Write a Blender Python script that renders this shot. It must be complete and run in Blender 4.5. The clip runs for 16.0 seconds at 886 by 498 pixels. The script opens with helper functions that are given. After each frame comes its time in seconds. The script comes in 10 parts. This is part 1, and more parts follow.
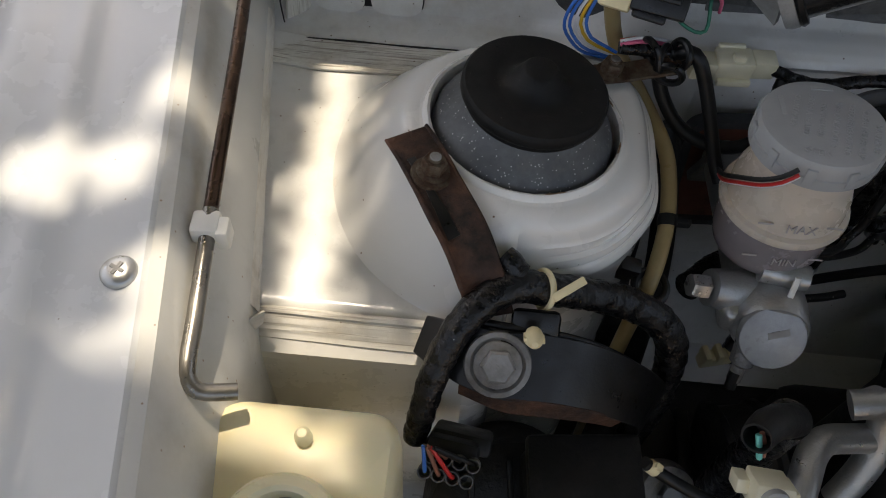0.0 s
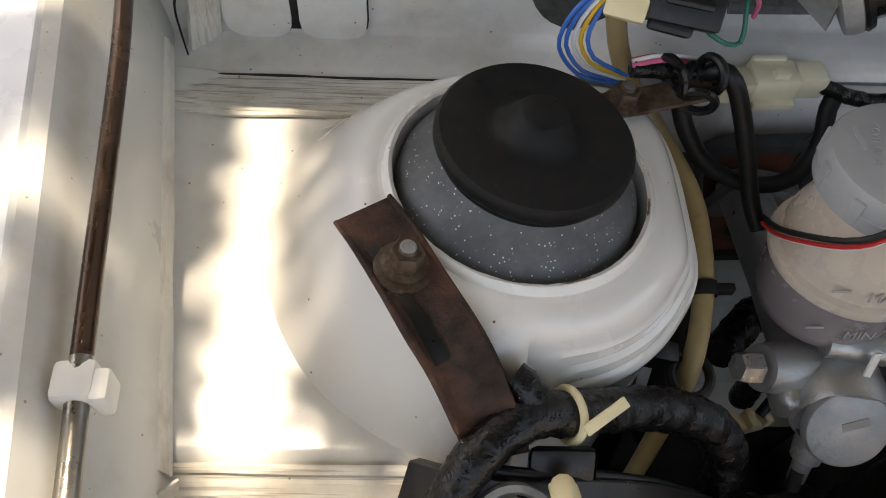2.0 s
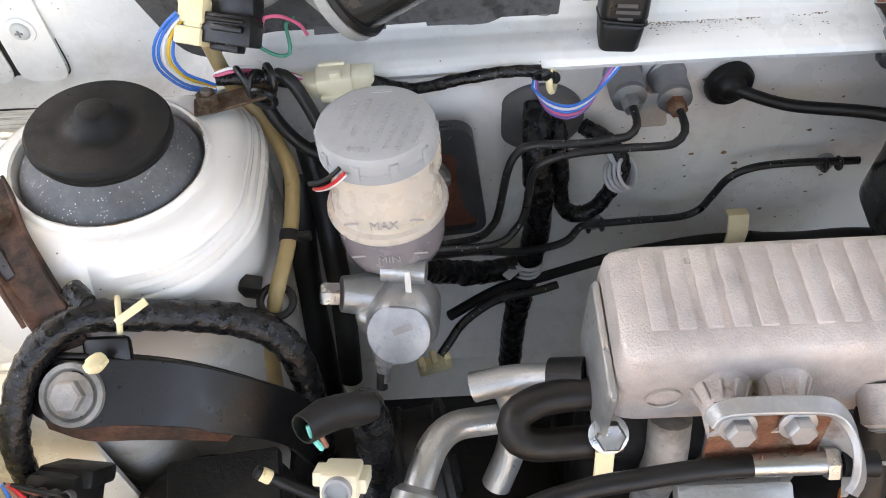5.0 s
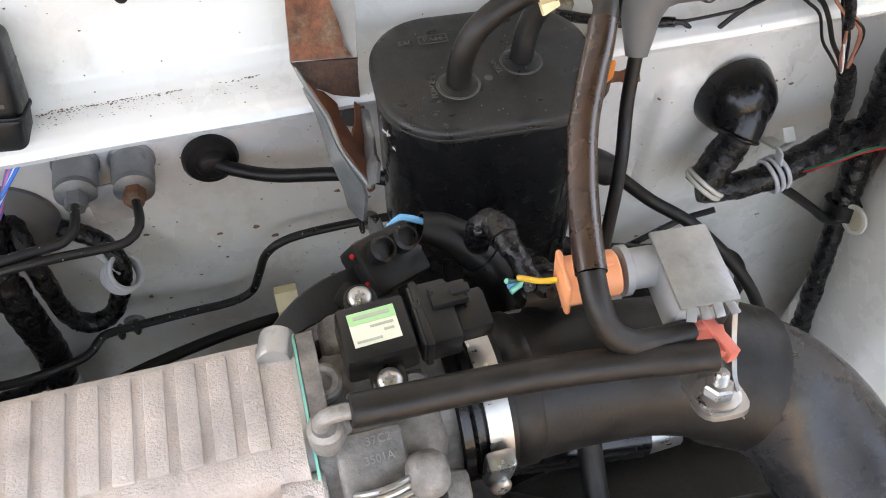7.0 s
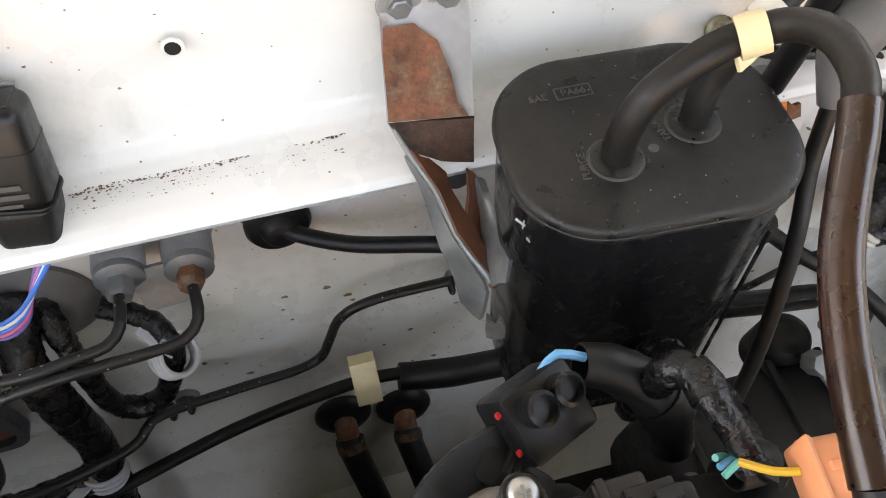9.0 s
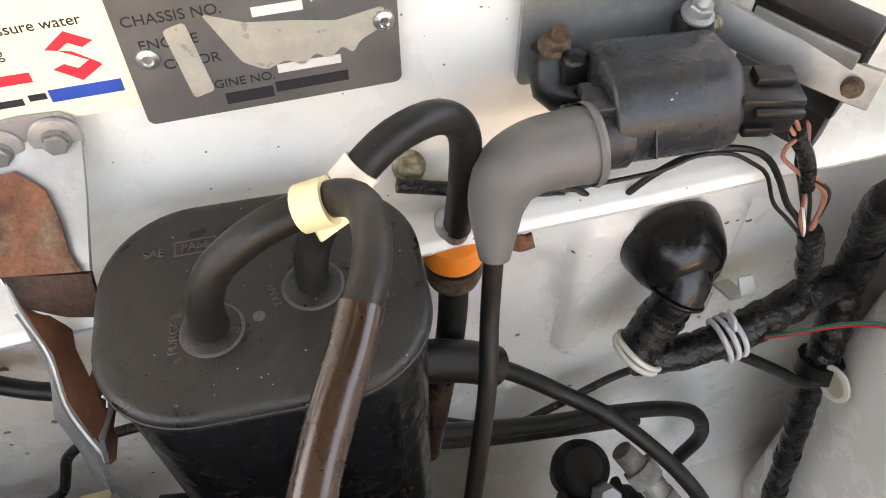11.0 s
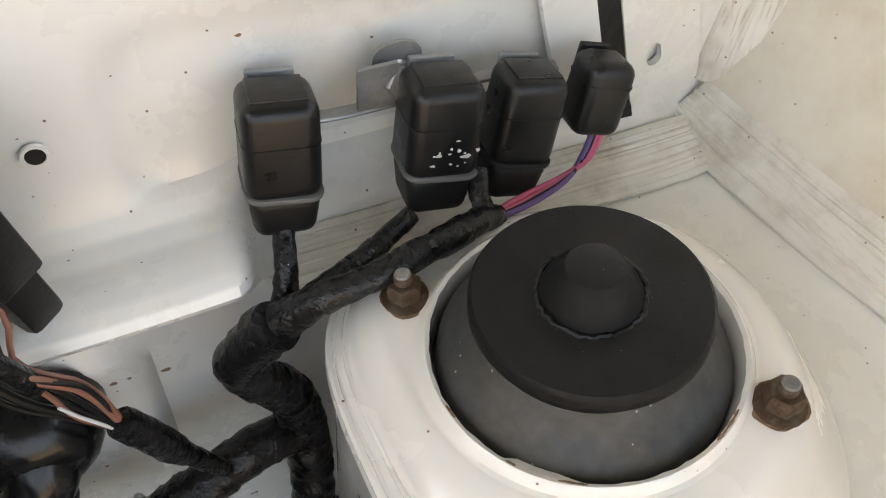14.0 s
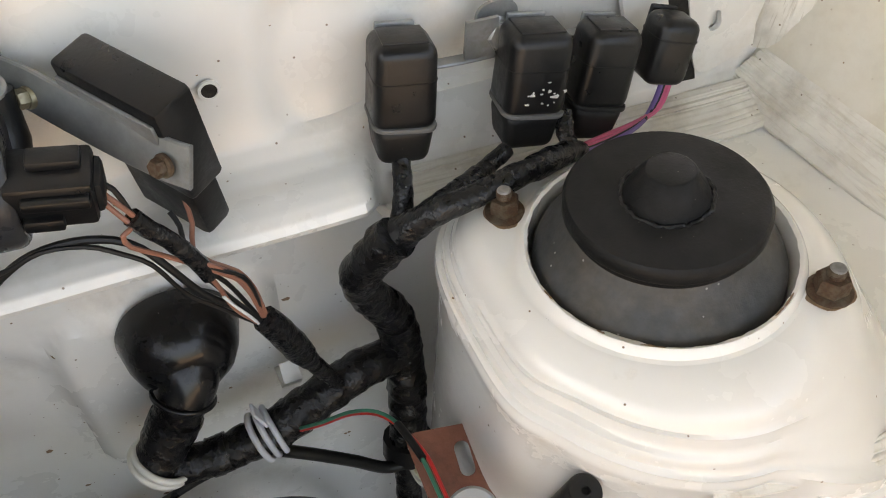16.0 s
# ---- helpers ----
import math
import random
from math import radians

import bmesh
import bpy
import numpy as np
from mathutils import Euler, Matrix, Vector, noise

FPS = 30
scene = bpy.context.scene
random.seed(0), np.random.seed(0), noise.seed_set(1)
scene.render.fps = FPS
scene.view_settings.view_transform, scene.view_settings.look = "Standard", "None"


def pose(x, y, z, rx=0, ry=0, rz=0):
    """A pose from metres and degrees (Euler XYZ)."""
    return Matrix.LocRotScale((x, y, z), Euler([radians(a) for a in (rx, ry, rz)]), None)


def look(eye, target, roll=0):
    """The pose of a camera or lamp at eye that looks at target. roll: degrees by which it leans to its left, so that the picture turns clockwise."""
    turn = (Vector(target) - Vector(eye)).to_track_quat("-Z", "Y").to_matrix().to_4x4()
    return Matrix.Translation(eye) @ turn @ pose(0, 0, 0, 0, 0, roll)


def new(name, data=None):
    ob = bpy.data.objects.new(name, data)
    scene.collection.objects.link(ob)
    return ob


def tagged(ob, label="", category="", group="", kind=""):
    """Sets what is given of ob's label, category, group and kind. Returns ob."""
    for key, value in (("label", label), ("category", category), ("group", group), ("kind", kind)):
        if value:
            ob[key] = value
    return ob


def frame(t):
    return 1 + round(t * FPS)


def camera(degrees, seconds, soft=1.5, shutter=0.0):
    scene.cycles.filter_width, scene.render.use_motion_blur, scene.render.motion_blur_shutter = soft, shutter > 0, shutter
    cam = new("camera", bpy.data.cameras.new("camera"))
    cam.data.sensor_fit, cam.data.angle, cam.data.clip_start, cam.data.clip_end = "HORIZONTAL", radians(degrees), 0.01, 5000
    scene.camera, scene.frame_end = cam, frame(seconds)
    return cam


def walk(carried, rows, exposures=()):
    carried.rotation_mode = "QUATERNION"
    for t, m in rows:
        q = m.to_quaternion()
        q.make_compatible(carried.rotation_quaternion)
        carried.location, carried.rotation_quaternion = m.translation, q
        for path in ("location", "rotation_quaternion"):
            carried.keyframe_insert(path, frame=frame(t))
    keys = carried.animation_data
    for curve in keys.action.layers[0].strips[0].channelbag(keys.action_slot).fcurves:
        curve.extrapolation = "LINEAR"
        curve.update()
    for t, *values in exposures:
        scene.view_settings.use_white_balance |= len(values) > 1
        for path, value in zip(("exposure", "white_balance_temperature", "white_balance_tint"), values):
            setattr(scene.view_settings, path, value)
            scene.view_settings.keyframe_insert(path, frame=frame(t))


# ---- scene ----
cam = camera(58.62, 16.0, 1.0)
PATH = [
    (0, (-0.496, -0.281, 0.317), (-0.549, 0.771, -1.383), 2.9),
    (0.5, (-0.511, -0.225, 0.276), (-0.525, 0.863, -1.402), 2.6),
    (1, (-0.511, -0.198, 0.25), (-0.457, 0.882, -1.432), 4.6),
    (1.5, (-0.516, -0.187, 0.236), (-0.439, 0.871, -1.46), 5.1),
    (2, (-0.513, -0.187, 0.246), (-0.429, 0.866, -1.452), 5.2),
    (2.5, (-0.51, -0.179, 0.27), (-0.419, 0.919, -1.399), 5.2),
    (3, (-0.494, -0.188, 0.282), (-0.398, 0.936, -1.37), 4.7),
    (3.2, (-0.48, -0.199, 0.288), (-0.387, 0.925, -1.364), 4.5),
    (5.3, (-0.23, -0.308, 0.316), (-0.268, 0.878, -1.294), -5.6),
    (5.5, (-0.195, -0.309, 0.315), (-0.194, 0.883, -1.291), -5.1),
    (6, (-0.125, -0.305, 0.312), (-0.038, 0.891, -1.289), -4.0),
    (6.5, (-0.084, -0.283, 0.308), (0.096, 0.928, -1.274), -3.1),
    (7, (-0.039, -0.26, 0.28), (0.301, 0.921, -1.298), 0.7),
    (7.5, (-0.05, -0.22, 0.28), (0.333, 0.94, -1.303), 1.6),
    (8, (-0.08, -0.181, 0.262), (0.229, 0.934, -1.37), 0.1),
    (8.2, (-0.087, -0.17, 0.255), (0.196, 0.925, -1.394), -0.6),
    (10.3, (0.042, -0.132, 0.245), (0.318, 1.041, -1.351), -2.9),
    (10.5, (0.056, -0.131, 0.244), (0.336, 1.06, -1.339), -2.6),
    (11, (0.092, -0.129, 0.246), (0.4, 1.075, -1.32), -1.1),
    (11.5, (0.133, -0.13, 0.247), (0.472, 1.074, -1.314), -0.2),
    (12, (0.189, -0.133, 0.249), (0.626, 1.056, -1.299), 1.9),
    (12.5, (0.249, -0.134, 0.243), (0.814, 1.017, -1.292), 5.3),
    (13, (0.301, -0.125, 0.231), (0.939, 1.002, -1.293), 7.1),
    (13.5, (0.333, -0.106, 0.221), (1.0, 1.008, -1.301), 7.0),
    (14, (0.348, -0.102, 0.212), (1.038, 1.003, -1.305), 7.2),
    (14.5, (0.34, -0.096, 0.215), (1.019, 1.048, -1.278), 7.3),
    (15, (0.332, -0.104, 0.221), (0.986, 1.074, -1.257), 5.7),
    (15.5, (0.317, -0.129, 0.219), (0.94, 1.055, -1.268), 4.0),
    (16, (0.301, -0.152, 0.222), (0.9, 1.05, -1.26), 3.3),
]
EXPOSURES = [(0, 1.3, 7700, 11), (1, 1.6, 7900, 11), (2, 1.95, 8200, 12), (3, 2.1, 8300, 12), (5.5, 3.5, 7900, 13), (6.5, 3.58, 8200, 13), (7.5, 3.35, 8500, 14), (11, 3.65, 9000, 14), (12, 3.6, 8900, 14), (13, 2.92, 8700, 12), (14.5, 2.9, 8800, 11), (16, 2.92, 8850, 11)]
walk(cam, [(t, look(eye, target, roll)) for t, eye, target, roll in PATH], EXPOSURES)

# world, sun and sky
world = bpy.data.worlds.new("sky")
scene.world = world
world.use_nodes = True
wn, wl = world.node_tree.nodes, world.node_tree.links
sky = wn.new("ShaderNodeTexSky")
sky.sky_type, sky.sun_disc = "NISHITA", False
SUN_ELEVATION, SUN_AZIMUTH = 71.8, 335.8  # degrees; azimuth clockwise from +y
sky.sun_elevation, sky.sun_rotation = radians(SUN_ELEVATION), radians(SUN_AZIMUTH)
sky.air_density, sky.dust_density, sky.ozone_density = 1.0, 6.0, 0.3
wl.new(sky.outputs[0], wn["Background"].inputs[0])
wn["Background"].inputs[1].default_value = 0.15
sun_data = bpy.data.lights.new("sun", "SUN")
sun_data.energy, sun_data.angle, sun_data.color = 2.0, radians(0.6), (1.0, 0.95, 0.87)
sun = new("sun", sun_data)
_el, _az = radians(SUN_ELEVATION), radians(SUN_AZIMUTH)
SUN_DIR = Vector((math.sin(_az) * math.cos(_el), math.cos(_az) * math.cos(_el), math.sin(_el)))
sun.matrix_world = look(SUN_DIR * 20, (0, 0, 0))

# ---- materials ----
def mat(name, col, rough=0.5, metal=0.0, var=0.18, scale=35.0, bump=0.15, bscale=260.0, spots=None, coat=0.0, rvar=0.12,
        second=None, amount=0.5, sscale=18.0, sharp=0.08, trans=0.0, ior=1.45, relief=0.0006, sss=0.0, spec=0.5, streak=None):
    """A painted, metal, rubber or plastic surface: base colour with broad and fine variation, grain relief, an optional second
    colour in patches (rust, dirt, primer), optional small specks."""
    m = bpy.data.materials.new(name)
    m.use_nodes = True
    n, l = m.node_tree.nodes, m.node_tree.links
    b = n["Principled BSDF"]
    geo = n.new("ShaderNodeNewGeometry")
    info = n.new("ShaderNodeObjectInfo")
    def noise_node(s, detail=5.0, rough_=0.6):
        q = n.new("ShaderNodeTexNoise")
        q.inputs["Scale"].default_value, q.inputs["Detail"].default_value, q.inputs["Roughness"].default_value = s, detail, rough_
        l.new(geo.outputs["Position"], q.inputs["Vector"])
        return q.outputs[0]
    def ramp(src, lo, hi, a=0.0, c=1.0):
        q = n.new("ShaderNodeMapRange")
        q.inputs[1].default_value, q.inputs[2].default_value, q.inputs[3].default_value, q.inputs[4].default_value = lo, hi, a, c
        l.new(src, q.inputs[0])
        return q.outputs[0]
    def mix(fac, a, c, mode="MIX"):
        q = n.new("ShaderNodeMix")
        q.data_type, q.blend_type = "RGBA", mode
        for k, v in ((0, fac), (6, a), (7, c)):
            if isinstance(v, (int, float)):
                q.inputs[k].default_value = v
            elif isinstance(v, tuple):
                q.inputs[k].default_value = (*v, 1)
            else:
                l.new(v, q.inputs[k])
        return q.outputs[2]
    broad, fine = noise_node(scale), noise_node(scale * 7, 3.0)
    dark = tuple(c * (1 - var) for c in col)
    light = tuple(min(1, c * (1 + var)) for c in col)
    c = mix(ramp(broad, 0.3, 0.7), dark, light)
    c = mix(ramp(fine, 0.25, 0.75, 0.0, 0.5 * min(1, var * 3)), c, dark)
    rough_out = ramp(noise_node(scale * 2.3), 0.3, 0.7, max(0.03, rough - rvar), min(1, rough + rvar))
    metal_out = None
    if second:
        mask = ramp(noise_node(sscale, 7.0, 0.65), 1 - amount - sharp, 1 - amount + sharp)
        tone = mix(ramp(noise_node(sscale * 6, 4.0), 0.3, 0.7), tuple(v * 0.55 for v in second), second)
        c = mix(mask, c, tone)
        q = n.new("ShaderNodeMix")
        l.new(mask, q.inputs[0]), l.new(rough_out, q.inputs[2])
        q.inputs[3].default_value = 0.85
        rough_out = q.outputs[0]
        if metal:
            metal_out = ramp(mask, 0, 1, metal, 0.0)
    if streak:  # long thin lines of grime along one way, from a brush
        grime, vec, lo, most = streak
        for q_ in (1.0, 2.7):
            st = n.new("ShaderNodeVectorMath")
            st.operation = "MULTIPLY"
            st.inputs[1].default_value = tuple(v * q_ for v in vec)
            l.new(geo.outputs["Position"], st.inputs[0])
            w = n.new("ShaderNodeTexNoise")
            w.inputs["Scale"].default_value, w.inputs["Detail"].default_value = 1.0, 3.0
            l.new(st.outputs[0], w.inputs["Vector"])
            c = mix(ramp(w.outputs[0], lo, lo + 0.10, 0.0, most), c, grime)
    if spots:
        col2, thresh, s2 = spots
        v = n.new("ShaderNodeTexVoronoi")
        v.inputs["Scale"].default_value = s2
        l.new(geo.outputs["Position"], v.inputs["Vector"])
        pick = n.new("ShaderNodeMath")
        pick.operation = "MULTIPLY"
        l.new(ramp(v.outputs["Distance"], thresh, thresh * 0.6), pick.inputs[0])
        l.new(ramp(noise_node(s2 * 0.33, 2.0), 0.47, 0.53), pick.inputs[1])
        c = mix(pick.outputs[0], c, col2)
    c = mix(ramp(info.outputs["Random"], 0, 1, 0.0, 0.10), c, dark)
    l.new(c, b.inputs["Base Color"])
    l.new(rough_out, b.inputs["Roughness"])
    b.inputs["Metallic"].default_value = metal
    if metal_out:
        l.new(metal_out, b.inputs["Metallic"])
    b.inputs["IOR"].default_value = ior
    b.inputs["Specular IOR Level"].default_value = spec
    b.inputs["Transmission Weight"].default_value = trans
    b.inputs["Coat Weight"].default_value = coat
    b.inputs["Coat Roughness"].default_value = 0.15
    if sss:
        b.inputs["Subsurface Weight"].default_value = sss
        b.inputs["Subsurface Radius"].default_value = (0.01, 0.008, 0.005)
    if bump:
        k = n.new("ShaderNodeBump")
        k.inputs["Strength"].default_value, k.inputs["Distance"].default_value = bump, relief
        l.new(noise_node(bscale, 4.0), k.inputs["Height"])
        l.new(k.outputs[0], b.inputs["Normal"])
    return m

PAINT = mat("white_body_paint", (0.755, 0.742, 0.705), 0.30, var=0.06, scale=9, bump=0.25, bscale=55, relief=0.0006, coat=0.35,
            spots=((0.16, 0.10, 0.06), 0.085, 130), second=(0.60, 0.53, 0.43), amount=0.29, sscale=14, sharp=0.16)
PAINT_CLEAN = mat("white_fender_paint", (0.62, 0.63, 0.63), 0.24, var=0.04, scale=8, bump=0.12, bscale=40, coat=0.5,
                  spots=((0.25, 0.2, 0.15), 0.05, 90))
PAINT_CREAM = mat("cream_tower_paint", (0.775, 0.757, 0.715), 0.22, var=0.04, scale=8, bump=0.12, bscale=60, coat=0.6,
                  spots=((0.18, 0.1, 0.05), 0.07, 110), second=(0.62, 0.52, 0.38), amount=0.24, sscale=16, sharp=0.12)
PAINT_SHELF = mat("shelf_paint", (0.75, 0.74, 0.70), 0.28, var=0.05, scale=9, bump=0.2, bscale=60, coat=0.4,
                  spots=((0.22, 0.15, 0.09), 0.08, 130), second=(0.58, 0.53, 0.44), amount=0.27, sscale=13, sharp=0.16)
PAINT_GREY = mat("grey_white_paint", (0.57, 0.565, 0.53), 0.38, var=0.07, scale=10, bump=0.3, bscale=70, coat=0.2,
                 spots=((0.30, 0.22, 0.15), 0.10, 150), second=(0.45, 0.42, 0.35), amount=0.33, sscale=11, sharp=0.16)
def sealer_mat(name, vec, most, tint=(0.24, 0.195, 0.145)):
    return mat(name, (0.715, 0.69, 0.63), 0.5, var=0.08, scale=20, bump=0.35, bscale=160, relief=0.0006, spots=((0.16, 0.11, 0.07), 0.07, 110),
               second=(0.50, 0.43, 0.33), amount=0.36, sscale=22, sharp=0.16, streak=(tint, vec, 0.57, most))
SEALER = sealer_mat("sealer_brushed_across", (9, 300, 300), 0.62)
SEALER_R = sealer_mat("sealer_brushed_thin", (22, 260, 260), 0.16, (0.40, 0.33, 0.24))
SEALER_Y = sealer_mat("sealer_brushed_along", (260, 16, 260), 0.22, (0.40, 0.33, 0.24))
SEALER_Z = sealer_mat("sealer_brushed_upright", (260, 260, 16), 0.45, (0.34, 0.28, 0.21))
PAINT_STAINED = mat("stained_inner_paint", (0.70, 0.665, 0.58), 0.34, var=0.08, scale=9, bump=0.25, bscale=55, relief=0.0006, coat=0.3,
                    spots=((0.24, 0.15, 0.08), 0.09, 120), second=(0.50, 0.40, 0.27), amount=0.36, sscale=9, sharp=0.22)
CAP_RUBBER = mat("matt_black_rubber", (0.0055, 0.0056, 0.0059), 0.38, var=0.35, scale=60, bump=0.45, bscale=900, relief=0.0004, second=(0.013, 0.013, 0.0128), amount=0.42, sscale=26, sharp=0.2, spots=((0.20, 0.19, 0.18), 0.05, 260), spec=0.27)
WIPER_GREY = mat("sandblasted_grey_casting", (0.30, 0.305, 0.30), 0.5, 0.15, var=0.16, scale=40, bump=0.6, bscale=900, relief=0.0006, second=(0.22, 0.21, 0.19), amount=0.36, sscale=30, sharp=0.14)
WIPER_PLATE = mat("dark_flecked_plate", (0.105, 0.103, 0.102), 0.5, 0.2, var=0.35, scale=70, bump=0.6, bscale=500, relief=0.0008, second=(0.045, 0.043, 0.042), amount=0.44, sscale=70, sharp=0.08)
SOOT = mat("sooty_casting", (0.040, 0.039, 0.038), 0.42, 0.3, var=0.4, scale=60, bump=0.8, bscale=300, relief=0.0012, second=(0.13, 0.125, 0.12), amount=0.38, sscale=70, sharp=0.06)
CREAM_PALE = mat("pale_cream_plastic", (0.76, 0.71, 0.53), 0.42, var=0.08, scale=50, bump=0.1)
BOOT_GREY = mat("dark_grey_rubber", (0.115, 0.113, 0.110), 0.45, var=0.14, scale=40, bump=0.25, bscale=400, second=(0.16, 0.15, 0.135), amount=0.3, sscale=40)
RUBBER = mat("black_rubber", (0.0085, 0.0084, 0.0084), 0.42, var=0.25, scale=40, bump=0.25, bscale=400, second=(0.024, 0.023, 0.022), amount=0.32, sscale=30, sharp=0.2, spots=((0.16, 0.15, 0.14), 0.05, 240), spec=0.38)
RUBBER_GLOSS = mat("glossy_black_rubber", (0.008, 0.008, 0.0085), 0.24, var=0.2, bump=0.2, bscale=120, spots=((0.25, 0.25, 0.24), 0.06, 160), second=(0.055, 0.053, 0.05), amount=0.24, sscale=45, sharp=0.06, spec=0.5)
TAPE = mat("black_harness_tape", (0.0058, 0.0058, 0.0065), 0.27, var=0.3, scale=60, bump=0.9, bscale=150, relief=0.0022, rvar=0.18,
           spots=((0.35, 0.35, 0.35), 0.06, 170), spec=0.45)
PLASTIC = mat("black_plastic", (0.0052, 0.0052, 0.0056), 0.36, var=0.25, scale=40, bump=0.2, bscale=500, second=(0.012, 0.0117, 0.0117), amount=0.28, sscale=25, sharp=0.18, spec=0.5)
LID = mat("grained_black_plastic", (0.0105, 0.0103, 0.0100), 0.33, var=0.2, scale=30, bump=0.5, bscale=1100, relief=0.0005,
          spots=((0.35, 0.34, 0.32), 0.09, 240), second=(0.034, 0.031, 0.027), amount=0.40, sscale=34, sharp=0.16, spec=0.5)
WIRE = mat("black_wire", (0.009, 0.009, 0.009), 0.4, bump=0.1, spec=0.35)
PIPE_BLACK = mat("black_painted_pipe", (0.014, 0.014, 0.014), 0.35, bump=0.2, spots=((0.5, 0.5, 0.48), 0.16, 260))
STEEL = mat("zinc_plated_steel", (0.46, 0.46, 0.45), 0.34, 0.9, var=0.2, scale=60, bump=0.3, bscale=300, second=(0.33, 0.28, 0.2), amount=0.30, sscale=60)
BOLT = mat("yellow_zinc_bolt", (0.38, 0.34, 0.24), 0.42, 0.8, var=0.25, scale=120, bump=0.3, second=(0.17, 0.09, 0.045), amount=0.42, sscale=120)
RUSTY_BOLT = mat("rusty_bolt", (0.115, 0.09, 0.062), 0.55, 0.35, var=0.3, scale=120, bump=0.5, second=(0.075, 0.036, 0.017), amount=0.52, sscale=150)
RUST = mat("brown_rust", (0.088, 0.036, 0.019), 0.62, 0.0, var=0.6, scale=38, bump=0.9, bscale=330, relief=0.0012, second=(0.020, 0.014, 0.011), amount=0.47, sscale=36, sharp=0.10)
GALV_RUST = mat("galvanised_steel_with_rust", (0.36, 0.35, 0.34), 0.45, 0.5, var=0.2, scale=30, bump=0.4, bscale=200, second=(0.17, 0.062, 0.030), amount=0.42, sscale=22, sharp=0.07)
RUST_ARM = mat("rusted_steel_arm", (0.12, 0.043, 0.022), 0.6, 0.0, var=0.35, scale=40, bump=0.6, bscale=250, second=(0.27, 0.26, 0.25), amount=0.27, sscale=28, sharp=0.05)
MOTOR_BLACK = mat("glossy_black_enamel", (0.018, 0.0175, 0.017), 0.24, var=0.2, scale=30, bump=0.15, bscale=200, coat=0.5, spec=0.8, spots=((0.3, 0.28, 0.25), 0.05, 180))
GALV = mat("dull_galvanised_steel", (0.30, 0.31, 0.31), 0.45, 0.7, var=0.3, scale=35, bump=0.4, bscale=240, second=(0.20, 0.17, 0.14), amount=0.32, sscale=40)
DISH = mat("dusty_grey_steel", (0.115, 0.12, 0.124), 0.55, 0.3, var=0.35, scale=40, bump=0.5, bscale=280, spots=((0.75, 0.75, 0.73), 0.19, 520), second=(0.20, 0.195, 0.18), amount=0.35, sscale=30)
DISH_OIL = mat("oily_grey_steel", (0.068, 0.072, 0.075), 0.40, 0.3, var=0.5, scale=34, bump=0.6, bscale=200, second=(0.135, 0.115, 0.09), amount=0.44, sscale=30, sharp=0.18, spots=((0.34, 0.33, 0.31), 0.10, 180), spec=0.4)
CAST = mat("pinkish_cast_aluminium", (0.58, 0.53, 0.50), 0.36, 0.58, var=0.10, scale=24, bump=0.75, bscale=720, relief=0.0013, second=(0.40, 0.345, 0.31), amount=0.45, sscale=14, sharp=0.2)
ALU = mat("cast_aluminium", (0.43, 0.43, 0.42), 0.38, 0.75, var=0.15, scale=40, bump=0.5, bscale=420, relief=0.0007, second=(0.28, 0.26, 0.24), amount=0.30, sscale=40)
ALU_DIRTY = mat("dirty_cast_aluminium", (0.30, 0.29, 0.28), 0.5, 0.55, var=0.25, scale=45, bump=0.7, bscale=380, relief=0.0009, second=(0.10, 0.09, 0.08), amount=0.45, sscale=35, sharp=0.12)
GREY_CAP = mat("grey_plastic", (0.33, 0.335, 0.335), 0.5, var=0.08, scale=40, bump=0.2, bscale=500)
GREY_PALE = mat("raised_grey_letters", (0.345, 0.35, 0.35), 0.5, var=0.08, scale=40, bump=0.1, bscale=500)
GREY_RUBBER = mat("grey_rubber", (0.22, 0.215, 0.205), 0.55, var=0.12, scale=40, bump=0.25, bscale=400)
CREAM = mat("yellowed_cream_plastic", (0.78, 0.67, 0.41), 0.45, var=0.1, scale=50, bump=0.1)
TANK = mat("translucent_cream_plastic", (0.80, 0.72, 0.47), 0.38, var=0.06, scale=12, bump=0.2, bscale=60, sss=0.35)
BEIGE = mat("aged_clear_hose", (0.36, 0.26, 0.12), 0.35, var=0.15, scale=40, bump=0.1)
WHITE_PL = mat("white_plastic", (0.72, 0.70, 0.64), 0.4, var=0.06, bump=0.1)
GREY_WIRE = mat("pale_grey_clip", (0.55, 0.56, 0.60), 0.4, var=0.1, bump=0.1)
ORANGE = mat("orange_plastic", (0.80, 0.22, 0.03), 0.4, var=0.1, bump=0.1)
ORANGE_PALE = mat("pale_orange_plastic", (0.82, 0.33, 0.16), 0.45, var=0.1, bump=0.1)
PINK_RED = mat("faded_red_plastic", (0.60, 0.16, 0.12), 0.45, var=0.1, bump=0.1)
TEAL = mat("teal_sealant", (0.20, 0.52, 0.44), 0.45, var=0.1, bump=0.3)
COPPER = mat("bronzed_steel_rod", (0.075, 0.046, 0.032), 0.25, 0.75, var=0.3, scale=30, bump=0.15)
ROD = mat("bare_steel_rod", (0.27, 0.255, 0.23), 0.32, 0.85, var=0.3, scale=40, bump=0.2)
BROWN_HOSE = mat("brown_shiny_tube", (0.034, 0.0135, 0.008), 0.27, var=0.55, scale=28, bump=0.1, bscale=90, coat=0.6)
DARK_HOSE = mat("brownish_black_hose", (0.013, 0.0112, 0.010), 0.42, var=0.3, scale=50, bump=0.35, bscale=300, second=(0.034, 0.028, 0.023), amount=0.35, sscale=45, sharp=0.15, spec=0.4)
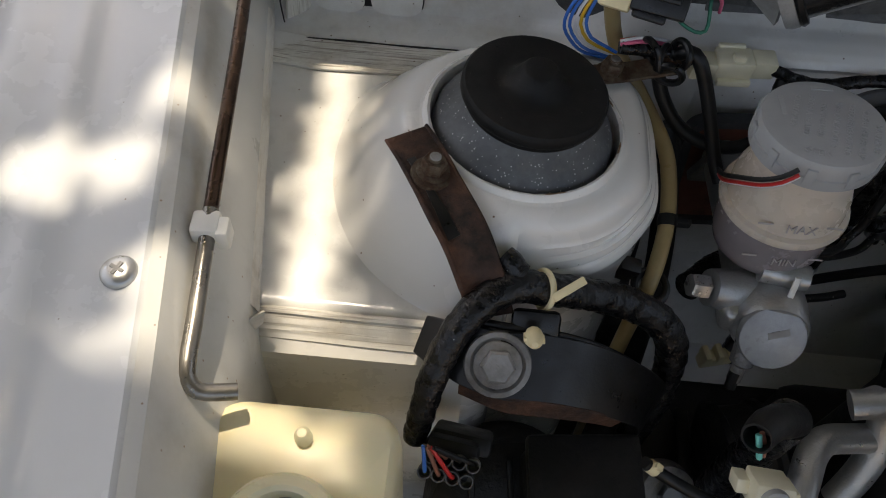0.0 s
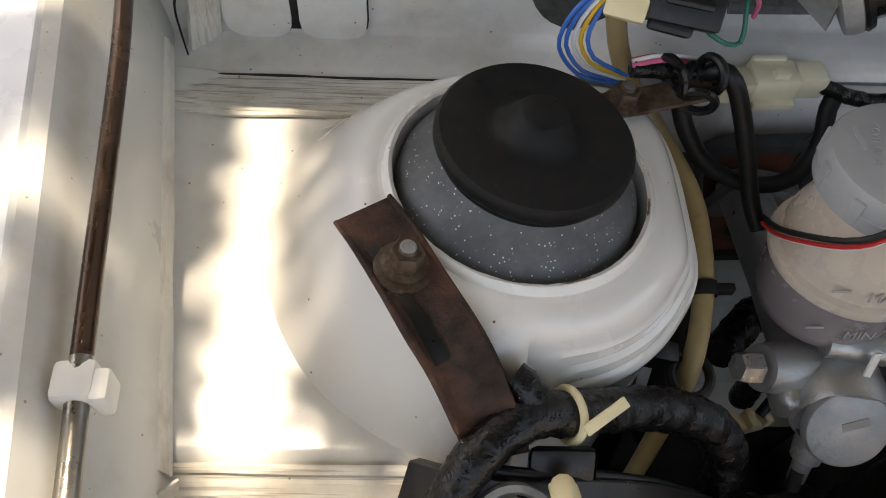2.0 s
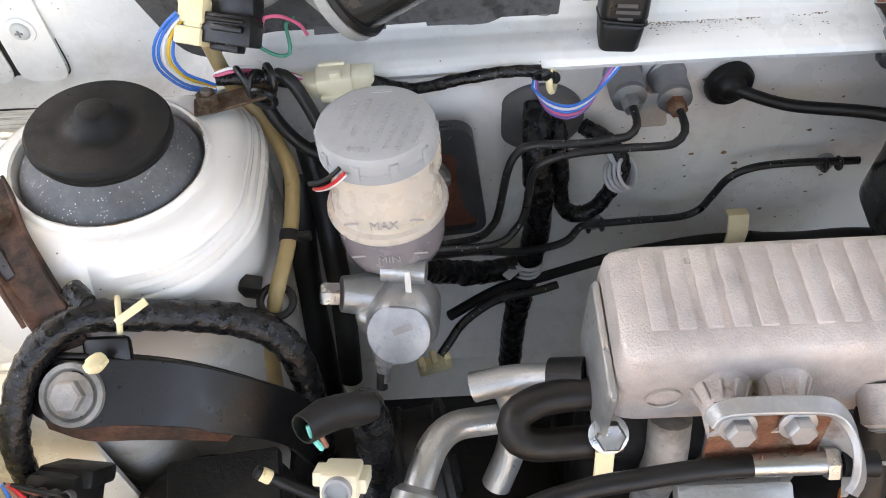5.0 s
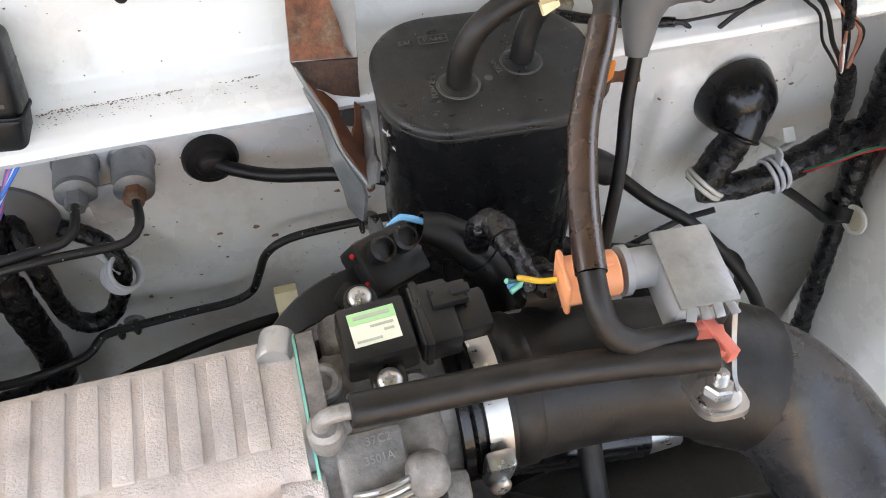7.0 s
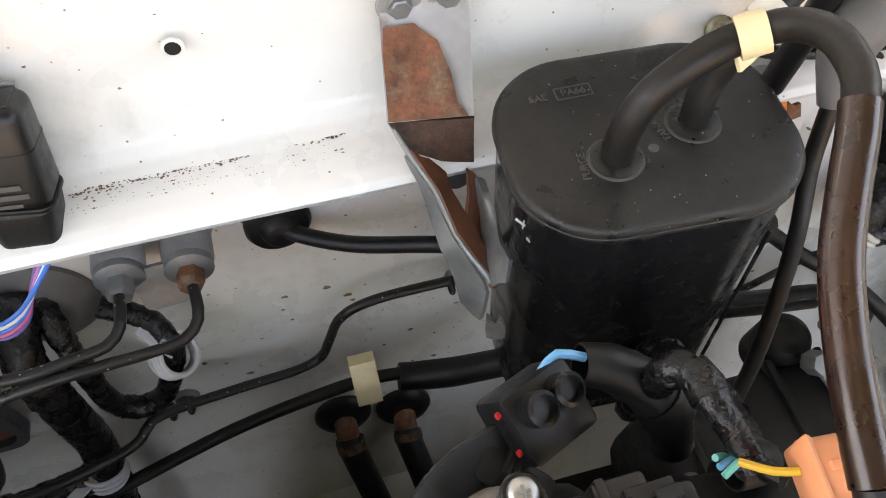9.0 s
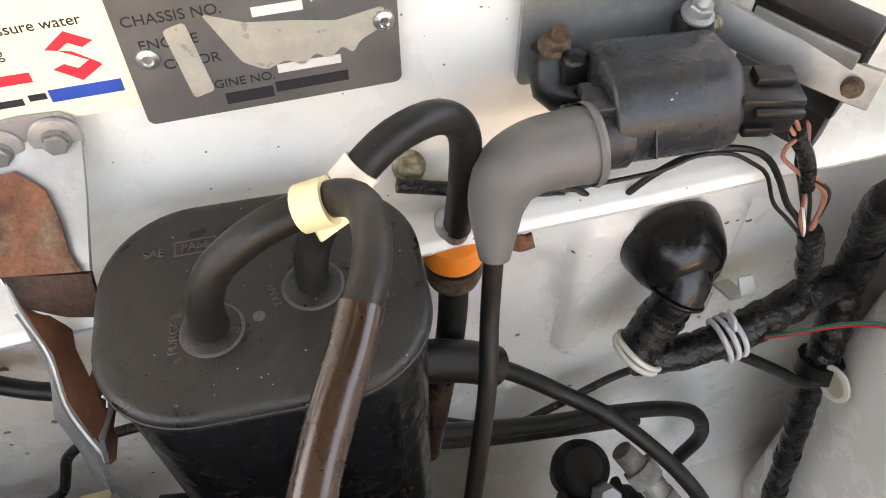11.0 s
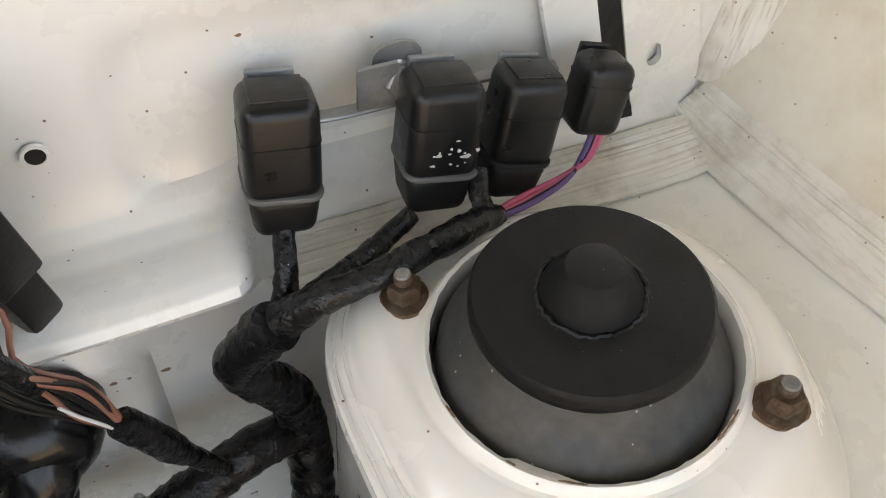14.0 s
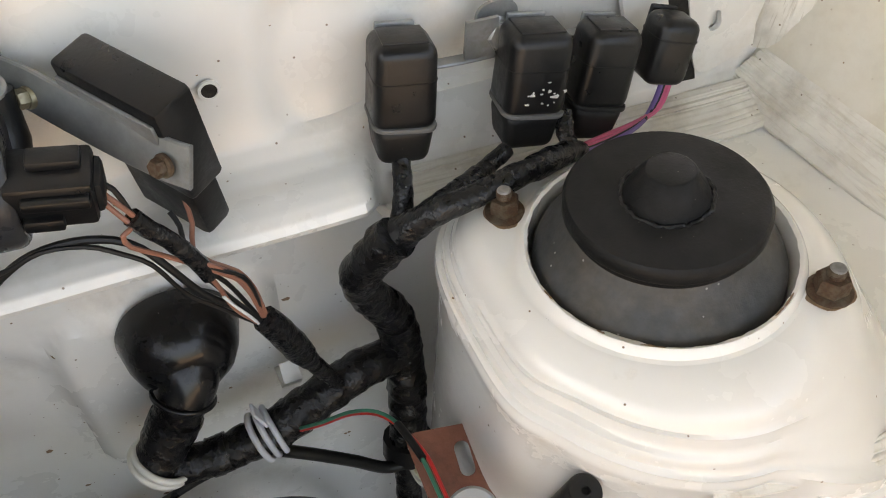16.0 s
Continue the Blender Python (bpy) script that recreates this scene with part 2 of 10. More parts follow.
RUST_BRIGHT = mat("orange_brown_rust", (0.19, 0.070, 0.034), 0.75, 0.0, var=0.7, scale=75, bump=0.9, bscale=420, relief=0.0012, second=(0.28, 0.20, 0.13), amount=0.40, sscale=85, sharp=0.12)
RED_RUST = mat("red_primer_with_rust", (0.16, 0.058, 0.036), 0.65, 0.0, var=0.25, scale=60, bump=0.6, bscale=300, second=(0.075, 0.04, 0.028), amount=0.38, sscale=50, sharp=0.12)
INK_FADED = mat("faded_label_print", (0.42, 0.44, 0.34), 0.5, bump=0)
COIL = mat("satin_black_moulding", (0.023, 0.024, 0.027), 0.26, var=0.2, scale=40, bump=0.25, bscale=420, second=(0.05, 0.045, 0.04), amount=0.3, sscale=40, sharp=0.2, spec=0.45)
CHIP = mat("bare_rusty_edge", (0.24, 0.15, 0.09), 0.7, var=0.4, scale=200, bump=0.4)
EMBOSS_PALE = mat("worn_raised_letters", (0.10, 0.098, 0.096), 0.5, var=0.3, scale=300, bump=0.2)
BARK = mat("grey_brown_bark", (0.16, 0.12, 0.085), 0.85, var=0.35, scale=12, bump=0.9, bscale=40, relief=0.01)
EMBOSS_MURKY = mat("raised_cloudy_letters", (0.40, 0.36, 0.34), 0.4, var=0.1, bump=0.1)
ALU_DULL = mat("dull_machined_aluminium", (0.36, 0.36, 0.36), 0.45, 0.6, var=0.2, scale=60, bump=0.4, bscale=500, second=(0.25, 0.24, 0.23), amount=0.3, sscale=60)
DARK_STEEL = mat("dark_painted_steel", (0.065, 0.066, 0.068), 0.42, 0.2, var=0.25, scale=60, bump=0.4, bscale=300, second=(0.12, 0.05, 0.028), amount=0.25, sscale=60, sharp=0.06)
EMBOSS = mat("rubbed_black_plastic", (0.075, 0.07, 0.064), 0.5, var=0.2, bump=0.2)
LABEL_W = mat("cream_label", (0.74, 0.72, 0.58), 0.45, var=0.05, bump=0.05)
LABEL_G = mat("green_label", (0.36, 0.62, 0.30), 0.45, var=0.05, bump=0.05)
STICKER = mat("cream_paper_sticker", (0.78, 0.72, 0.56), 0.4, var=0.05, bump=0.05)
INK = mat("black_ink", (0.02, 0.02, 0.025), 0.5, bump=0)
INK_RED = mat("red_ink", (0.65, 0.03, 0.05), 0.5, bump=0)
INK_BLUE = mat("blue_ink", (0.02, 0.07, 0.36), 0.5, bump=0)
INK_GREY = mat("faded_grey_marking", (0.30, 0.29, 0.27), 0.5, bump=0)
INK_PALE = mat("pale_marking", (0.62, 0.62, 0.60), 0.5, bump=0)
ID_PLATE = mat("worn_grey_metal_plate", (0.17, 0.165, 0.16), 0.42, 0.5, var=0.15, scale=40, bump=0.15)
PEEL = mat("peeling_clear_film", (0.45, 0.42, 0.35), 0.35, 0.2, var=0.2, scale=60, bump=0.4)
W_BLUE = mat("blue_wire", (0.03, 0.16, 0.55), 0.35, bump=0)
W_WHITE = mat("white_wire", (0.7, 0.7, 0.7), 0.4, bump=0)
W_RED = mat("red_wire", (0.55, 0.02, 0.02), 0.35, bump=0)
W_PINK = mat("pink_wire", (0.66, 0.13, 0.24), 0.4, bump=0)
W_PURPLE = mat("purple_wire", (0.16, 0.10, 0.30), 0.4, bump=0)
W_GREEN = mat("green_wire", (0.02, 0.17, 0.11), 0.4, bump=0)
W_TEAL = mat("light_green_wire", (0.16, 0.58, 0.50), 0.4, bump=0)
W_BROWN = mat("brown_wire", (0.28, 0.12, 0.08), 0.4, bump=0)
W_YELLOW = mat("yellow_wire", (0.7, 0.42, 0.03), 0.4, bump=0)
W_LBLUE = mat("light_blue_wire", (0.14, 0.45, 0.75), 0.4, bump=0)
# near black for oily dirt, and for deep shade put into the colour
DIRT_AND_SHADE = mat("oily_dirt_and_shade_black", (0.012, 0.011, 0.0105), 0.55, 0.2, var=0.4, scale=30, bump=0.7, bscale=150, relief=0.0015, second=(0.035, 0.03, 0.025), amount=0.36, sscale=30)
MURKY = mat("murky_translucent_plastic", (0.58, 0.50, 0.41), 0.28, var=0.10, scale=30, bump=0.1, sss=0.4)
MURKY_LOW = mat("brown_fluid_plastic", (0.25, 0.215, 0.215), 0.22, var=0.1, scale=30, bump=0.1, sss=0.15)
GROUND = mat("sandy_ground", (0.34, 0.26, 0.19), 0.9, var=0.3, scale=3, bump=0.6, bscale=30, relief=0.01)
LEAF = mat("green_leaf", (0.06, 0.11, 0.03), 0.5, var=0.3, scale=3, bump=0)

# ---- mesh helpers ----
def part(name, bm, material, parent=None, label="", flat=False, keep=False):
    """Links a bmesh as one mesh object. Its vertices are in the parent's own axes."""
    me = bpy.data.meshes.new(name)
    bmesh.ops.recalc_face_normals(bm, faces=bm.faces)
    bm.to_mesh(me)
    if not keep:
        bm.free()
    me.materials.append(material)
    if not flat:
        me.polygons.foreach_set("use_smooth", [True] * len(me.polygons))
        me.set_sharp_from_angle(angle=radians(38))
    ob = new(name, me)
    if parent is not None:
        ob.parent = parent
    if label:
        tagged(ob, label)
    return ob

def thing(name, label, category, m=None, group="", kind=""):
    ob = new(name)
    ob.empty_display_size = 0.01
    if m is not None:
        ob.matrix_world = m
    return tagged(ob, label, category, group, kind)

def world_in(ob, bm):
    """Takes a bmesh that was made in world axes into those of an Empty."""
    bm.transform(ob.matrix_basis.inverted())
    return bm

def joined(*bms):
    out = bmesh.new()
    for b in bms:
        me = bpy.data.meshes.new("tmp")
        b.to_mesh(me)
        b.free()
        out.from_mesh(me)
        bpy.data.meshes.remove(me)
    return out

def moved(bm, m):
    bm.transform(m)
    return bm

def box(sx, sy, sz, bevel=0.0, seg=2, top=(1, 1), m=None):
    """A box about its middle, its upper face scaled by top, its edges rounded."""
    bm = bmesh.new()
    bmesh.ops.create_cube(bm, size=1)
    for v in bm.verts:
        k = top if v.co.z > 0 else (1, 1)
        v.co = Vector((v.co.x * sx * k[0], v.co.y * sy * k[1], v.co.z * sz))
    if bevel:
        bmesh.ops.bevel(bm, geom=list(bm.edges), offset=bevel, segments=seg, profile=0.5, affect="EDGES")
    if m is not None:
        bm.transform(m)
    return bm

def lathe(profile, seg=40, m=None, close=True):
    """Turns (r, z) pairs round z."""
    bm = bmesh.new()
    rings = []
    for r, z in profile:
        if r < 1e-6:
            rings.append([bm.verts.new((0, 0, z))])
        else:
            rings.append([bm.verts.new((r * math.cos(2 * math.pi * k / seg), r * math.sin(2 * math.pi * k / seg), z)) for k in range(seg)])
    for a, b in zip(rings, rings[1:]):
        for k in range(seg):
            q = [a[k % len(a)], a[(k + 1) % len(a)], b[(k + 1) % len(b)], b[k % len(b)]]
            q = list(dict.fromkeys(q))
            if len(q) > 2:
                bm.faces.new(q)
    if close:
        for ring in (rings[0], rings[-1]):
            if len(ring) > 2:
                bm.faces.new(ring)
    if m is not None:
        bm.transform(m)
    return bm

def spline(pts, step=0.004):
    """A smooth line through the points (centripetal look, Catmull-Rom), cut at about that step."""
    p = [Vector(q) for q in pts]
    if len(p) == 2:
        n = max(2, int((p[1] - p[0]).length / step))
        return [p[0].lerp(p[1], k / n) for k in range(n + 1)]
    p = [p[0] * 2 - p[1]] + p + [p[-1] * 2 - p[-2]]
    out = []
    for a, b, c, d in zip(p, p[1:], p[2:], p[3:]):
        n = max(2, int((c - b).length / step))
        for k in range(n):
            t = k / n
            out.append(0.5 * (2 * b + (c - a) * t + (2 * a - 5 * b + 4 * c - d) * t * t + (3 * b - a - 3 * c + d) * t ** 3))
    out.append(p[-2])
    return out

def tube(pts, r, seg=12, step=0.004, hollow=0.0, wrap=0.0, pitch=0.012, flat=1.0, seed=0, m=None):
    """A round bar or hose along a smooth line; r a number or one for each point; hollow: wall thickness at open ends;
    wrap: how far wound tape stands up, in parts of r; flat: height over width of the section."""
    line = spline(pts, step)
    n = len(line)
    if isinstance(r, (int, float)):
        rad = [r] * n
    else:
        rad = list(np.interp(np.linspace(0, len(r) - 1, n), range(len(r)), r))
    rng = random.Random(seed)
    bm = bmesh.new()
    d = (line[1] - line[0]).normalized()
    side = d.orthogonal().normalized()
    rings, run = [], 0.0
    for i, p in enumerate(line):
        q = (line[min(i + 1, n - 1)] - line[max(i - 1, 0)]).normalized()
        side = (side - q * side.dot(q)).normalized()
        up = q.cross(side)
        if i:
            run += (p - line[i - 1]).length
        ring = []
        for k in range(seg):
            a = 2 * math.pi * k / seg
            rr = rad[i]
            if wrap:
                ph = (run / pitch + a / (2 * math.pi)) % 1.0
                rr *= 1 + wrap * (ph - 0.5) + wrap * 0.9 * noise.noise(p * 140 + Vector((math.cos(a), math.sin(a), 0)) * 1.7)
            ring.append(bm.verts.new(p + side * (math.cos(a) * rr) + up * (math.sin(a) * rr * flat)))
        rings.append(ring)
    for a, b in zip(rings, rings[1:]):
        for k in range(seg):
            bm.faces.new((a[k], a[(k + 1) % seg], b[(k + 1) % seg], b[k]))
    for ring, at, ins in ((rings[0], line[0], 1), (rings[-1], line[-1], -1)):
        if hollow:
            inner = [bm.verts.new(at + (v.co - at) * (1 - hollow)) for v in ring]
            deep = [bm.verts.new(at + (v.co - at) * (1 - hollow) + (line[1] - line[0] if ins > 0 else line[-2] - line[-1]).normalized() * rad[0] * 2) for v in ring]
            for k in range(seg):
                bm.faces.new((ring[k], ring[(k + 1) % seg], inner[(k + 1) % seg], inner[k]))
                bm.faces.new((inner[k], inner[(k + 1) % seg], deep[(k + 1) % seg], deep[k]))
            bm.faces.new(deep)
        else:
            bm.faces.new(ring)
    if m is not None:
        bm.transform(m)
    return bm

def rounded(w, h, r, seg=5):
    """Outline of a rectangle about its middle with round corners."""
    out = []
    for cx, cy, a0 in ((w / 2 - r, h / 2 - r, 0), (-w / 2 + r, h / 2 - r, 90), (-w / 2 + r, -h / 2 + r, 180), (w / 2 - r, -h / 2 + r, 270)):
        for k in range(seg + 1):
            a = radians(a0 + 90 * k / seg)
            out.append((cx + r * math.cos(a), cy + r * math.sin(a)))
    return out

def smooth_outline(pts, corner=0.004, seg=4):
    """Rounds the corners of an outline."""
    out, n = [], len(pts)
    for i in range(n):
        a, b, c = (Vector(pts[(i + k) % n]) for k in (-1, 0, 1))
        k1, k2 = min(corner, (a - b).length * 0.45), min(corner, (c - b).length * 0.45)
        p, q = b + (a - b).normalized() * k1, b + (c - b).normalized() * k2
        for j in range(seg + 1):
            t = j / seg
            out.append(tuple((1 - t) ** 2 * p + 2 * t * (1 - t) * b + t * t * q))
    return out

def plate(outline, thick, holes=(), m=None, bevel=0.0):
    """A flat sheet in x, y from z = 0 up to thick, with holes cut through."""
    bm = bmesh.new()
    loops = []
    for pts in (outline, *holes):
        vs = [bm.verts.new((x, y, 0)) for x, y in pts]
        loops.append(vs)
        for a, b in zip(vs, vs[1:] + vs[:1]):
            bm.edges.new((a, b))
    if holes:
        bmesh.ops.triangle_fill(bm, use_beauty=True, edges=list(bm.edges))
    else:
        bm.faces.new(loops[0])
    low = list(bm.faces)
    r = bmesh.ops.extrude_face_region(bm, geom=low)
    vs = [v for v in r["geom"] if isinstance(v, bmesh.types.BMVert)]
    bmesh.ops.translate(bm, vec=(0, 0, thick), verts=vs)
    if bevel and not holes:
        rim = [e for e in bm.edges if len(e.link_faces) == 2 and abs(e.verts[0].co.z - e.verts[1].co.z) < 1e-9]
        bmesh.ops.bevel(bm, geom=rim, offset=bevel, segments=2, profile=0.5, affect="EDGES")
    if m is not None:
        bm.transform(m)
    return bm

def hexagon(r, h, chamfer=0.15, m=None):
    bm = lathe([(r * 0.98, 0), (r, h * 0.1), (r, h * 0.8), (r * (1 - chamfer), h)], 6, m)
    return bm

def bolt(parent, m, r=0.006, head=0.005, material=None, washer=1.5, stud=0.0, cross=False, name="bolt"):
    """A hex bolt or nut with a flange, and a threaded stud through it, set on z of the pose m."""
    material = material or BOLT
    b = part(name, moved(lathe([(r * washer, 0), (r * washer, 0.0012), (r * 1.05, 0.002)], 20), m) if washer else moved(hexagon(r, head), m), material, parent)
    if washer:
        part("hex_head", moved(hexagon(r, head), m @ pose(0, 0, 0.0016)), material, b)
    if stud:
        prof = [(r * 0.5, 0)]
        z = 0.0
        while z < stud:
            prof += [(r * 0.52, z), (r * 0.45, z + 0.0005)]
            z += 0.001
        prof += [(r * 0.4, stud)]
        part("stud", moved(lathe(prof, 14), m @ pose(0, 0, head)), material, b)
    return b

def screw(parent, m, r=0.006, material=None, name="screw"):
    """A pan-head screw with a cross slot."""
    s = part(name, moved(lathe([(r, 0), (r, r * 0.2), (r * 0.85, r * 0.42), (r * 0.45, r * 0.55), (0, r * 0.58)], 24), m), material or STEEL, parent)
    c = joined(box(r * 0.8, r * 0.2, r * 0.1, m=pose(0, 0, r * 0.58)), box(r * 0.2, r * 0.8, r * 0.1, m=pose(0, 0, r * 0.585)))
    part("cross_slot", moved(c, m), GREY_RUBBER, s)
    return s

def text(name, body, size, material, parent, m, depth=0.0002, align="CENTER"):
    cu = bpy.data.curves.new(name, "FONT")
    cu.body, cu.size, cu.align_x, cu.align_y, cu.extrude = body, size, align, "CENTER", depth
    tmp = bpy.data.objects.new(name, cu)
    me = bpy.data.meshes.new_from_object(tmp)
    bpy.data.objects.remove(tmp)
    me.transform(m)
    me.materials.clear()
    me.materials.append(material)
    ob = new(name, me)
    ob.parent = parent
    return ob

def bars(name, rows, material, parent, m, depth=0.0002):
    """Marks that cannot be read: bars (x, y, width, height) on z = 0 of m."""
    return [part(name, box(w, h, depth * 2, m=m @ pose(x, y, 0)), material, parent, flat=True) for x, y, w, h in rows]

def facing(origin, out, up=(0, 0, 1)):
    """A pose whose z points along out and whose y is as near to up as can be."""
    z = Vector(out).normalized()
    y = Vector(up) - z * Vector(up).dot(z)
    y.normalize()
    x = y.cross(z)
    return Matrix.Translation(origin) @ Matrix((x, y, z)).transposed().to_4x4()

def cable(name, pts, r, material, label, category="cable", **kw):
    """A lone wire, pipe or hose as one mesh."""
    ob = part(name, tube(pts, r, **kw), material)
    line = spline(pts, 0.003)
    if kw.get("wrap") and len(line) > 14:
        # extra turns of tape here and there
        rng = random.Random(len(line) * 7 + len(pts))
        rad = [r] * len(pts) if isinstance(r, (int, float)) else r
        for k in range(max(1, min(4, len(line) // 16))):
            i = rng.randrange(4, len(line) - 7)
            rr = float(np.interp(i / (len(line) - 1) * (len(rad) - 1), range(len(rad)), rad)) * rng.uniform(1.05, 1.12)
            part("tape_turn", tube([tuple(q) for q in line[i:i + rng.choice((4, 5, 6))]], rr, kw.get("seg", 12), 0.002, wrap=kw["wrap"] * 0.8, seed=k), material, ob)
    return tagged(ob, label, category)

def top_of(ob):
    while ob.parent is not None:
        ob = ob.parent
    return ob

def wpart(name, bm, material, parent, label=""):
    """A part whose bmesh was made in world axes."""
    return part(name, world_in(top_of(parent), bm), material, parent, label)

def ribbon(pts, width, thick, normal=(0, 0, 1), step=0.004, widths=None):
    """A bent flat bar along a smooth line; normal: which way its broad side looks, one for all or one for each point."""
    line = spline(pts, step)
    n = len(line)
    if isinstance(normal[0], (int, float)):
        normal = [normal] * len(pts)
    ks = np.linspace(0, len(pts) - 1, n)
    nn = [Vector([float(np.interp(k, range(len(pts)), [q[c] for q in normal])) for c in range(3)]).normalized() for k in ks]
    ww = [width] * n if widths is None else list(np.interp(ks, range(len(widths)), widths))
    bm = bmesh.new()
    rings = []
    for i, p in enumerate(line):
        q = (line[min(i + 1, n - 1)] - line[max(i - 1, 0)]).normalized()
        side = q.cross(nn[i]).normalized()
        up = side.cross(q).normalized()
        w, h, e = ww[i] / 2, thick / 2, min(thick * 0.3, 0.0006)
        rings.append([bm.verts.new(p + side * a + up * b) for a, b in ((-w, -h + e), (-w, h - e), (-w + e, h), (w - e, h), (w, h - e), (w, -h + e), (w - e, -h), (-w + e, -h))])
    for a, b in zip(rings, rings[1:]):
        for k in range(8):
            bm.faces.new((a[k], a[(k + 1) % 8], b[(k + 1) % 8], b[k]))
    bm.faces.new(rings[0]), bm.faces.new(rings[-1][::-1])
    return bm

def loft(rows, thick, m=None):
    """A bent sheet through rows of points, thickened."""
    bm = bmesh.new()
    vs = [[bm.verts.new(p) for p in row] for row in rows]
    for a, b in zip(vs, vs[1:]):
        for k in range(len(a) - 1):
            bm.faces.new((a[k], a[k + 1], b[k + 1], b[k]))
    bmesh.ops.subdivide_edges(bm, edges=list(bm.edges), cuts=2, smooth=0.5, use_grid_fill=True)
    bmesh.ops.recalc_face_normals(bm, faces=bm.faces)
    bmesh.ops.solidify(bm, geom=list(bm.faces), thickness=thick)
    if m is not None:
        bm.transform(m)
    return bm

def hoop(r, tube_r, m, seg=32, sec=10):
    """A round ring in x, y of the pose m."""
    bm = bmesh.new()
    rows = []
    for i in range(seg):
        a = 2 * math.pi * i / seg
        rows.append([bm.verts.new(((r + tube_r * math.cos(b)) * math.cos(a), (r + tube_r * math.cos(b)) * math.sin(a), tube_r * math.sin(b))) for b in (2 * math.pi * j / sec for j in range(sec))])
    for i in range(seg):
        for j in range(sec):
            bm.faces.new((rows[i][j], rows[(i + 1) % seg][j], rows[(i + 1) % seg][(j + 1) % sec], rows[i][(j + 1) % sec]))
    bm.transform(m)
    return bm

# ---- the car body: setting ----
def sstep(a, b, x):
    t = min(1.0, max(0.0, (x - a) / (b - a)))
    return t * t * (3 - 2 * t)

def round_rect(x, z, cx, cz, w, h, r):
    """Signed distance to a rectangle with round corners."""
    qx, qz = abs(x - cx) - w / 2 + r, abs(z - cz) - h / 2 + r
    return math.hypot(max(qx, 0), max(qz, 0)) + min(max(qx, qz), 0) - r

# firewall: upper cowl panel, forward lip, lower wall with pressed panels
LIP = [(0.1245, 0.126), (0.1240, 0.122), (0.1235, 0.115), (0.120, 0.06), (0.118, 0.03), (0.116, 0.012), (0.112, 0.0), (0.106, -0.006), (0.098, -0.0085), (0.088, -0.0085),
       (0.079, -0.0095), (0.0735, -0.0115), (0.0712, -0.0150), (0.0728, -0.0188), (0.078, -0.0205), (0.090, -0.0215), (0.104, -0.0235), (0.114, -0.029),
       (0.1185, -0.040), (0.119, -0.07), (0.119, -0.10), (0.119, -0.14), (0.119, -0.18), (0.118, -0.22), (0.116, -0.27), (0.112, -0.32), (0.104, -0.37), (0.085, -0.41), (0.02, -0.44), (-0.16, -0.45)]
PLAIN = [(0.118 if z > -0.05 else y, z) for y, z in LIP]
PLAIN[8:18] = [(0.117, -0.010), (0.116, -0.016), (0.115, -0.022), (0.113, -0.027), (0.108, -0.031), (0.100, -0.034), (0.094, -0.037), (0.091, -0.042), (0.091, -0.048), (0.094, -0.056)]

LEDGE = [(0.118 if z > -0.05 else y, z) for y, z in LIP]  # flat ledge under the hinge plates
LEDGE[5:18] = [(0.118, 0.006), (0.118, -0.008), (0.118, -0.020), (0.118, -0.029), (0.1175, -0.035), (0.116, -0.0385), (0.112, -0.0405), (0.106, -0.0412), (0.099, -0.0418), (0.0935, -0.0424), (0.0912, -0.0435), (0.0905, -0.046), (0.0905, -0.052)]

def fine_profile(p, n=5):
    out = []
    for i in range(len(p) - 1):
        k = n if 0.02 > p[i][1] > -0.06 else max(2, int(math.dist(p[i], p[i + 1]) / 0.006))
        out += [tuple(np.array(p[i]) + (np.array(p[i + 1]) - np.array(p[i])) * j / k) for j in range(k)]
    return out + [p[-1]]

FINE = [fine_profile(LIP), None, None]
def matched(p):
    out = []
    for i in range(len(LIP) - 1):
        k = 5 if 0.02 > LIP[i][1] > -0.06 else max(2, int(math.dist(LIP[i], LIP[i + 1]) / 0.006))
        out += [tuple(np.array(p[i]) + (np.array(p[i + 1]) - np.array(p[i])) * j / k) for j in range(k)]
    return out + [p[-1]]
FINE[1], FINE[2] = matched(PLAIN), matched(LEDGE)

def firewall_point(x, i):
    end = 1 - sstep(-0.475, -0.385, x) * (1 - sstep(0.375, 0.40, x))
    (ya, za), (yb, zb) = FINE[0][i], FINE[2 if x < 0 else 1][i]
    y, z = ya + (yb - ya) * end, za + (zb - za) * end
    if z > 0.0:  # broad shallow recesses in the cowl panel
        d = round_rect(x, z, 0.455, 0.0290, 0.21, 0.068, 0.024)
        y += 0.0050 * (1 - sstep(-0.007, 0.007, d))
        d = round_rect(x, z, -0.09, 0.115, 0.23, 0.19, 0.03)
        y += 0.003 * (1 - sstep(-0.006, 0.006, d))
    elif z < -0.045:
        d = round_rect(x, z, 0.283, -0.150, 0.107, 0.135, 0.020)  # raised pad round the domed grommet
        y -= 0.007 * (1 - sstep(-0.0035, 0.0035, d))
        d = round_rect(x, z, 0.196, -0.135, 0.055, 0.080, 0.024)
        y += 0.004 * (1 - sstep(-0.004, 0.004, d))
        d = round_rect(x, z, -0.292, -0.155, 0.10, 0.16, 0.02)
        y -= 0.008 * (1 - sstep(-0.005, 0.005, d))
        y += 0.0015 * noise.noise(Vector((x * 9, z * 11, 3.1)))
    z += 0.0015 * noise.noise(Vector((x * 12, y * 5, 0.3))) * (1 if -0.03 < z < 0.01 else 0)
    return (x, y, z)

NX = 330
TOE = next(i for i, (y, z) in enumerate(FINE[0]) if z < -0.425)  # the foot of the firewall, shaded by colour on the left, begins here

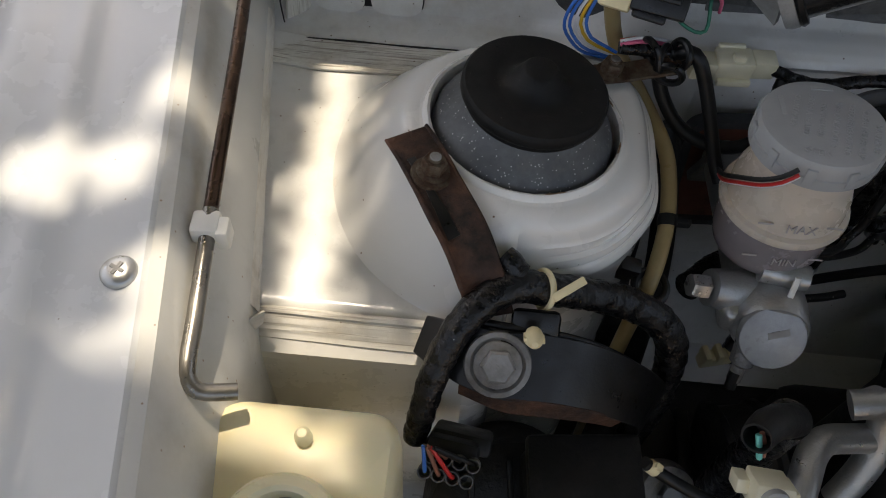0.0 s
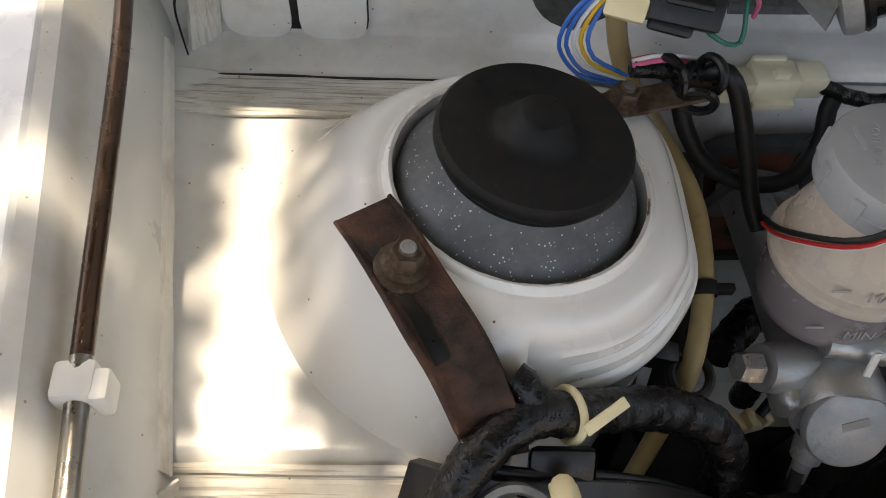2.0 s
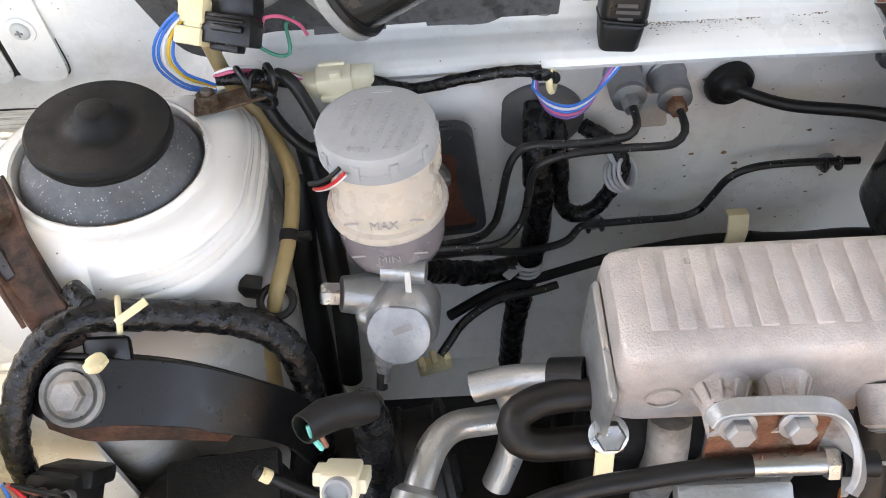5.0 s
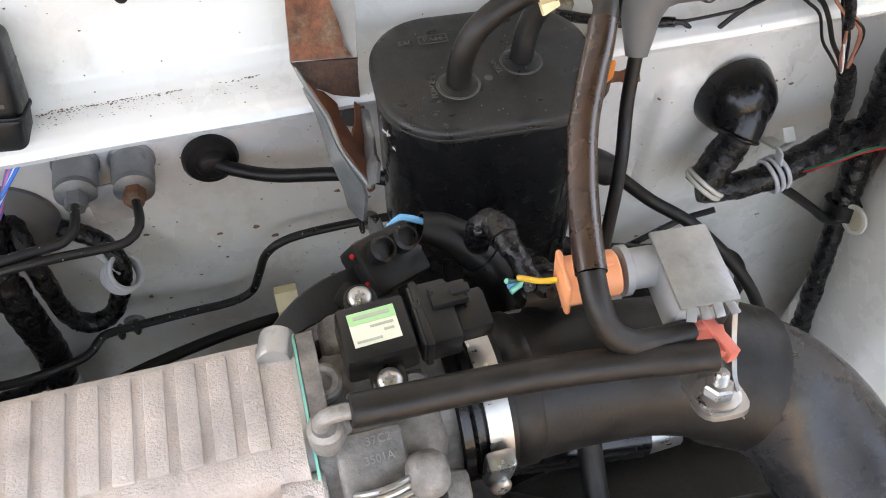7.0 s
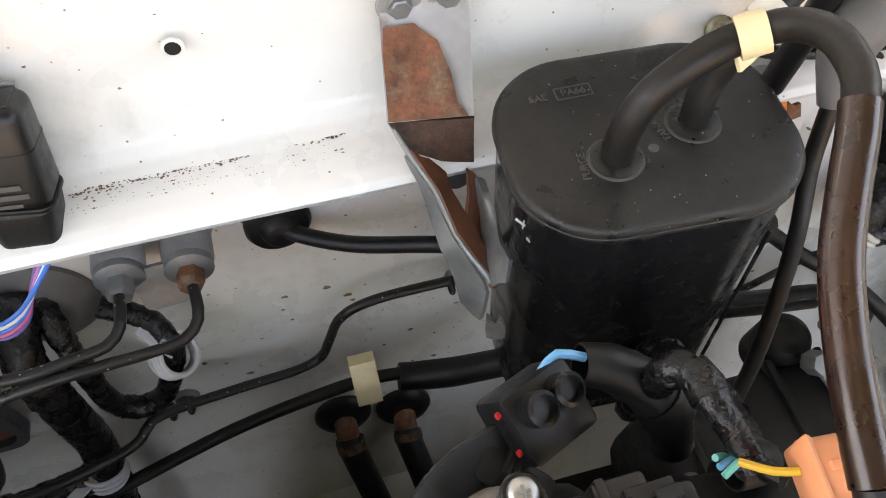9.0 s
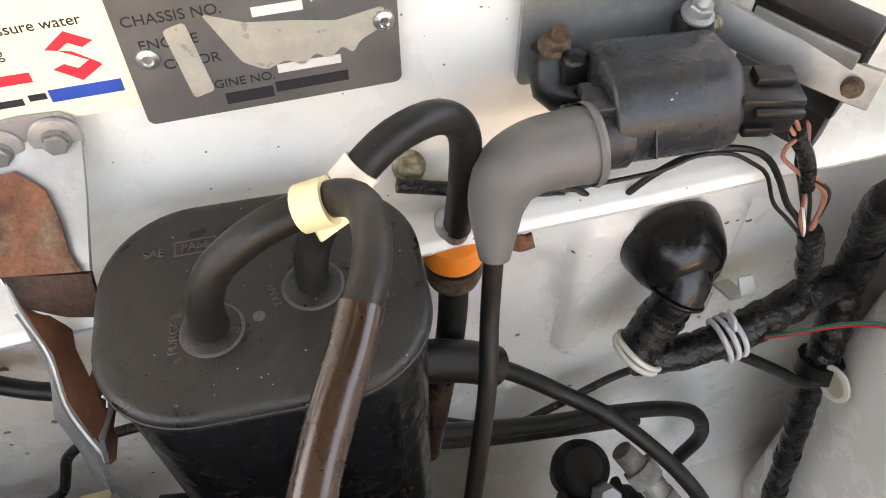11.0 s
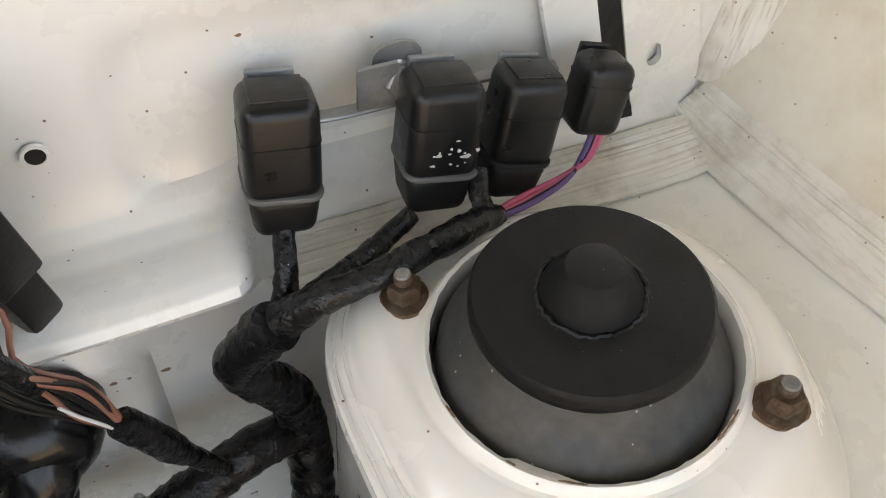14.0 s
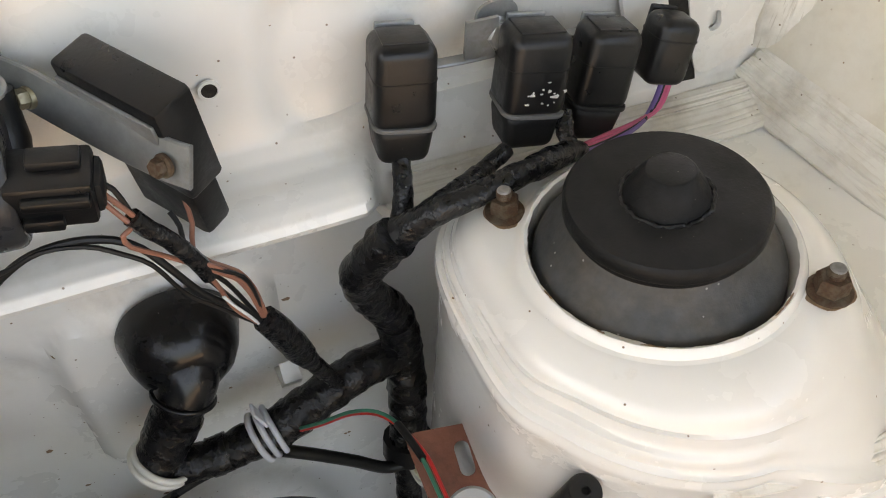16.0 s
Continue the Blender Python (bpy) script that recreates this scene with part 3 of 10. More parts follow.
def wall_sheet(k0, k1, i0, i1):
    bm = bmesh.new()
    cols = [[bm.verts.new(firewall_point(-0.66 + 1.33 * k / NX, i)) for i in range(i0, i1)] for k in range(k0, k1 + 1)]
    for a, b in zip(cols, cols[1:]):
        for i in range(len(a) - 1):
            bm.faces.new((a[i], a[i + 1], b[i + 1], b[i]))
    r = bmesh.ops.extrude_face_region(bm, geom=list(bm.faces))
    bmesh.ops.translate(bm, vec=(0, 0.03, 0.0), verts=[v for v in r["geom"] if isinstance(v, bmesh.types.BMVert)])
    return bm

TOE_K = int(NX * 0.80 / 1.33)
# left part in near black: its colour stands in for the deep shade
tagged(part("wall_toe_board", joined(wall_sheet(0, TOE_K, TOE, len(FINE[0]))), DIRT_AND_SHADE), "foot of the firewall, near black in place of shade", "wall", kind="structure")
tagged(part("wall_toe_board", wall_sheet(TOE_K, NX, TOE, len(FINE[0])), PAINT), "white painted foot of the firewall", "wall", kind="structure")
firewall = tagged(part("wall_firewall", wall_sheet(0, NX, 0, TOE + 1), PAINT), "white painted steel firewall with a forward lip and rust specks", "wall", kind="structure")

# the cowl's flat top behind the upper edge
cowl = plate([(-0.66, 0.125), (0.67, 0.125), (0.67, 0.24), (-0.66, 0.24)], 0.004, m=pose(0, 0, 0.1235))
tagged(part("wall_cowl_top", cowl, PAINT), "white painted top of the cowl behind the firewall", "wall", kind="structure")

# strut towers: pressed dome with the round hole for the strut mount
def tower(side):
    bm = bmesh.new()
    seg = 160
    rings = []
    for k in range(seg):
        a = 2 * math.pi * k / seg
        u, v = math.cos(a), math.sin(a)  # u away from the car's middle
        # plan of the top: a rounded square
        p = 3.2 - (1.0 if side < 0 or u > 0 else 1.3) * sstep(0.0, 0.6, -v)
        hw = 0.0745 if u < 0 else 0.076
        hd = (0.084 if side > 0 else 0.075) if v < 0 else 0.078
        edge = 1 / (abs(u / hw) ** p + abs(v / hd) ** p) ** (1 / p)
        soft = max(sstep(-0.05, 0.55, u + 0.25 * max(-v, 0) * (side < 0)), sstep(0.25, 0.8, v) * sstep(-0.7, -0.2, u))
        chip = 0.0004 * noise.noise(Vector((u * 14, v * 14, side)))
        prof = [(0.0500, -0.030), (0.0502, -0.006), (0.0506 + chip, 0.0010), (0.0520, 0.0018 + chip), (0.0534, 0.0008), (0.0546, -0.0014), (0.0562, -0.0020)]
        # the side that drops into the bay: flat top, round shoulder, sloping flange under strokes of sealer, then the wall
        fall = 0.0165 + (0.014 * sstep(0.0, 0.7, -v) if side > 0 else 0.0)
        flat_r = edge - fall
        hard = [(0.0562 + (flat_r - 0.0562) * q, -0.002) for q in (0.35, 0.7, 1.0)]
        hard += [(flat_r + (fall - 0.006) * math.sin(radians(q)), -0.002 - 0.0125 * (1 - math.cos(radians(q)))) for q in (15, 30, 45, 58, 68)]
        rl, zl = hard[-1]
        for j in range(16):
            f = (j + 1) / 16
            lump = (0.0006 if side < 0 else 0.0006) * noise.noise(Vector((u * 1.6 + 0.9 * j, v * 1.6, 5.7 * j + side))) + (0.0005 if side < 0 else 0.0008) * (j in (3, 8, 9, 13)) - 0.0006 * (j in (6, 11))
            hard.append((rl + (edge + 0.0035 - rl) * f + lump * 0.8 * (1 if 0 < j < 14 else 0), zl + (-0.0345 - zl) * f + lump * (1 if 0 < j < 14 else 0)))
        hard += [(edge + 0.0030, -0.0385), (edge + 0.0005, -0.050), (edge + 0.001, -0.17), (edge + 0.002, -0.30), (edge + 0.002, -0.42)]
        # the side that runs out over the shelf: one long soft fall
        start, reach = 0.0570, (0.058 if u > 0 else 0.040) - 0.020 * sstep(0.45, 0.95, v)
        gent = [(0.0562 + (start - 0.0562) * q, -0.002) for q in (0.35, 0.7, 1.0)]
        gent += [(start + reach * f, -0.002 - 0.0445 * sstep(0, 1, f)) for f in (k_ / 21 for k_ in range(1, 22))]
        gl = gent[-1][0]
        gent += [(gl + 0.001, -0.056), (gl + 0.001, -0.10), (gl + 0.001, -0.17), (gl + 0.001, -0.30), (gl + 0.001, -0.42)]
        prof += [tuple(np.array(h_) * (1 - soft) + np.array(g_) * soft) for h_, g_ in zip(hard, gent)]
        ring = []
        for j, (r, z) in enumerate(prof):
            w = 1.0 if j < 12 else max(0.0, 1 - (j - 11) / 16)
            uu, vv = r * u, r * v
            ring.append(bm.verts.new((side * (0.47 + uu), vv, z + w * (0.107 * uu - 0.059 * vv))))
        rings.append(ring)
    for k in range(seg):
        a, b = rings[k], rings[(k + 1) % seg]
        for i in range(len(a) - 1):
            bm.faces.new((a[i], b[i], b[i + 1], a[i + 1]))
    ob = part("strut_tower", bm, PAINT_CREAM)
    return tagged(ob, "white painted pressed-steel strut tower with a round hole", "strut tower", "strut towers", "structure")

towers = [tower(-1), tower(1)]
for sd, tw in ((-1, towers[0]), (1, towers[1])):
    rng = random.Random(20 + sd)
    for k in range(9 if sd > 0 else 4):
        a0, da = rng.uniform(0, 6.28), rng.uniform(0.05, 0.30)
        arc = []
        for i in range(6):
            a = a0 + da * i / 5
            uu, vv = 0.0512 * math.cos(a), 0.0512 * math.sin(a)
            arc.append((sd * (0.47 + uu), vv, 0.0012 + 0.107 * uu - 0.059 * vv))
        part("chipped_edge", tube(arc, [0.0002, 0.0005, 0.0007, 0.0004, 0.0006, 0.0002], 6, 0.002), CHIP, tw, "brown chipped paint edge")

# aprons (shelves) between the towers and the inner fenders
def apron(side):
    bm = bmesh.new()
    n, m2 = 60, 60
    grid = []
    for i in range(n + 1):
        y0 = -0.112 if side < 0 else -0.098
        y1 = 0.0912 if side < 0 else 0.110
        y = y0 + (y1 - y0) * i / n
        row = []
        for j in range(m2 + 1):
            u = 0.50 + (0.655 - 0.50) * j / m2
            z = -0.0430 - 0.0012 * noise.noise(Vector((u * 20, y * 20, side)))
            z += (0.004 if side < 0 else 0.012) * sstep(0.595, 0.64, u) + (0.006 * sstep(0.07, 0.11, y) if side > 0 else 0)
            if y < y0 + 0.014:
                z -= 0.010 * sstep(y0 + 0.014, y0, y)
            row.append(bm.verts.new((side * u, y, z)))
        grid.append(row)
    for a, b in zip(grid, grid[1:]):
        for j in range(m2):
            bm.faces.new((a[j], a[j + 1], b[j + 1], b[j]))
    r = bmesh.ops.extrude_face_region(bm, geom=list(bm.faces))
    bmesh.ops.translate(bm, vec=(0, 0, -0.004), verts=[v for v in r["geom"] if isinstance(v, bmesh.types.BMVert)])
    return tagged(part("apron", bm, PAINT_SHELF), "greyish white painted steel shelf beside the strut tower", "apron panel", kind="structure")

aprons = [apron(-1), apron(1)]

# lower front panel under the near edge of each apron, and the slanting side of the bay
def side_sheet(name, rows, material, label, kind="structure", thick=0.003, side=1, cat="panel"):
    """A sheet through rows of points, each row along the car."""
    bm = bmesh.new()
    lines = [[Vector((side * x, y, z)) for x, y, z in spline(row, 0.01)] if len(row) > 2 else [Vector((side * x, y, z)) for x, y, z in spline(row, 0.02)] for row in rows]
    n = min(len(q) for q in lines)
    lines = [[q[round(k * (len(q) - 1) / (n - 1))] for k in range(n)] for q in lines]
    vs = [[bm.verts.new(p) for p in q] for q in lines]
    for a, b in zip(vs, vs[1:]):
        for k in range(n - 1):
            bm.faces.new((a[k], a[k + 1], b[k + 1], b[k]))
    bmesh.ops.recalc_face_normals(bm, faces=bm.faces)
    bm.normal_update()
    r = bmesh.ops.solidify(bm, geom=list(bm.faces), thickness=thick)
    return tagged(part(name, bm, material), label, cat, kind=kind)

for sd in (-1, 1):
    dy = 0 if sd < 0 else 0.014
    side_sheet("apron_front", [[(0.49, -0.110 + dy, -0.050), (0.66, -0.110 + dy, -0.046)], [(0.49, -0.120 + dy, -0.058), (0.66, -0.122 + dy, -0.056)], [(0.49, -0.126 + dy, -0.10), (0.66, -0.128 + dy, -0.10)],
                               [(0.49, -0.135 + dy, -0.25), (0.66, -0.14 + dy, -0.25)], [(0.49, -0.15 + dy, -0.45), (0.66, -0.16 + dy, -0.45)]], PAINT, "white painted inner panel below the shelf", side=sd)

def line_x(y):
    return 0.643 + 0.165 * y

ys = [-0.62, -0.42, -0.3, -0.2, -0.1, 0.0, 0.06, 0.12]
# left inner fender: from the shelf up to the fender's flange
side_sheet("inner_fender_left", [[(line_x(y) - 0.030, y, -0.50) for y in ys], [(line_x(y) - 0.026, y, -0.16) for y in ys], [(line_x(y) - 0.025, y, -0.04) for y in ys], [(line_x(y) - 0.022, y, -0.020) for y in ys],
                                 [(line_x(y) - 0.012, y, 0.0) for y in ys], [(line_x(y) - 0.006, y, 0.018) for y in ys], [(line_x(y) - 0.001, y, 0.0275) for y in ys], [(line_x(y) + 0.004, y, 0.029) for y in ys]],
           PAINT_GREY, "white painted inner fender panel with grime in its seams", side=-1, cat="inner fender")
# left fender: flange, shallow groove, shoulder
fl = [(0.003, 0.0295), (0.006, 0.0315), (0.016, 0.0300), (0.036, 0.0270), (0.046, 0.0265), (0.052, 0.0285), (0.060, 0.0292), (0.066, 0.0275), (0.072, 0.0280), (0.090, 0.0290), (0.100, 0.0280), (0.106, 0.0240), (0.112, 0.012), (0.118, -0.03), (0.125, -0.12), (0.13, -0.3), (0.13, -0.5)]
fender = side_sheet("fender_left", [[(line_x(y) + d, y, z) for y in [-0.62, -0.45, -0.3, -0.15, 0.0, 0.15, 0.3, 0.6]] for d, z in fl], PAINT_CLEAN, "glossy white painted front fender edge with a screw", side=-1, cat="fender")
screw(fender, facing((-(line_x(-0.130) + 0.0155), -0.130, 0.0302), (0.05, 0, 1), (0.4, 1, 0)), 0.0078, STEEL)

# right inner fender
rs = [-0.62, -0.4, -0.2, -0.08, 0.0, 0.06, 0.12]
def right_x(y):
    return 0.638 - 0.10 * max(y, -0.1)
side_sheet("inner_fender_right", [[(right_x(y) - 0.012, y, -0.50) for y in rs], [(right_x(y) - 0.012, y, -0.06) for y in rs], [(right_x(y) - 0.008, y, -0.03) for y in rs], [(right_x(y), y, -0.012) for y in rs], [(right_x(y) + 0.006, y, 0.01) for y in rs],
                                  [(right_x(y) + 0.012, y, 0.06) for y in rs], [(right_x(y) + 0.02, y, 0.14) for y in rs], [(right_x(y) + 0.05, y, 0.17) for y in rs], [(right_x(y) + 0.14, y, 0.175) for y in rs]],
           PAINT_STAINED, "creamy white inner fender panel with brown stains", cat="inner fender")

# sealer brushed into the seams, in long uneven strokes
def sealer(line_a, line_b, out, seed=0, n=26, h=0.0009, material=None, label="brushed cream seam sealer along the panel joint"):
    """A strip between two lines; out points away from the joint."""
    la, lb = spline(line_a, 0.003), spline(line_b, 0.003)
    count = max(len(la), len(lb))
    la = [la[round(i * (len(la) - 1) / (count - 1))] for i in range(count)]
    lb = [lb[round(i * (len(lb) - 1) / (count - 1))] for i in range(count)]
    out = Vector(out).normalized()
    bm = bmesh.new()
    rows = []
    for i, (p, q) in enumerate(zip(la, lb)):
        row = []
        wa, wb = 0.03 * noise.noise(p * 16 + Vector((seed, 0, 0))), 0.05 * noise.noise(q * 30 + Vector((0, seed, 0)))
        for k in range(n + 1):
            f = k / n
            c = p.lerp(q, wa + f * (1 - wa + wb))
            d = (1 - (2 * f - 1) ** 6) * (0.0006 + h * noise.noise(Vector((k * 0.83 + seed * 7, (p.x + p.y + p.z) * 5, k * 0.31)))) - (0.0015 if k in (0, n) else 0)
            row.append(bm.verts.new(c + out * d))
        rows.append(row)
    for r0, r1 in zip(rows, rows[1:]):
        for k in range(n):
            bm.faces.new((r0[k], r0[k + 1], r1[k + 1], r1[k]))
    return tagged(part("seam_sealer", bm, material or SEALER), label, "seam sealer", kind="structure")

def apron_z(u, y, rise=0.012):
    return -0.0420 + rise * sstep(0.595, 0.64, u) + (0.006 * sstep(0.07, 0.11, y) if rise > 0.01 else 0)

for sd in (-1, 1):
    xs = [0.40, 0.45, 0.50, 0.55, 0.60, 0.645]
    if sd < 0:
        xs = [0.455, 0.49, 0.53, 0.57, 0.60, 0.635]
        sealer([(-x, 0.0908, -0.0425 - 0.0004) for x in xs], [(-x, 0.0655 - 0.003 * (x - 0.5) / 0.1, apron_z(x, 0.066, 0.004) + 0.0006) for x in xs], (0, -0.3, 1), 0, 46, 0.0010, SEALER)
    else:
        sealer([(x, 0.1065, -0.0290) for x in xs], [(x, 0.080 - 0.004 * (x - 0.4) / 0.2, apron_z(x, 0.078) + 0.0015) for x in xs], (0, -0.6, 1), 2, 40, 0.0009, SEALER_R)
for sd, n_ in ((-1, 2),):
    crack = [(sd * x, 0.0902 + 0.0008 * noise.noise(Vector((x * 90, n_, 0))), -0.0428 + 0.0008 * noise.noise(Vector((x * 60, n_, 4)))) for x in (0.46, 0.48, 0.51, 0.54, 0.57, 0.592, 0.612)]
    tagged(part("seam_crack", tube(crack, [0.0004, 0.0012, 0.0007, 0.0011, 0.0006, 0.0013, 0.0007], 6), DIRT_AND_SHADE), "thin dark crack along the sealed joint", "seam", kind="structure")
ly = [0.10, 0.06, 0.0, -0.06, -0.108]
sealer([(-(line_x(y) - 0.021), y, -0.016) for y in ly], [(-(line_x(y) - 0.030), y, apron_z(line_x(y) - 0.030, y, 0.004) + 0.001) for y in ly], (0.7, 0, 0.7), 3, 20, 0.0009, SEALER_Y)
sealer([(-0.615, -0.116, -0.052), (-0.56, -0.116, -0.053), (-0.50, -0.116, -0.054)], [(-0.615, -0.103, -0.041), (-0.56, -0.103, -0.041), (-0.50, -0.103, -0.0415)], (0, -0.6, 1), 4, 16)
ry = [0.112, 0.08, 0.04, 0.0, -0.03, -0.066, -0.094]
sealer([(right_x(y) - 0.003, y, -0.0155) for y in ry], [(right_x(y) - 0.029, y, apron_z(right_x(y) - 0.029, y) + 0.0012) for y in ry], (-0.7, 0, 0.7), 5, 40, 0.0010, SEALER_Y)
# sealer round the foot of the right tower
sealer([(0.4523, -0.0763, -0.0375), (0.4788, -0.0819, -0.0385), (0.5072, -0.0865, -0.0390), (0.5244, -0.0880, -0.0395), (0.545, -0.088, -0.040)], [(0.4471, -0.0853, -0.0440), (0.4731, -0.0910, -0.0440), (0.5010, -0.0957, -0.0440), (0.5178, -0.0979, -0.0440), (0.540, -0.098, -0.0435)], (0, -0.4, 1), 9, 18, 0.0008, SEALER_Y)
rz = [0.122, 0.10, 0.07, 0.04, 0.0, -0.018]
sealer([(right_x(0.11) + 0.010 + 0.03 * max(z, 0), 0.094, z) for z in rz], [(right_x(0.11) - 0.012 + 0.05 * max(z, 0), 0.1185 + 0.09 * max(z, 0), z) for z in rz], (-0.7, -0.7, 0), 6, 34, 0.0006, SEALER_Z)

# upright joint of the inner fender and the firewall on the left
sealer([(-0.6067, 0.1080, 0.0625), (-0.6113, 0.1075, 0.0386), (-0.6159, 0.1070, 0.0118), (-0.6208, 0.1060, -0.0180), (-0.6239, 0.1040, -0.0415), (-0.6237, 0.0980, -0.0554)], [(-0.5973, 0.1160, 0.0570), (-0.6004, 0.1160, 0.0321), (-0.6039, 0.1160, 0.0040), (-0.6076, 0.1155, -0.0272), (-0.6108, 0.1140, -0.0521), (-0.6109, 0.1060, -0.0645)], (0.6, -0.8, 0), 8, 26, 0.0007, SEALER_Z)
tagged(part("seam_crack", tube([(-0.6174, 0.1065, 0.0455), (-0.6188, 0.1060, 0.0265), (-0.6193, 0.1055, 0.0058), (-0.6257, 0.1050, -0.0131), (-0.6262, 0.1040, -0.0307), (-0.6248, 0.1010, -0.0427)], [0.0003, 0.0005, 0.0003, 0.0007, 0.0006, 0.0004], 6), DIRT_AND_SHADE), "dark split in the sealer of the upright joint", "seam", kind="structure")

# torn flap of sealer standing up in the front corner of the left shelf
flap = loft([[(-0.5910, -0.1108, -0.0300), (-0.5933, -0.1124, -0.0400)], [(-0.5988, -0.1164, -0.0310), (-0.5992, -0.1194, -0.0410)], [(-0.6047, -0.1243, -0.0300), (-0.6048, -0.1262, -0.0410)], [(-0.6072, -0.1269, -0.0290), (-0.6087, -0.1364, -0.0410)]], 0.0012)
tagged(part("sealer_flap", flap, SEALER_Y), "torn cream flap of seam sealer with brown grime", "seam sealer", kind="structure")

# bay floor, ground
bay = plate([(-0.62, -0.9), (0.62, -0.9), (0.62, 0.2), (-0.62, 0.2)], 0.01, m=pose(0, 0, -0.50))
tagged(part("bay_floor", bay, DIRT_AND_SHADE), "near-black underside of the engine bay", "floor", kind="structure")
g = bmesh.new()
bmesh.ops.create_grid(g, x_segments=40, y_segments=40, size=60)
for v in g.verts:
    v.co.z = -0.78 + 0.01 * noise.noise(v.co * 0.8)
tagged(part("ground", g, GROUND), "dry sandy brown ground", "ground", kind="structure")
# front end of the bay: radiator support behind the viewer
side_sheet("front_panel", [[(-0.62, -0.66, -0.20), (0.62, -0.66, -0.20)], [(-0.62, -0.67, -0.22), (0.62, -0.67, -0.22)], [(-0.62, -0.67, -0.5), (0.62, -0.67, -0.5)]], PAINT_CLEAN, "white painted front cross panel of the bay")

# hinge plates on both sides of the cowl with a dark gap between
def hinge(side):
    t = thing("hinge_plate_pair", "white painted hinge mounting plates with a dark gap and a screw", "hinge plate", pose(-0.5735, 0.1180, -0.0200) if side < 0 else pose(0.5619, 0.1165, 0.0, 0, -19.4, 0), "hinge plates")
    f = facing((0, 0, 0), (0, -1, 0.05))
    inner = smooth_outline([(0.0035, 0.140), (0.0035, -0.020), (0.0368, -0.020), (0.0368, 0.140)], 0.011)
    outer = smooth_outline([(-0.0335, 0.140), (-0.0335, -0.020), (0.0000, -0.020), (-0.0045, 0.140)], 0.012)
    if side > 0:
        inner = smooth_outline([(-0.0057, 0.120), (-0.0057, -0.006), (-0.0295, -0.006), (-0.0295, 0.120)], 0.004)
        outer = smooth_outline([(0.0057, 0.120), (0.0057, -0.030), (0.044, -0.030), (0.044, 0.120)], 0.012)
    slot = [(x, y) for x, y in rounded(0.0075, 0.012, 0.0036)]
    if side < 0:
        part("plate", plate(outer, 0.0035, [[(x - 0.0165, y + 0.021) for x, y in slot]], f), PAINT, t)
        ip = part("plate", plate(inner, 0.0035, (), f), PAINT, t)
        part("washer", lathe([(0.0095, 0), (0.0092, 0.0008), (0.006, 0.001)], 28, f @ pose(0.020, 0.021, 0.0035)), PAINT, ip)
        screw(ip, f @ pose(0.020, 0.021, 0.0040), 0.0062, PAINT_GREY)
        part("slot_bore", box(0.006, 0.010, 0.0008, 0.0002, m=f @ pose(-0.0165, 0.021, 0.0008)), PAINT_GREY, t)
        for pts in (inner, outer):
            mx = sum(p[0] for p in pts) / len(pts)
            part("grime_edge", plate([(mx + (x - mx) * 1.045, y - 0.0008) for x, y in pts], 0.0006, m=f), DIRT_AND_SHADE, t, "thin dark line round the plate")
    else:
        part("plate", plate(outer, 0.0035, [[(x + 0.0198, y + 0.0008) for x, y in slot]], f), PAINT, t)
        ip = part("plate", plate(inner, 0.0035, [[(x - 0.0155, y + 0.063) for x, y in slot]], f), PAINT, t)
        screw(t, f @ pose(0.0178, 0.0471, 0.0035), 0.0065, PAINT)
    # dark strip stands in for the shade in the gap
    part("gap_shadow_strip", box(0.007 if side < 0 else 0.014, 0.150, 0.003, 0, m=f @ pose(0.0015 if side < 0 else 0, 0.060 if side < 0 else 0.042, 0.0008)), DIRT_AND_SHADE, t, "dark strip for the shade between the plates")
    return t
hinge(-1), hinge(1)


# chips and specks of rust in the firewall's paint
def rust_specks(seed, count, x0, x1, z0, z1, small, large, line=None):
    rng = random.Random(seed)
    rows = [i for i, (y, z) in enumerate(FINE[0][:-1]) if z0 <= z <= z1 and i > 0]
    bm = bmesh.new()
    for _ in range(count):
        x, i = rng.uniform(x0, x1), rng.choice(rows)
        p, px_, pz = Vector(firewall_point(x, i)), Vector(firewall_point(x + 0.002, i)), Vector(firewall_point(x, i + 1))
        a, b = (px_ - p).normalized(), (pz - p).normalized()
        out = a.cross(b).normalized()
        if out.y > 0 and abs(out.z) < 0.8 or out.z < -0.5:
            out = -out
        r = small + (large - small) * rng.random() ** 4
        k = rng.choice((5, 6, 7))
        bm.faces.new([bm.verts.new(p + out * 0.0004 + (a * math.cos(t) * rng.uniform(0.5, 1.6) + b * math.sin(t) * rng.uniform(0.5, 1.0)) * r) for t in (6.283 * q / k for q in range(k))])
    return bm
for args in ((1, 120, -0.16, 0.02, -0.27, -0.075, 0.0003, 0.0030), (2, 80, 0.10, 0.38, -0.27, -0.075, 0.0003, 0.0026), (3, 60, -0.26, 0.56, 0.01, 0.16, 0.0004, 0.0013),
             (4, 110, -0.165, -0.080, -0.0086, -0.0084, 0.0002, 0.0007), (5, 30, -0.070, -0.045, -0.0086, -0.0084, 0.0002, 0.0007), (6, 50, -0.25, 0.39, -0.0088, -0.0050, 0.0003, 0.0007), (7, 60, -0.45, -0.30, -0.004, 0.10, 0.0004, 0.0012)):
    tagged(part("rust_specks", rust_specks(*args), CHIP), "small brown rust specks in the white paint", "rust", kind="stuff")

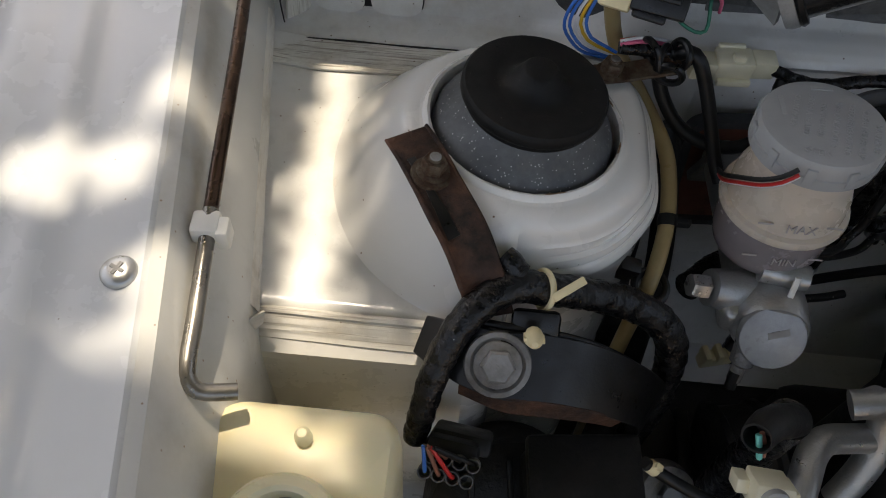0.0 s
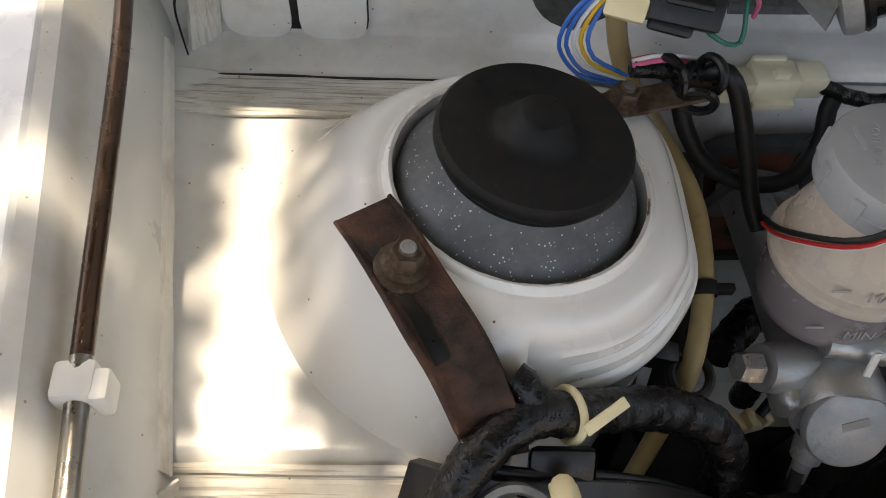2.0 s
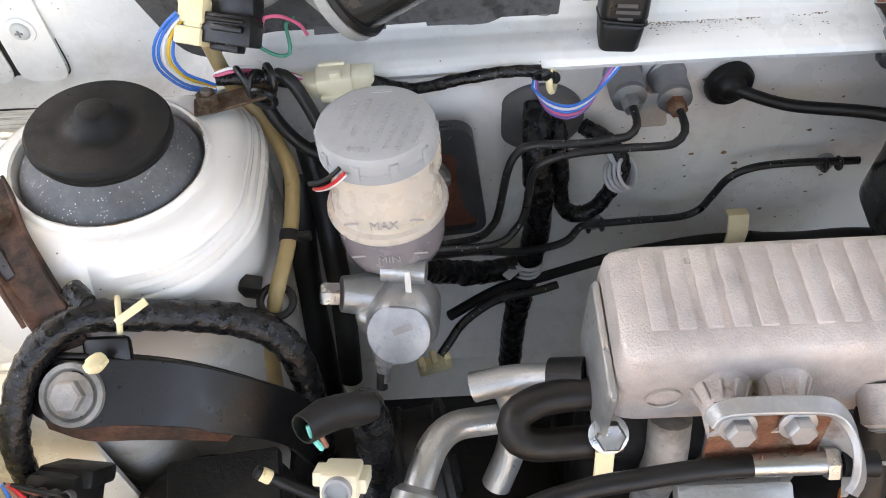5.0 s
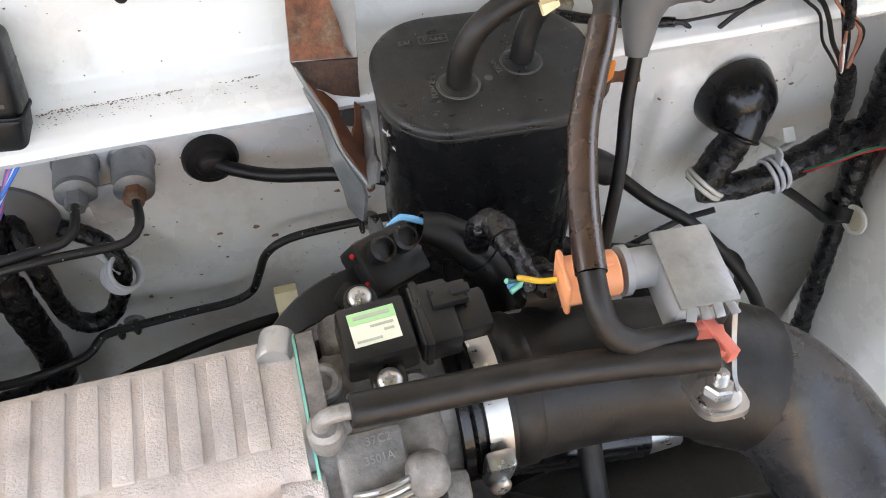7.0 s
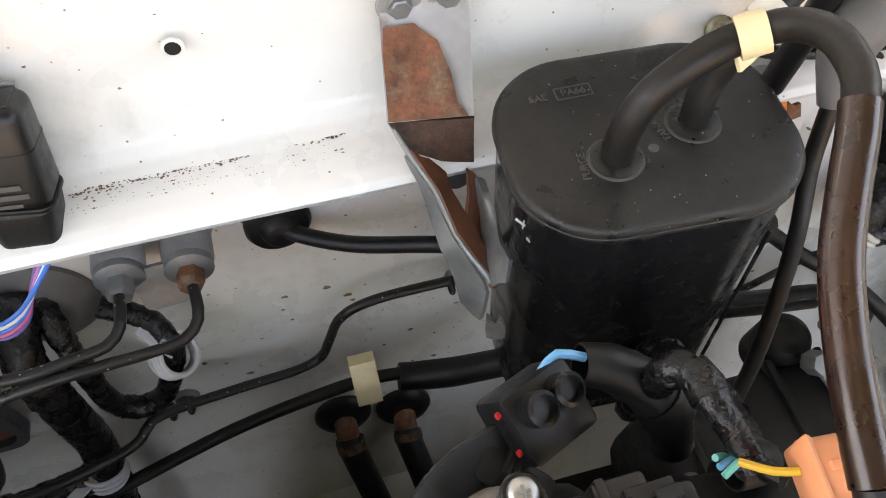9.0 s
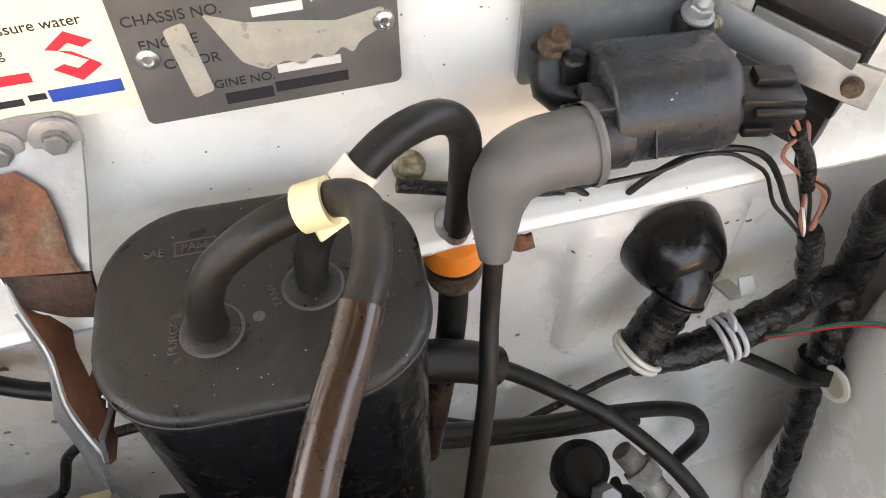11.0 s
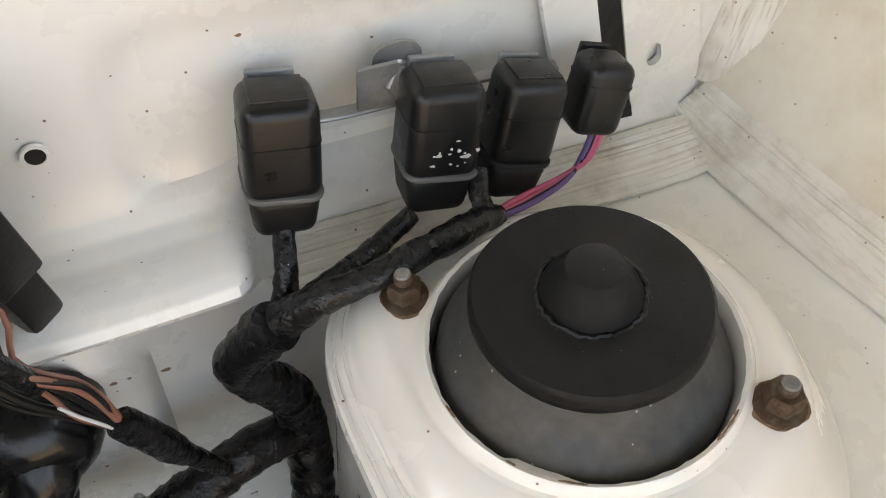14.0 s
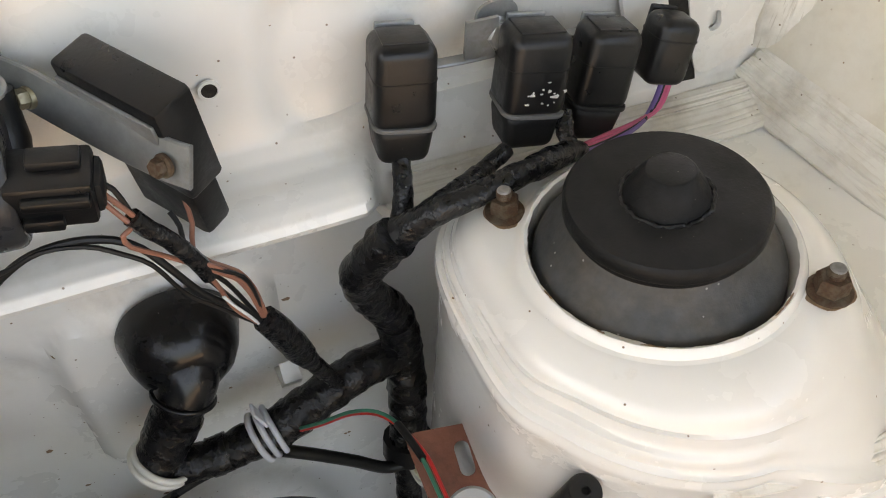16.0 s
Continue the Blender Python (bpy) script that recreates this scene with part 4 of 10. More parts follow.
# rust creeping along the crease of the lip
for line_, width in (([(-0.1595, 0.0965, -0.0080), (-0.1503, 0.0976, -0.0080), (-0.1374, 0.0985, -0.0080), (-0.1218, 0.0987, -0.0080), (-0.1060, 0.0989, -0.0080), (-0.0856, 0.0994, -0.0080)], 0.0011), ([(-0.0674, 0.1007, -0.0080), (-0.0570, 0.1002, -0.0080), (-0.0433, 0.0997, -0.0080)], 0.0008)):
    pts = spline(line_, 0.0015)
    rng_ = random.Random(len(pts))
    bm = bmesh.new()
    for p in pts:
        for _ in range(3):
            c = Vector(p) + Vector((rng_.uniform(-0.001, 0.001), rng_.gauss(0, width), 0.0))
            r = rng_.uniform(0.0002, 0.0008)
            bm.faces.new([bm.verts.new(c + Vector((r * rng_.uniform(0.6, 1.5) * math.cos(q), r * rng_.uniform(0.6, 1.2) * math.sin(q), 0.0004))) for q in (0, 1.05, 2.1, 3.14, 4.2, 5.2)])
    tagged(part("rust_specks", bm, CHIP), "line of brown rust specks along the lip's crease", "rust", kind="stuff")

# ---- strut mounts ----
def strut_mount(side, dish, label):
    nx, ny = -side * 0.107, 0.059
    t = thing("strut_mount", label, "strut mount", facing((side * 0.47, 0, 0), (nx, ny, 1), (0, 1, 0)), "strut mounts")
    part("dish", lathe([(0.0492, -0.0100), (0.0488, -0.0050), (0.0470, -0.0008), (0.042, 0.0036), (0.037, 0.008), (0.034, 0.014), (0.030, 0.017), (0.010, 0.018)], 64), dish, t, "dusty grey steel mount dish")
    prof = [(0.028, 0.012), (0.0385, 0.0135), (0.0405, 0.0150), (0.0408, 0.0172), (0.0398, 0.0182), (0.0428, 0.0192), (0.0436, 0.0205), (0.0434, 0.0245), (0.0418, 0.0262), (0.036, 0.0267), (0.030, 0.0268)]
    if side < 0:
        prof += [(0.0255, 0.0266), (0.0205, 0.0262), (0.0165, 0.0280), (0.0130, 0.0325), (0.0105, 0.0362), (0.0088, 0.0372), (0.0, 0.0374)]
    else:
        prof += [(0.0196, 0.0268), (0.0190, 0.0255), (0.0184, 0.0266), (0.0182, 0.0274), (0.0168, 0.0300), (0.0128, 0.0356), (0.0106, 0.0384), (0.0101, 0.0388), (0.0096, 0.0389), (0.0, 0.0389)]
    cap = part("cap", lathe([(r * 0.872, z - 0.001) for r, z in prof], 72), CAP_RUBBER, t, "round black rubber dust cap with a raised centre")
    if side > 0:
        edge_ = []
        for k in range(90):
            a = 2 * math.pi * k / 90
            r = 0.0168 + 0.0011 * noise.noise(Vector((math.cos(a) * 9, math.sin(a) * 9, 1)))
            edge_.append((r * math.cos(a), r * math.sin(a), 0.0256 + 0.0007 * noise.noise(Vector((math.cos(a) * 7, math.sin(a) * 7, 4)))))
        part("torn_edge", tube(edge_ + edge_[:2], 0.0009, 6), RUBBER, cap, "ragged split around the centre")
    return t

left_mount = strut_mount(-1, DISH, "grey steel strut mount under a round black rubber cap")
right_mount = strut_mount(1, DISH_OIL, "oily grey strut mount under a split black rubber cap")
for sd, spots_ in ((-1, ((-0.5146, -0.0476), (-0.4237, 0.0447))), (1, ((0.4265, 0.0445), (0.5101, -0.0476)))):
    for x, y in spots_:
        u = abs(x) - 0.47
        z = 0.107 * u - 0.059 * y - 0.002
        lift = (0.0050 if x < -0.5 else 0.004) if sd < 0 else 0
        s = thing("strut_nut", "rusty flanged nut on a threaded stud in the tower top", "nut", facing((x, y, z + lift), (-sd * 0.107, 0.059, 1), (0, 1, 0)), "strut nuts")
        bolt(s, pose(0, 0, 0), 0.0064, 0.0072, RUSTY_BOLT, 1.3, 0.0054 if sd > 0 else 0.0034, name="nut")
        part("stud_tip", lathe([(0.0029, -0.0008), (0.0029, 0.0003), (0.0024, 0.0008), (0, 0.0009)], 16, pose(0, 0, 0.0126 if sd > 0 else 0.0106)), ALU_DIRTY, s, "olive zinc stud end")
        if not lift:
            part("rust_stain", plate([((0.0091 + 0.0007 * math.sin(2 * q + x * 40) + 0.0004 * math.sin(5 * q)) * math.cos(q), (0.0091 + 0.0007 * math.sin(2 * q + x * 40) + 0.0004 * math.sin(5 * q)) * math.sin(q)) for q in (k * 0.2618 for k in range(24))], 0.0003), CHIP, s, "brown rust stain round the nut")

# ---- canister ----
can = thing("charcoal_canister", "black plastic charcoal canister with an embossed lid and hose stubs", "canister", pose(0.0701, 0.0443, -0.1185, 0, 0, -3.5))
lid_line = rounded(0.117, 0.0925, 0.035, 12)
body = bmesh.new()
prev = None
for z, k in ((-0.03, 0.93), (0.05, 0.945), (0.125, 0.962), (0.1325, 0.965)):
    ring = [body.verts.new((x * k, y * k, z)) for x, y in lid_line]
    if prev:
        for i in range(len(ring)):
            body.faces.new((prev[i], prev[(i + 1) % len(ring)], ring[(i + 1) % len(ring)], ring[i]))
    else:
        body.faces.new(ring[::-1])
    prev = ring
body.faces.new(prev)
can_body = part("body", body, RUBBER_GLOSS, can, "glossy black ribbed canister body")
part("rib", box(0.0018, 0.0012, 0.13, 0.0004, m=pose(-0.030, -0.0425, 0.05)), RUBBER_GLOSS, can_body)
part("rib", box(0.0018, 0.0012, 0.13, 0.0004, m=pose(0.040, -0.0425, 0.05)), RUBBER_GLOSS, can_body)
lid_bm = bmesh.new()
prev = None
for z, k in ((0.1312, 0.985), (0.1320, 1.0), (0.1334, 1.0), (0.1338, 0.992), (0.1343, 0.992), (0.1347, 0.999), (0.1362, 0.996), (0.1378, 0.980), (0.1387, 0.945), (0.1390, 0.88), (0.1392, 0.5)):
    ring = [lid_bm.verts.new((x * k, y * k, z)) for x, y in lid_line]
    if prev:
        for i in range(len(ring)):
            lid_bm.faces.new((prev[i], prev[(i + 1) % len(ring)], ring[(i + 1) % len(ring)], ring[i]))
    prev = ring
lid_bm.faces.new(prev)
can_lid = part("lid", lid_bm, LID, can, "grained black lid with embossed words")
for x, y in ((-0.0173, -0.0136), (0.0181, -0.0020)):
    part("stub_collar", lathe([(0.0100, 0.1390), (0.0100, 0.1402), (0.0082, 0.1412), (0.0066, 0.1414)], 32, pose(x, y, 0)), LID, can_lid)
    part("dust_ring", lathe([(0.0112, 0.1391), (0.0110, 0.1396), (0.0100, 0.1397)], 32, pose(x, y, 0), close=False), EMBOSS, can_lid, "pale dust round the stub")
text("embossed_word", "PURGE", 0.0044, EMBOSS, can_lid, pose(-0.0300, -0.0145, 0.1393, 0, 0, 86), 0.0004)
text("embossed_word", "TANK", 0.0042, EMBOSS, can_lid, pose(0.0045, -0.0035, 0.1393, 0, 0, 105), 0.0004)
text("embossed_word", "SAE", 0.0048, EMBOSS, can_lid, pose(-0.0375, 0.0235, 0.1393, 0, 0, 0), 0.0004)
text("embossed_word", "PA66", 0.0048, EMBOSS, can_lid, pose(-0.0225, 0.0245, 0.1393, 0, 0, 2), 0.0004)
part("embossed_frame", plate(rounded(0.0155, 0.0068, 0.0006), 0.0004, [rounded(0.0145, 0.0058, 0.0005)], pose(-0.0225, 0.0245, 0.1391, 0, 0, 2)), EMBOSS, can_lid)
text("embossed_word", "<", 0.005, EMBOSS, can_lid, pose(0.004, 0.0265, 0.1393), 0.0004)
part("wax_mark", lathe([(0.0022, 0), (0.0022, 0.0003), (0, 0.0004)], 9, pose(-0.0014, -0.0114, 0.1391)), EMBOSS_PALE, can_lid, "pale chipped mark")
text("number", "18560-50000", 0.0062, EMBOSS_PALE, can_body, pose(0.002, -0.0437, 0.101, 90, 0, -1), 0.0002)
bars("script_bar", [(-0.004, 0, 0.022, 0.0014)], EMBOSS_PALE, can_body, pose(-0.004, -0.0437, 0.0905, 90, 0, 0))
text("number", "3K7", 0.0062, EMBOSS_PALE, can_body, pose(0.014, -0.0437, 0.0905, 90, 0, -1), 0.0002)

# ---- plenum and throttle body ----
plenum = thing("intake_plenum", "ribbed pinkish cast aluminium intake plenum with bolted bosses", "intake manifold", pose(-0.131, -0.108, -0.0240, 1, 0, 0))
pl_rot = None
def plenum_body():
    bm = bmesh.new()
    # section in y, z; rounded box, drafted
    sec = [(-0.034, -0.034), (-0.0375, -0.026), (-0.0350, 0.010), (-0.0328, 0.0220), (-0.0295, 0.0268), (-0.0245, 0.0285), (0.022, 0.0285), (0.028, 0.0268), (0.0315, 0.022), (0.036, 0.0), (0.037, -0.03), (0.030, -0.038), (-0.028, -0.038)]
    sec = smooth_outline(sec, 0.004, 3)
    xs = [(-0.0790, 0.80), (-0.0780, 0.90), (-0.0755, 0.955), (-0.071, 0.985), (-0.065, 1.0), (0.066, 1.0), (0.070, 1.0), (0.074, 1.02), (0.0775, 1.03)]
    prev = None
    for x, k in xs:
        ring = [bm.verts.new((x, y * k, z * k)) for y, z in sec]
        if prev:
            for i in range(len(ring)):
                bm.faces.new((prev[i], ring[i], ring[(i + 1) % len(ring)], prev[(i + 1) % len(ring)]))
        else:
            bm.faces.new(ring)
        prev = ring
    bm.faces.new(prev[::-1])
    return bm
pb = part("body", plenum_body(), CAST, plenum, "pinkish rough-cast aluminium box")
for k in range(11):
    part("rib", box(0.0080, 0.0435, 0.0030, 0.0009, m=pose(-0.0605 + 0.0122 * k, 0.0030, 0.0284)), CAST, pb)
part("end_flange", box(0.006, 0.066, 0.060, 0.004, m=pose(-0.0815, -0.008, -0.024)), ALU, plenum)
flange_line = smooth_outline([(0.030, 0.029), (-0.018, 0.029), (-0.033, 0.019), (-0.042, -0.002), (-0.046, -0.030), (-0.012, -0.042), (0.030, -0.030)], 0.006)
across = Matrix(((0, 0, 1, 0), (1, 0, 0, 0), (0, 1, 0, 0), (0, 0, 0, 1)))
part("end_flange", plate(flange_line, 0.006, m=pose(0.0735, 0, 0) @ across), ALU, plenum)
gk = part("gasket", plate([(y * 1.012, z * 1.012) for y, z in flange_line], 0.0012, m=pose(0.0797, 0, 0) @ across), TEAL, plenum, "thin teal gasket squeezed between the flanges")
part("gasket_lip", plate(smooth_outline([(-0.015, 0.030), (-0.031, 0.0275), (-0.0420, 0.017), (-0.0445, 0.006), (-0.0450, -0.008), (-0.036, -0.008), (-0.026, 0.014)], 0.003), 0.0011, m=pose(0.0798, 0, 0) @ across), TEAL, gk)
part("cast_ring", lathe([(0.0085, 0), (0.0085, 0.0006), (0.0078, 0.0008), (0.0076, 0.0)], 32, facing((-0.057, -0.0370, -0.004), (0, -1, 0.05)), close=False), CAST, pb)
for x in (-0.031, -0.004):
    fb = facing((x, -0.029, 0.000), (0, -1, -0.12))
    bs = part("boss", lathe([(0.0185, 0.001), (0.0145, 0.0055), (0.0118, 0.0105), (0.0104, 0.016), (0.0100, 0.028), (0.0, 0.028)], 28, fb), CAST, pb)
    for a in range(12):
        part("web", box(0.0012, 0.0050, 0.0085, 0.0005, m=fb @ pose(0, 0, 0.0085, 0, 0, a * 30 + 15) @ pose(0, 0.0118, 0, 32, 0, 0)), CAST, bs)
part("spigot", lathe([(0.013, 0), (0.0100, 0.006), (0.0090, 0.016), (0.0090, 0.019), (0.007, 0.0205), (0, 0.0205)], 28, facing((0.045, -0.032, -0.008), (0, -1, -0.5))), CAST, pb)
bolt(pb, facing((0.045, -0.0505, -0.0170), (0, -1, -0.3)), 0.004, 0.001, ALU, 1.6, name="spigot_plug")
part("lug", lathe([(0.0078, 0), (0.0078, 0.015), (0.0066, 0.0162), (0, 0.0162)], 22, facing((0.066, -0.0345, 0.017), (1, 0, 0))), CAST, pb)
part("lug_bolt", lathe([(0.0058, 0), (0.0055, 0.0022), (0, 0.0028)], 18, facing((0.074, -0.040, 0.019), (0.3, -1, 0.4))), ALU, plenum)
for y, z in ((0.030, 0.024),):
    part("lug", lathe([(0.0078, 0), (0.0078, 0.012), (0.0066, 0.014), (0, 0.014)], 20, facing((0.074, y, z), (-0.2, -1, 0.3))), ALU, plenum)
# throttle bracket under the bosses
br = thing("cable_bracket", "bent rusty steel throttle cable bracket bolted below the plenum", "bracket", pose(-0.148, -0.165, -0.02))
wpart("plate", loft([[(-0.1730, -0.1610, -0.0050), (-0.1700, -0.1680, -0.0480)], [(-0.1600, -0.1615, -0.0045), (-0.1580, -0.1690, -0.0490)], [(-0.1300, -0.1615, -0.0070), (-0.1300, -0.1690, -0.0470)], [(-0.1200, -0.1625, -0.0105), (-0.1210, -0.1690, -0.0400)]], 0.003), RUST_BRIGHT, br, "rust-stained flat plate")
wpart("rim", ribbon([(-0.1745, -0.1650, -0.0115), (-0.1715, -0.1625, -0.0062), (-0.1600, -0.1615, -0.0040), (-0.1300, -0.1615, -0.0060), (-0.1200, -0.1630, -0.0095), (-0.1140, -0.1680, -0.0155), (-0.1105, -0.1780, -0.0240), (-0.1100, -0.1860, -0.0330), (-0.1130, -0.1900, -0.0370)], 0.0080, 0.0036, [(-0.8, 0, 0.6), (-0.4, -0.1, 0.9), (0, -0.2, 1), (0.05, -0.2, 1), (0.3, -0.2, 1), (0.7, -0.1, 0.75), (0.85, 0, 0.5), (0.7, -0.5, 0.5), (0.3, -0.9, 0.3)], 0.002), ALU_DULL, br, "dull galvanised folded edge")
wpart("arm", loft([[(-0.1200, -0.1625, -0.0105), (-0.1210, -0.1690, -0.0400)], [(-0.1145, -0.1680, -0.0160), (-0.1160, -0.1740, -0.0400)], [(-0.1110, -0.1770, -0.0240), (-0.1120, -0.1810, -0.0430)], [(-0.1100, -0.1850, -0.0330), (-0.1130, -0.1880, -0.0480)]], 0.003), GALV_RUST, br, "curved galvanised arm")
for x in (-0.1622, -0.1362):
    bolt(br, br.matrix_basis.inverted() @ facing((x, -0.1655, -0.0150), (0, -0.93, 0.36)), 0.0066, 0.0062, ALU_DULL, 1.28)

tb = thing("throttle_assembly", "dirty cast aluminium throttle body with a return spring and cast numbers", "throttle body", pose(-0.012, -0.108, -0.03))
tb_in = tb.matrix_basis.inverted()
part("flange", plate(flange_line, 0.007, m=tb_in @ plenum.matrix_basis @ pose(0.0812, 0, 0) @ across), ALU_DIRTY, tb)
tbody = part("body", box(0.046, 0.058, 0.052, 0.009, 3, m=pose(-0.010, -0.003, -0.001)), ALU_DIRTY, tb)
part("bore_neck", lathe([(0.031, 0), (0.031, 0.02), (0.029, 0.022), (0.029, 0.03)], 40, facing((0.002, 0.002, -0.008), (1, 0, 0))), ALU_DIRTY, tb)
part("lug", box(0.022, 0.024, 0.020, 0.006, 3, m=pose(-0.018, 0.030, 0.016)), ALU_DIRTY, tbody)
part("pad", box(0.026, 0.024, 0.022, 0.003, 2, m=pose(-0.0185, -0.0300, 0.0230, 18, 0, 0)), ALU_DIRTY, tbody, "flat cast pad with raised numbers")
text("cast_number", "37C2", 0.0045, ALU_DULL, tbody, pose(-0.0150, -0.0265, 0.0359, 18, 0, 2), 0.0003)
text("cast_number", "3501A", 0.0043, ALU_DULL, tbody, pose(-0.0160, -0.0330, 0.0336, 18, 0, 2), 0.0003)
part("ledge", box(0.030, 0.008, 0.010, 0.002, m=pose(-0.0165, -0.0430, 0.0185, 18, 0, 0)), ALU_DIRTY, tbody)
for x, y, z in ((-0.0304, 0.0045, 0.0315), (-0.0310, -0.0185, 0.034), (0.004, -0.006, 0.028)):
    part("plug", lathe([(0.0075, -0.012), (0.0075, 0.001), (0.006, 0.0022), (0.0040, 0.0020), (0.0034, 0.0004), (0, 0.0002)], 24, facing((x, y, z), (0, -0.25, 1))), ALU_DIRTY, tbody)
part("stud_boss", box(0.0165, 0.018, 0.038, 0.0070, 4, m=pose(-0.0012, -0.0385, 0.0200, 20, 6, 0)), ALU_DIRTY, tb, "upright cast lug with a hole")
part("bore", lathe([(0.0046, 0), (0.0046, 0.0008), (0.0030, 0.0008), (0.0026, 0.0002), (0, 0.0002)], 20, facing((-0.0006, -0.0478, 0.0215), (0.1, -0.95, 0.33))), DIRT_AND_SHADE, tb)
part("stud_boss", box(0.011, 0.014, 0.022, 0.003, 2, m=pose(0.0095, -0.0420, 0.0080, 20, 10, 0)), ALU_DIRTY, tb)
part("stud_boss", lathe([(0.0055, -0.02), (0.0053, 0.003), (0.0022, 0.004), (0, 0.003)], 20, facing((0.0085, -0.0480, 0.0060), (0.2, -0.8, 0.5))), ALU_DIRTY, tb)
# pressure sensor on top
ms = thing("pressure_sensor", "black plastic pressure sensor with a green and cream label, screwed on", "sensor", pose(-0.0187, -0.0965, 0.0150, 6, 0, 2) @ Matrix.Scale(0.76, 4))
part("housing", box(0.039, 0.034, 0.024, 0.003, 2, (0.94, 0.94), pose(0, 0, -0.002)), PLASTIC, ms)
for x, y in ((-0.0026, 0.0240), (0.0005, -0.0255)):
    e = part("ear", joined(lathe([(0.0090, -0.012), (0.0090, 0.001), (0.0080, 0.002), (0, 0.002)], 24, pose(x, y, -0.002)), box(0.018, 0.012, 0.012, 0.001, m=pose(x, y * 0.75, -0.006))), PLASTIC, ms)
    screw(e, pose(x, y, 0.0), 0.0066)
lb = part("label", box(0.0245, 0.0190, 0.0004, 0, m=pose(-0.0005, 0.001, 0.0103, 0, 0, 1)), LABEL_W, ms, "cream label with a green band")
part("band", box(0.0245, 0.0068, 0.0004, 0, m=pose(-0.0005, 0.0070, 0.0106, 0, 0, 1)), LABEL_G, lb)
bars("print_bar", [(0, 0.0062, 0.019, 0.0020), (0.004, 0.0, 0.012, 0.0012), (0.007, -0.0035, 0.005, 0.0012), (-0.004, -0.0072, 0.013, 0.0012)], INK_FADED, lb, pose(-0.0005, 0.001, 0.0109, 0, 0, 1))
sc = part("plug", box(0.022, 0.036, 0.022, 0.0025, m=pose(0.031, 0.0, 0.001)), PLASTIC, ms, "ridged black connector plug")
part("step", box(0.004, 0.038, 0.024, 0.001, m=pose(0.024, 0.0, 0.001)), PLASTIC, sc)
part("latch", box(0.020, 0.012, 0.006, 0.0012, m=pose(0.040, 0.006, 0.0135)), PLASTIC, sc)
part("latch_gap", box(0.010, 0.005, 0.003, 0.0006, m=pose(0.046, 0.006, 0.0170)), RUBBER, sc)
part("tail", box(0.020, 0.024, 0.015, 0.003, m=pose(0.050, -0.002, 0.001)), PLASTIC, sc)

# ---- things by the left tower ----
T_ = thing("hood_stay", "bronzed steel stay rod with a bent end in a white clip", "stay rod", pose(-0.607, -0.168, 0.006))
wpart("rod", tube([(-0.6390, 0.0800, 0.0270), (-0.6345, 0.0815, 0.0300), (-0.6300, 0.0785, 0.0312), (-0.6282, 0.0700, 0.0306), (-0.6268, 0.060, 0.030), (-0.6225, 0.030, 0.029), (-0.6178, -0.0138, 0.027), (-0.6140, -0.055, 0.0245), (-0.6107, -0.090, 0.0222)], 0.0035, 14), COPPER, T_, "bronze-brown upper rod")
wpart("rod_end", tube([(-0.6108, -0.0893, 0.0223), (-0.6087, -0.1143, 0.0185), (-0.6060, -0.1400, 0.0170), (-0.6044, -0.1600, 0.0152), (-0.6030, -0.1665, 0.0130), (-0.5988, -0.1698, 0.0100), (-0.5920, -0.1688, 0.0075), (-0.5842, -0.1665, 0.0050)], 0.0037, 14), ROD, T_, "bare steel bent rod end")
c_ = wpart("clip", box(0.013, 0.013, 0.010, 0.0022, m=pose(-0.6110, -0.0975, 0.0205, -5, 0, 5)), WHITE_PL, T_, "white plastic clip")
wpart("clip_jaw", box(0.006, 0.011, 0.012, 0.0018, m=pose(-0.6030, -0.0990, 0.019, -5, 0, 5)), WHITE_PL, c_)
wpart("grommet", lathe([(0.0105, 0), (0.0100, 0.0020), (0.0070, 0.0022), (0.0060, 0.0005), (0, 0.0005)], 28, facing((-0.6365, 0.0800, 0.0285), (0.85, -0.25, 0.45)) @ Matrix.Diagonal((0.7, 1.15, 1, 1))), RUBBER, T_, "black rubber grommet in the panel hole")

T_ = thing("strap_bracket", "rusty brown steel strap bolted over the tower shoulder", "bracket", pose(-0.5146, -0.0476, -0.002))
wpart("strap", ribbon([(-0.5305, -0.0235, 0.0078), (-0.5220, -0.036, 0.0080), (-0.5140, -0.0500, 0.0082), (-0.5050, -0.0655, 0.0072), (-0.4950, -0.0800, 0.0010), (-0.4860, -0.0935, -0.0130), (-0.480, -0.102, -0.030)], 0.023, 0.0022,
                      [(0.05, 0.1, 1), (0, 0, 1), (0, -0.05, 1), (0, -0.35, 0.9), (0, -0.7, 0.7), (0, -0.8, 0.6), (0, -0.85, 0.5)], 0.003), RUST, T_)
strap_line = [(-0.5305, -0.0235, 0.0078), (-0.5220, -0.036, 0.0080), (-0.5140, -0.0500, 0.0082), (-0.5050, -0.0655, 0.0072), (-0.4950, -0.0800, 0.0010), (-0.4860, -0.0935, -0.0130)]
for sgn in (-1, 1):
    wpart("folded_edge", tube([(x + sgn * 0.0094, y + sgn * 0.0061, z + 0.0011) for x, y, z in strap_line], [0.0010, 0.0014, 0.0012, 0.0016, 0.0014, 0.0012], 8), RUST, T_, "ragged rusty edge")
wpart("paint_patch", ribbon([(-0.5165, -0.0555, 0.0092), (-0.5115, -0.0640, 0.0090), (-0.5060, -0.0725, 0.0066), (-0.5010, -0.0800, 0.0030)], 0.005, 0.0006, [(0, -0.05, 1), (0, -0.3, 0.9), (0, -0.5, 0.85), (0, -0.7, 0.7)], 0.003, [0.0035, 0.0045, 0.0058, 0.0064]), PLASTIC, T_, "remaining black paint")
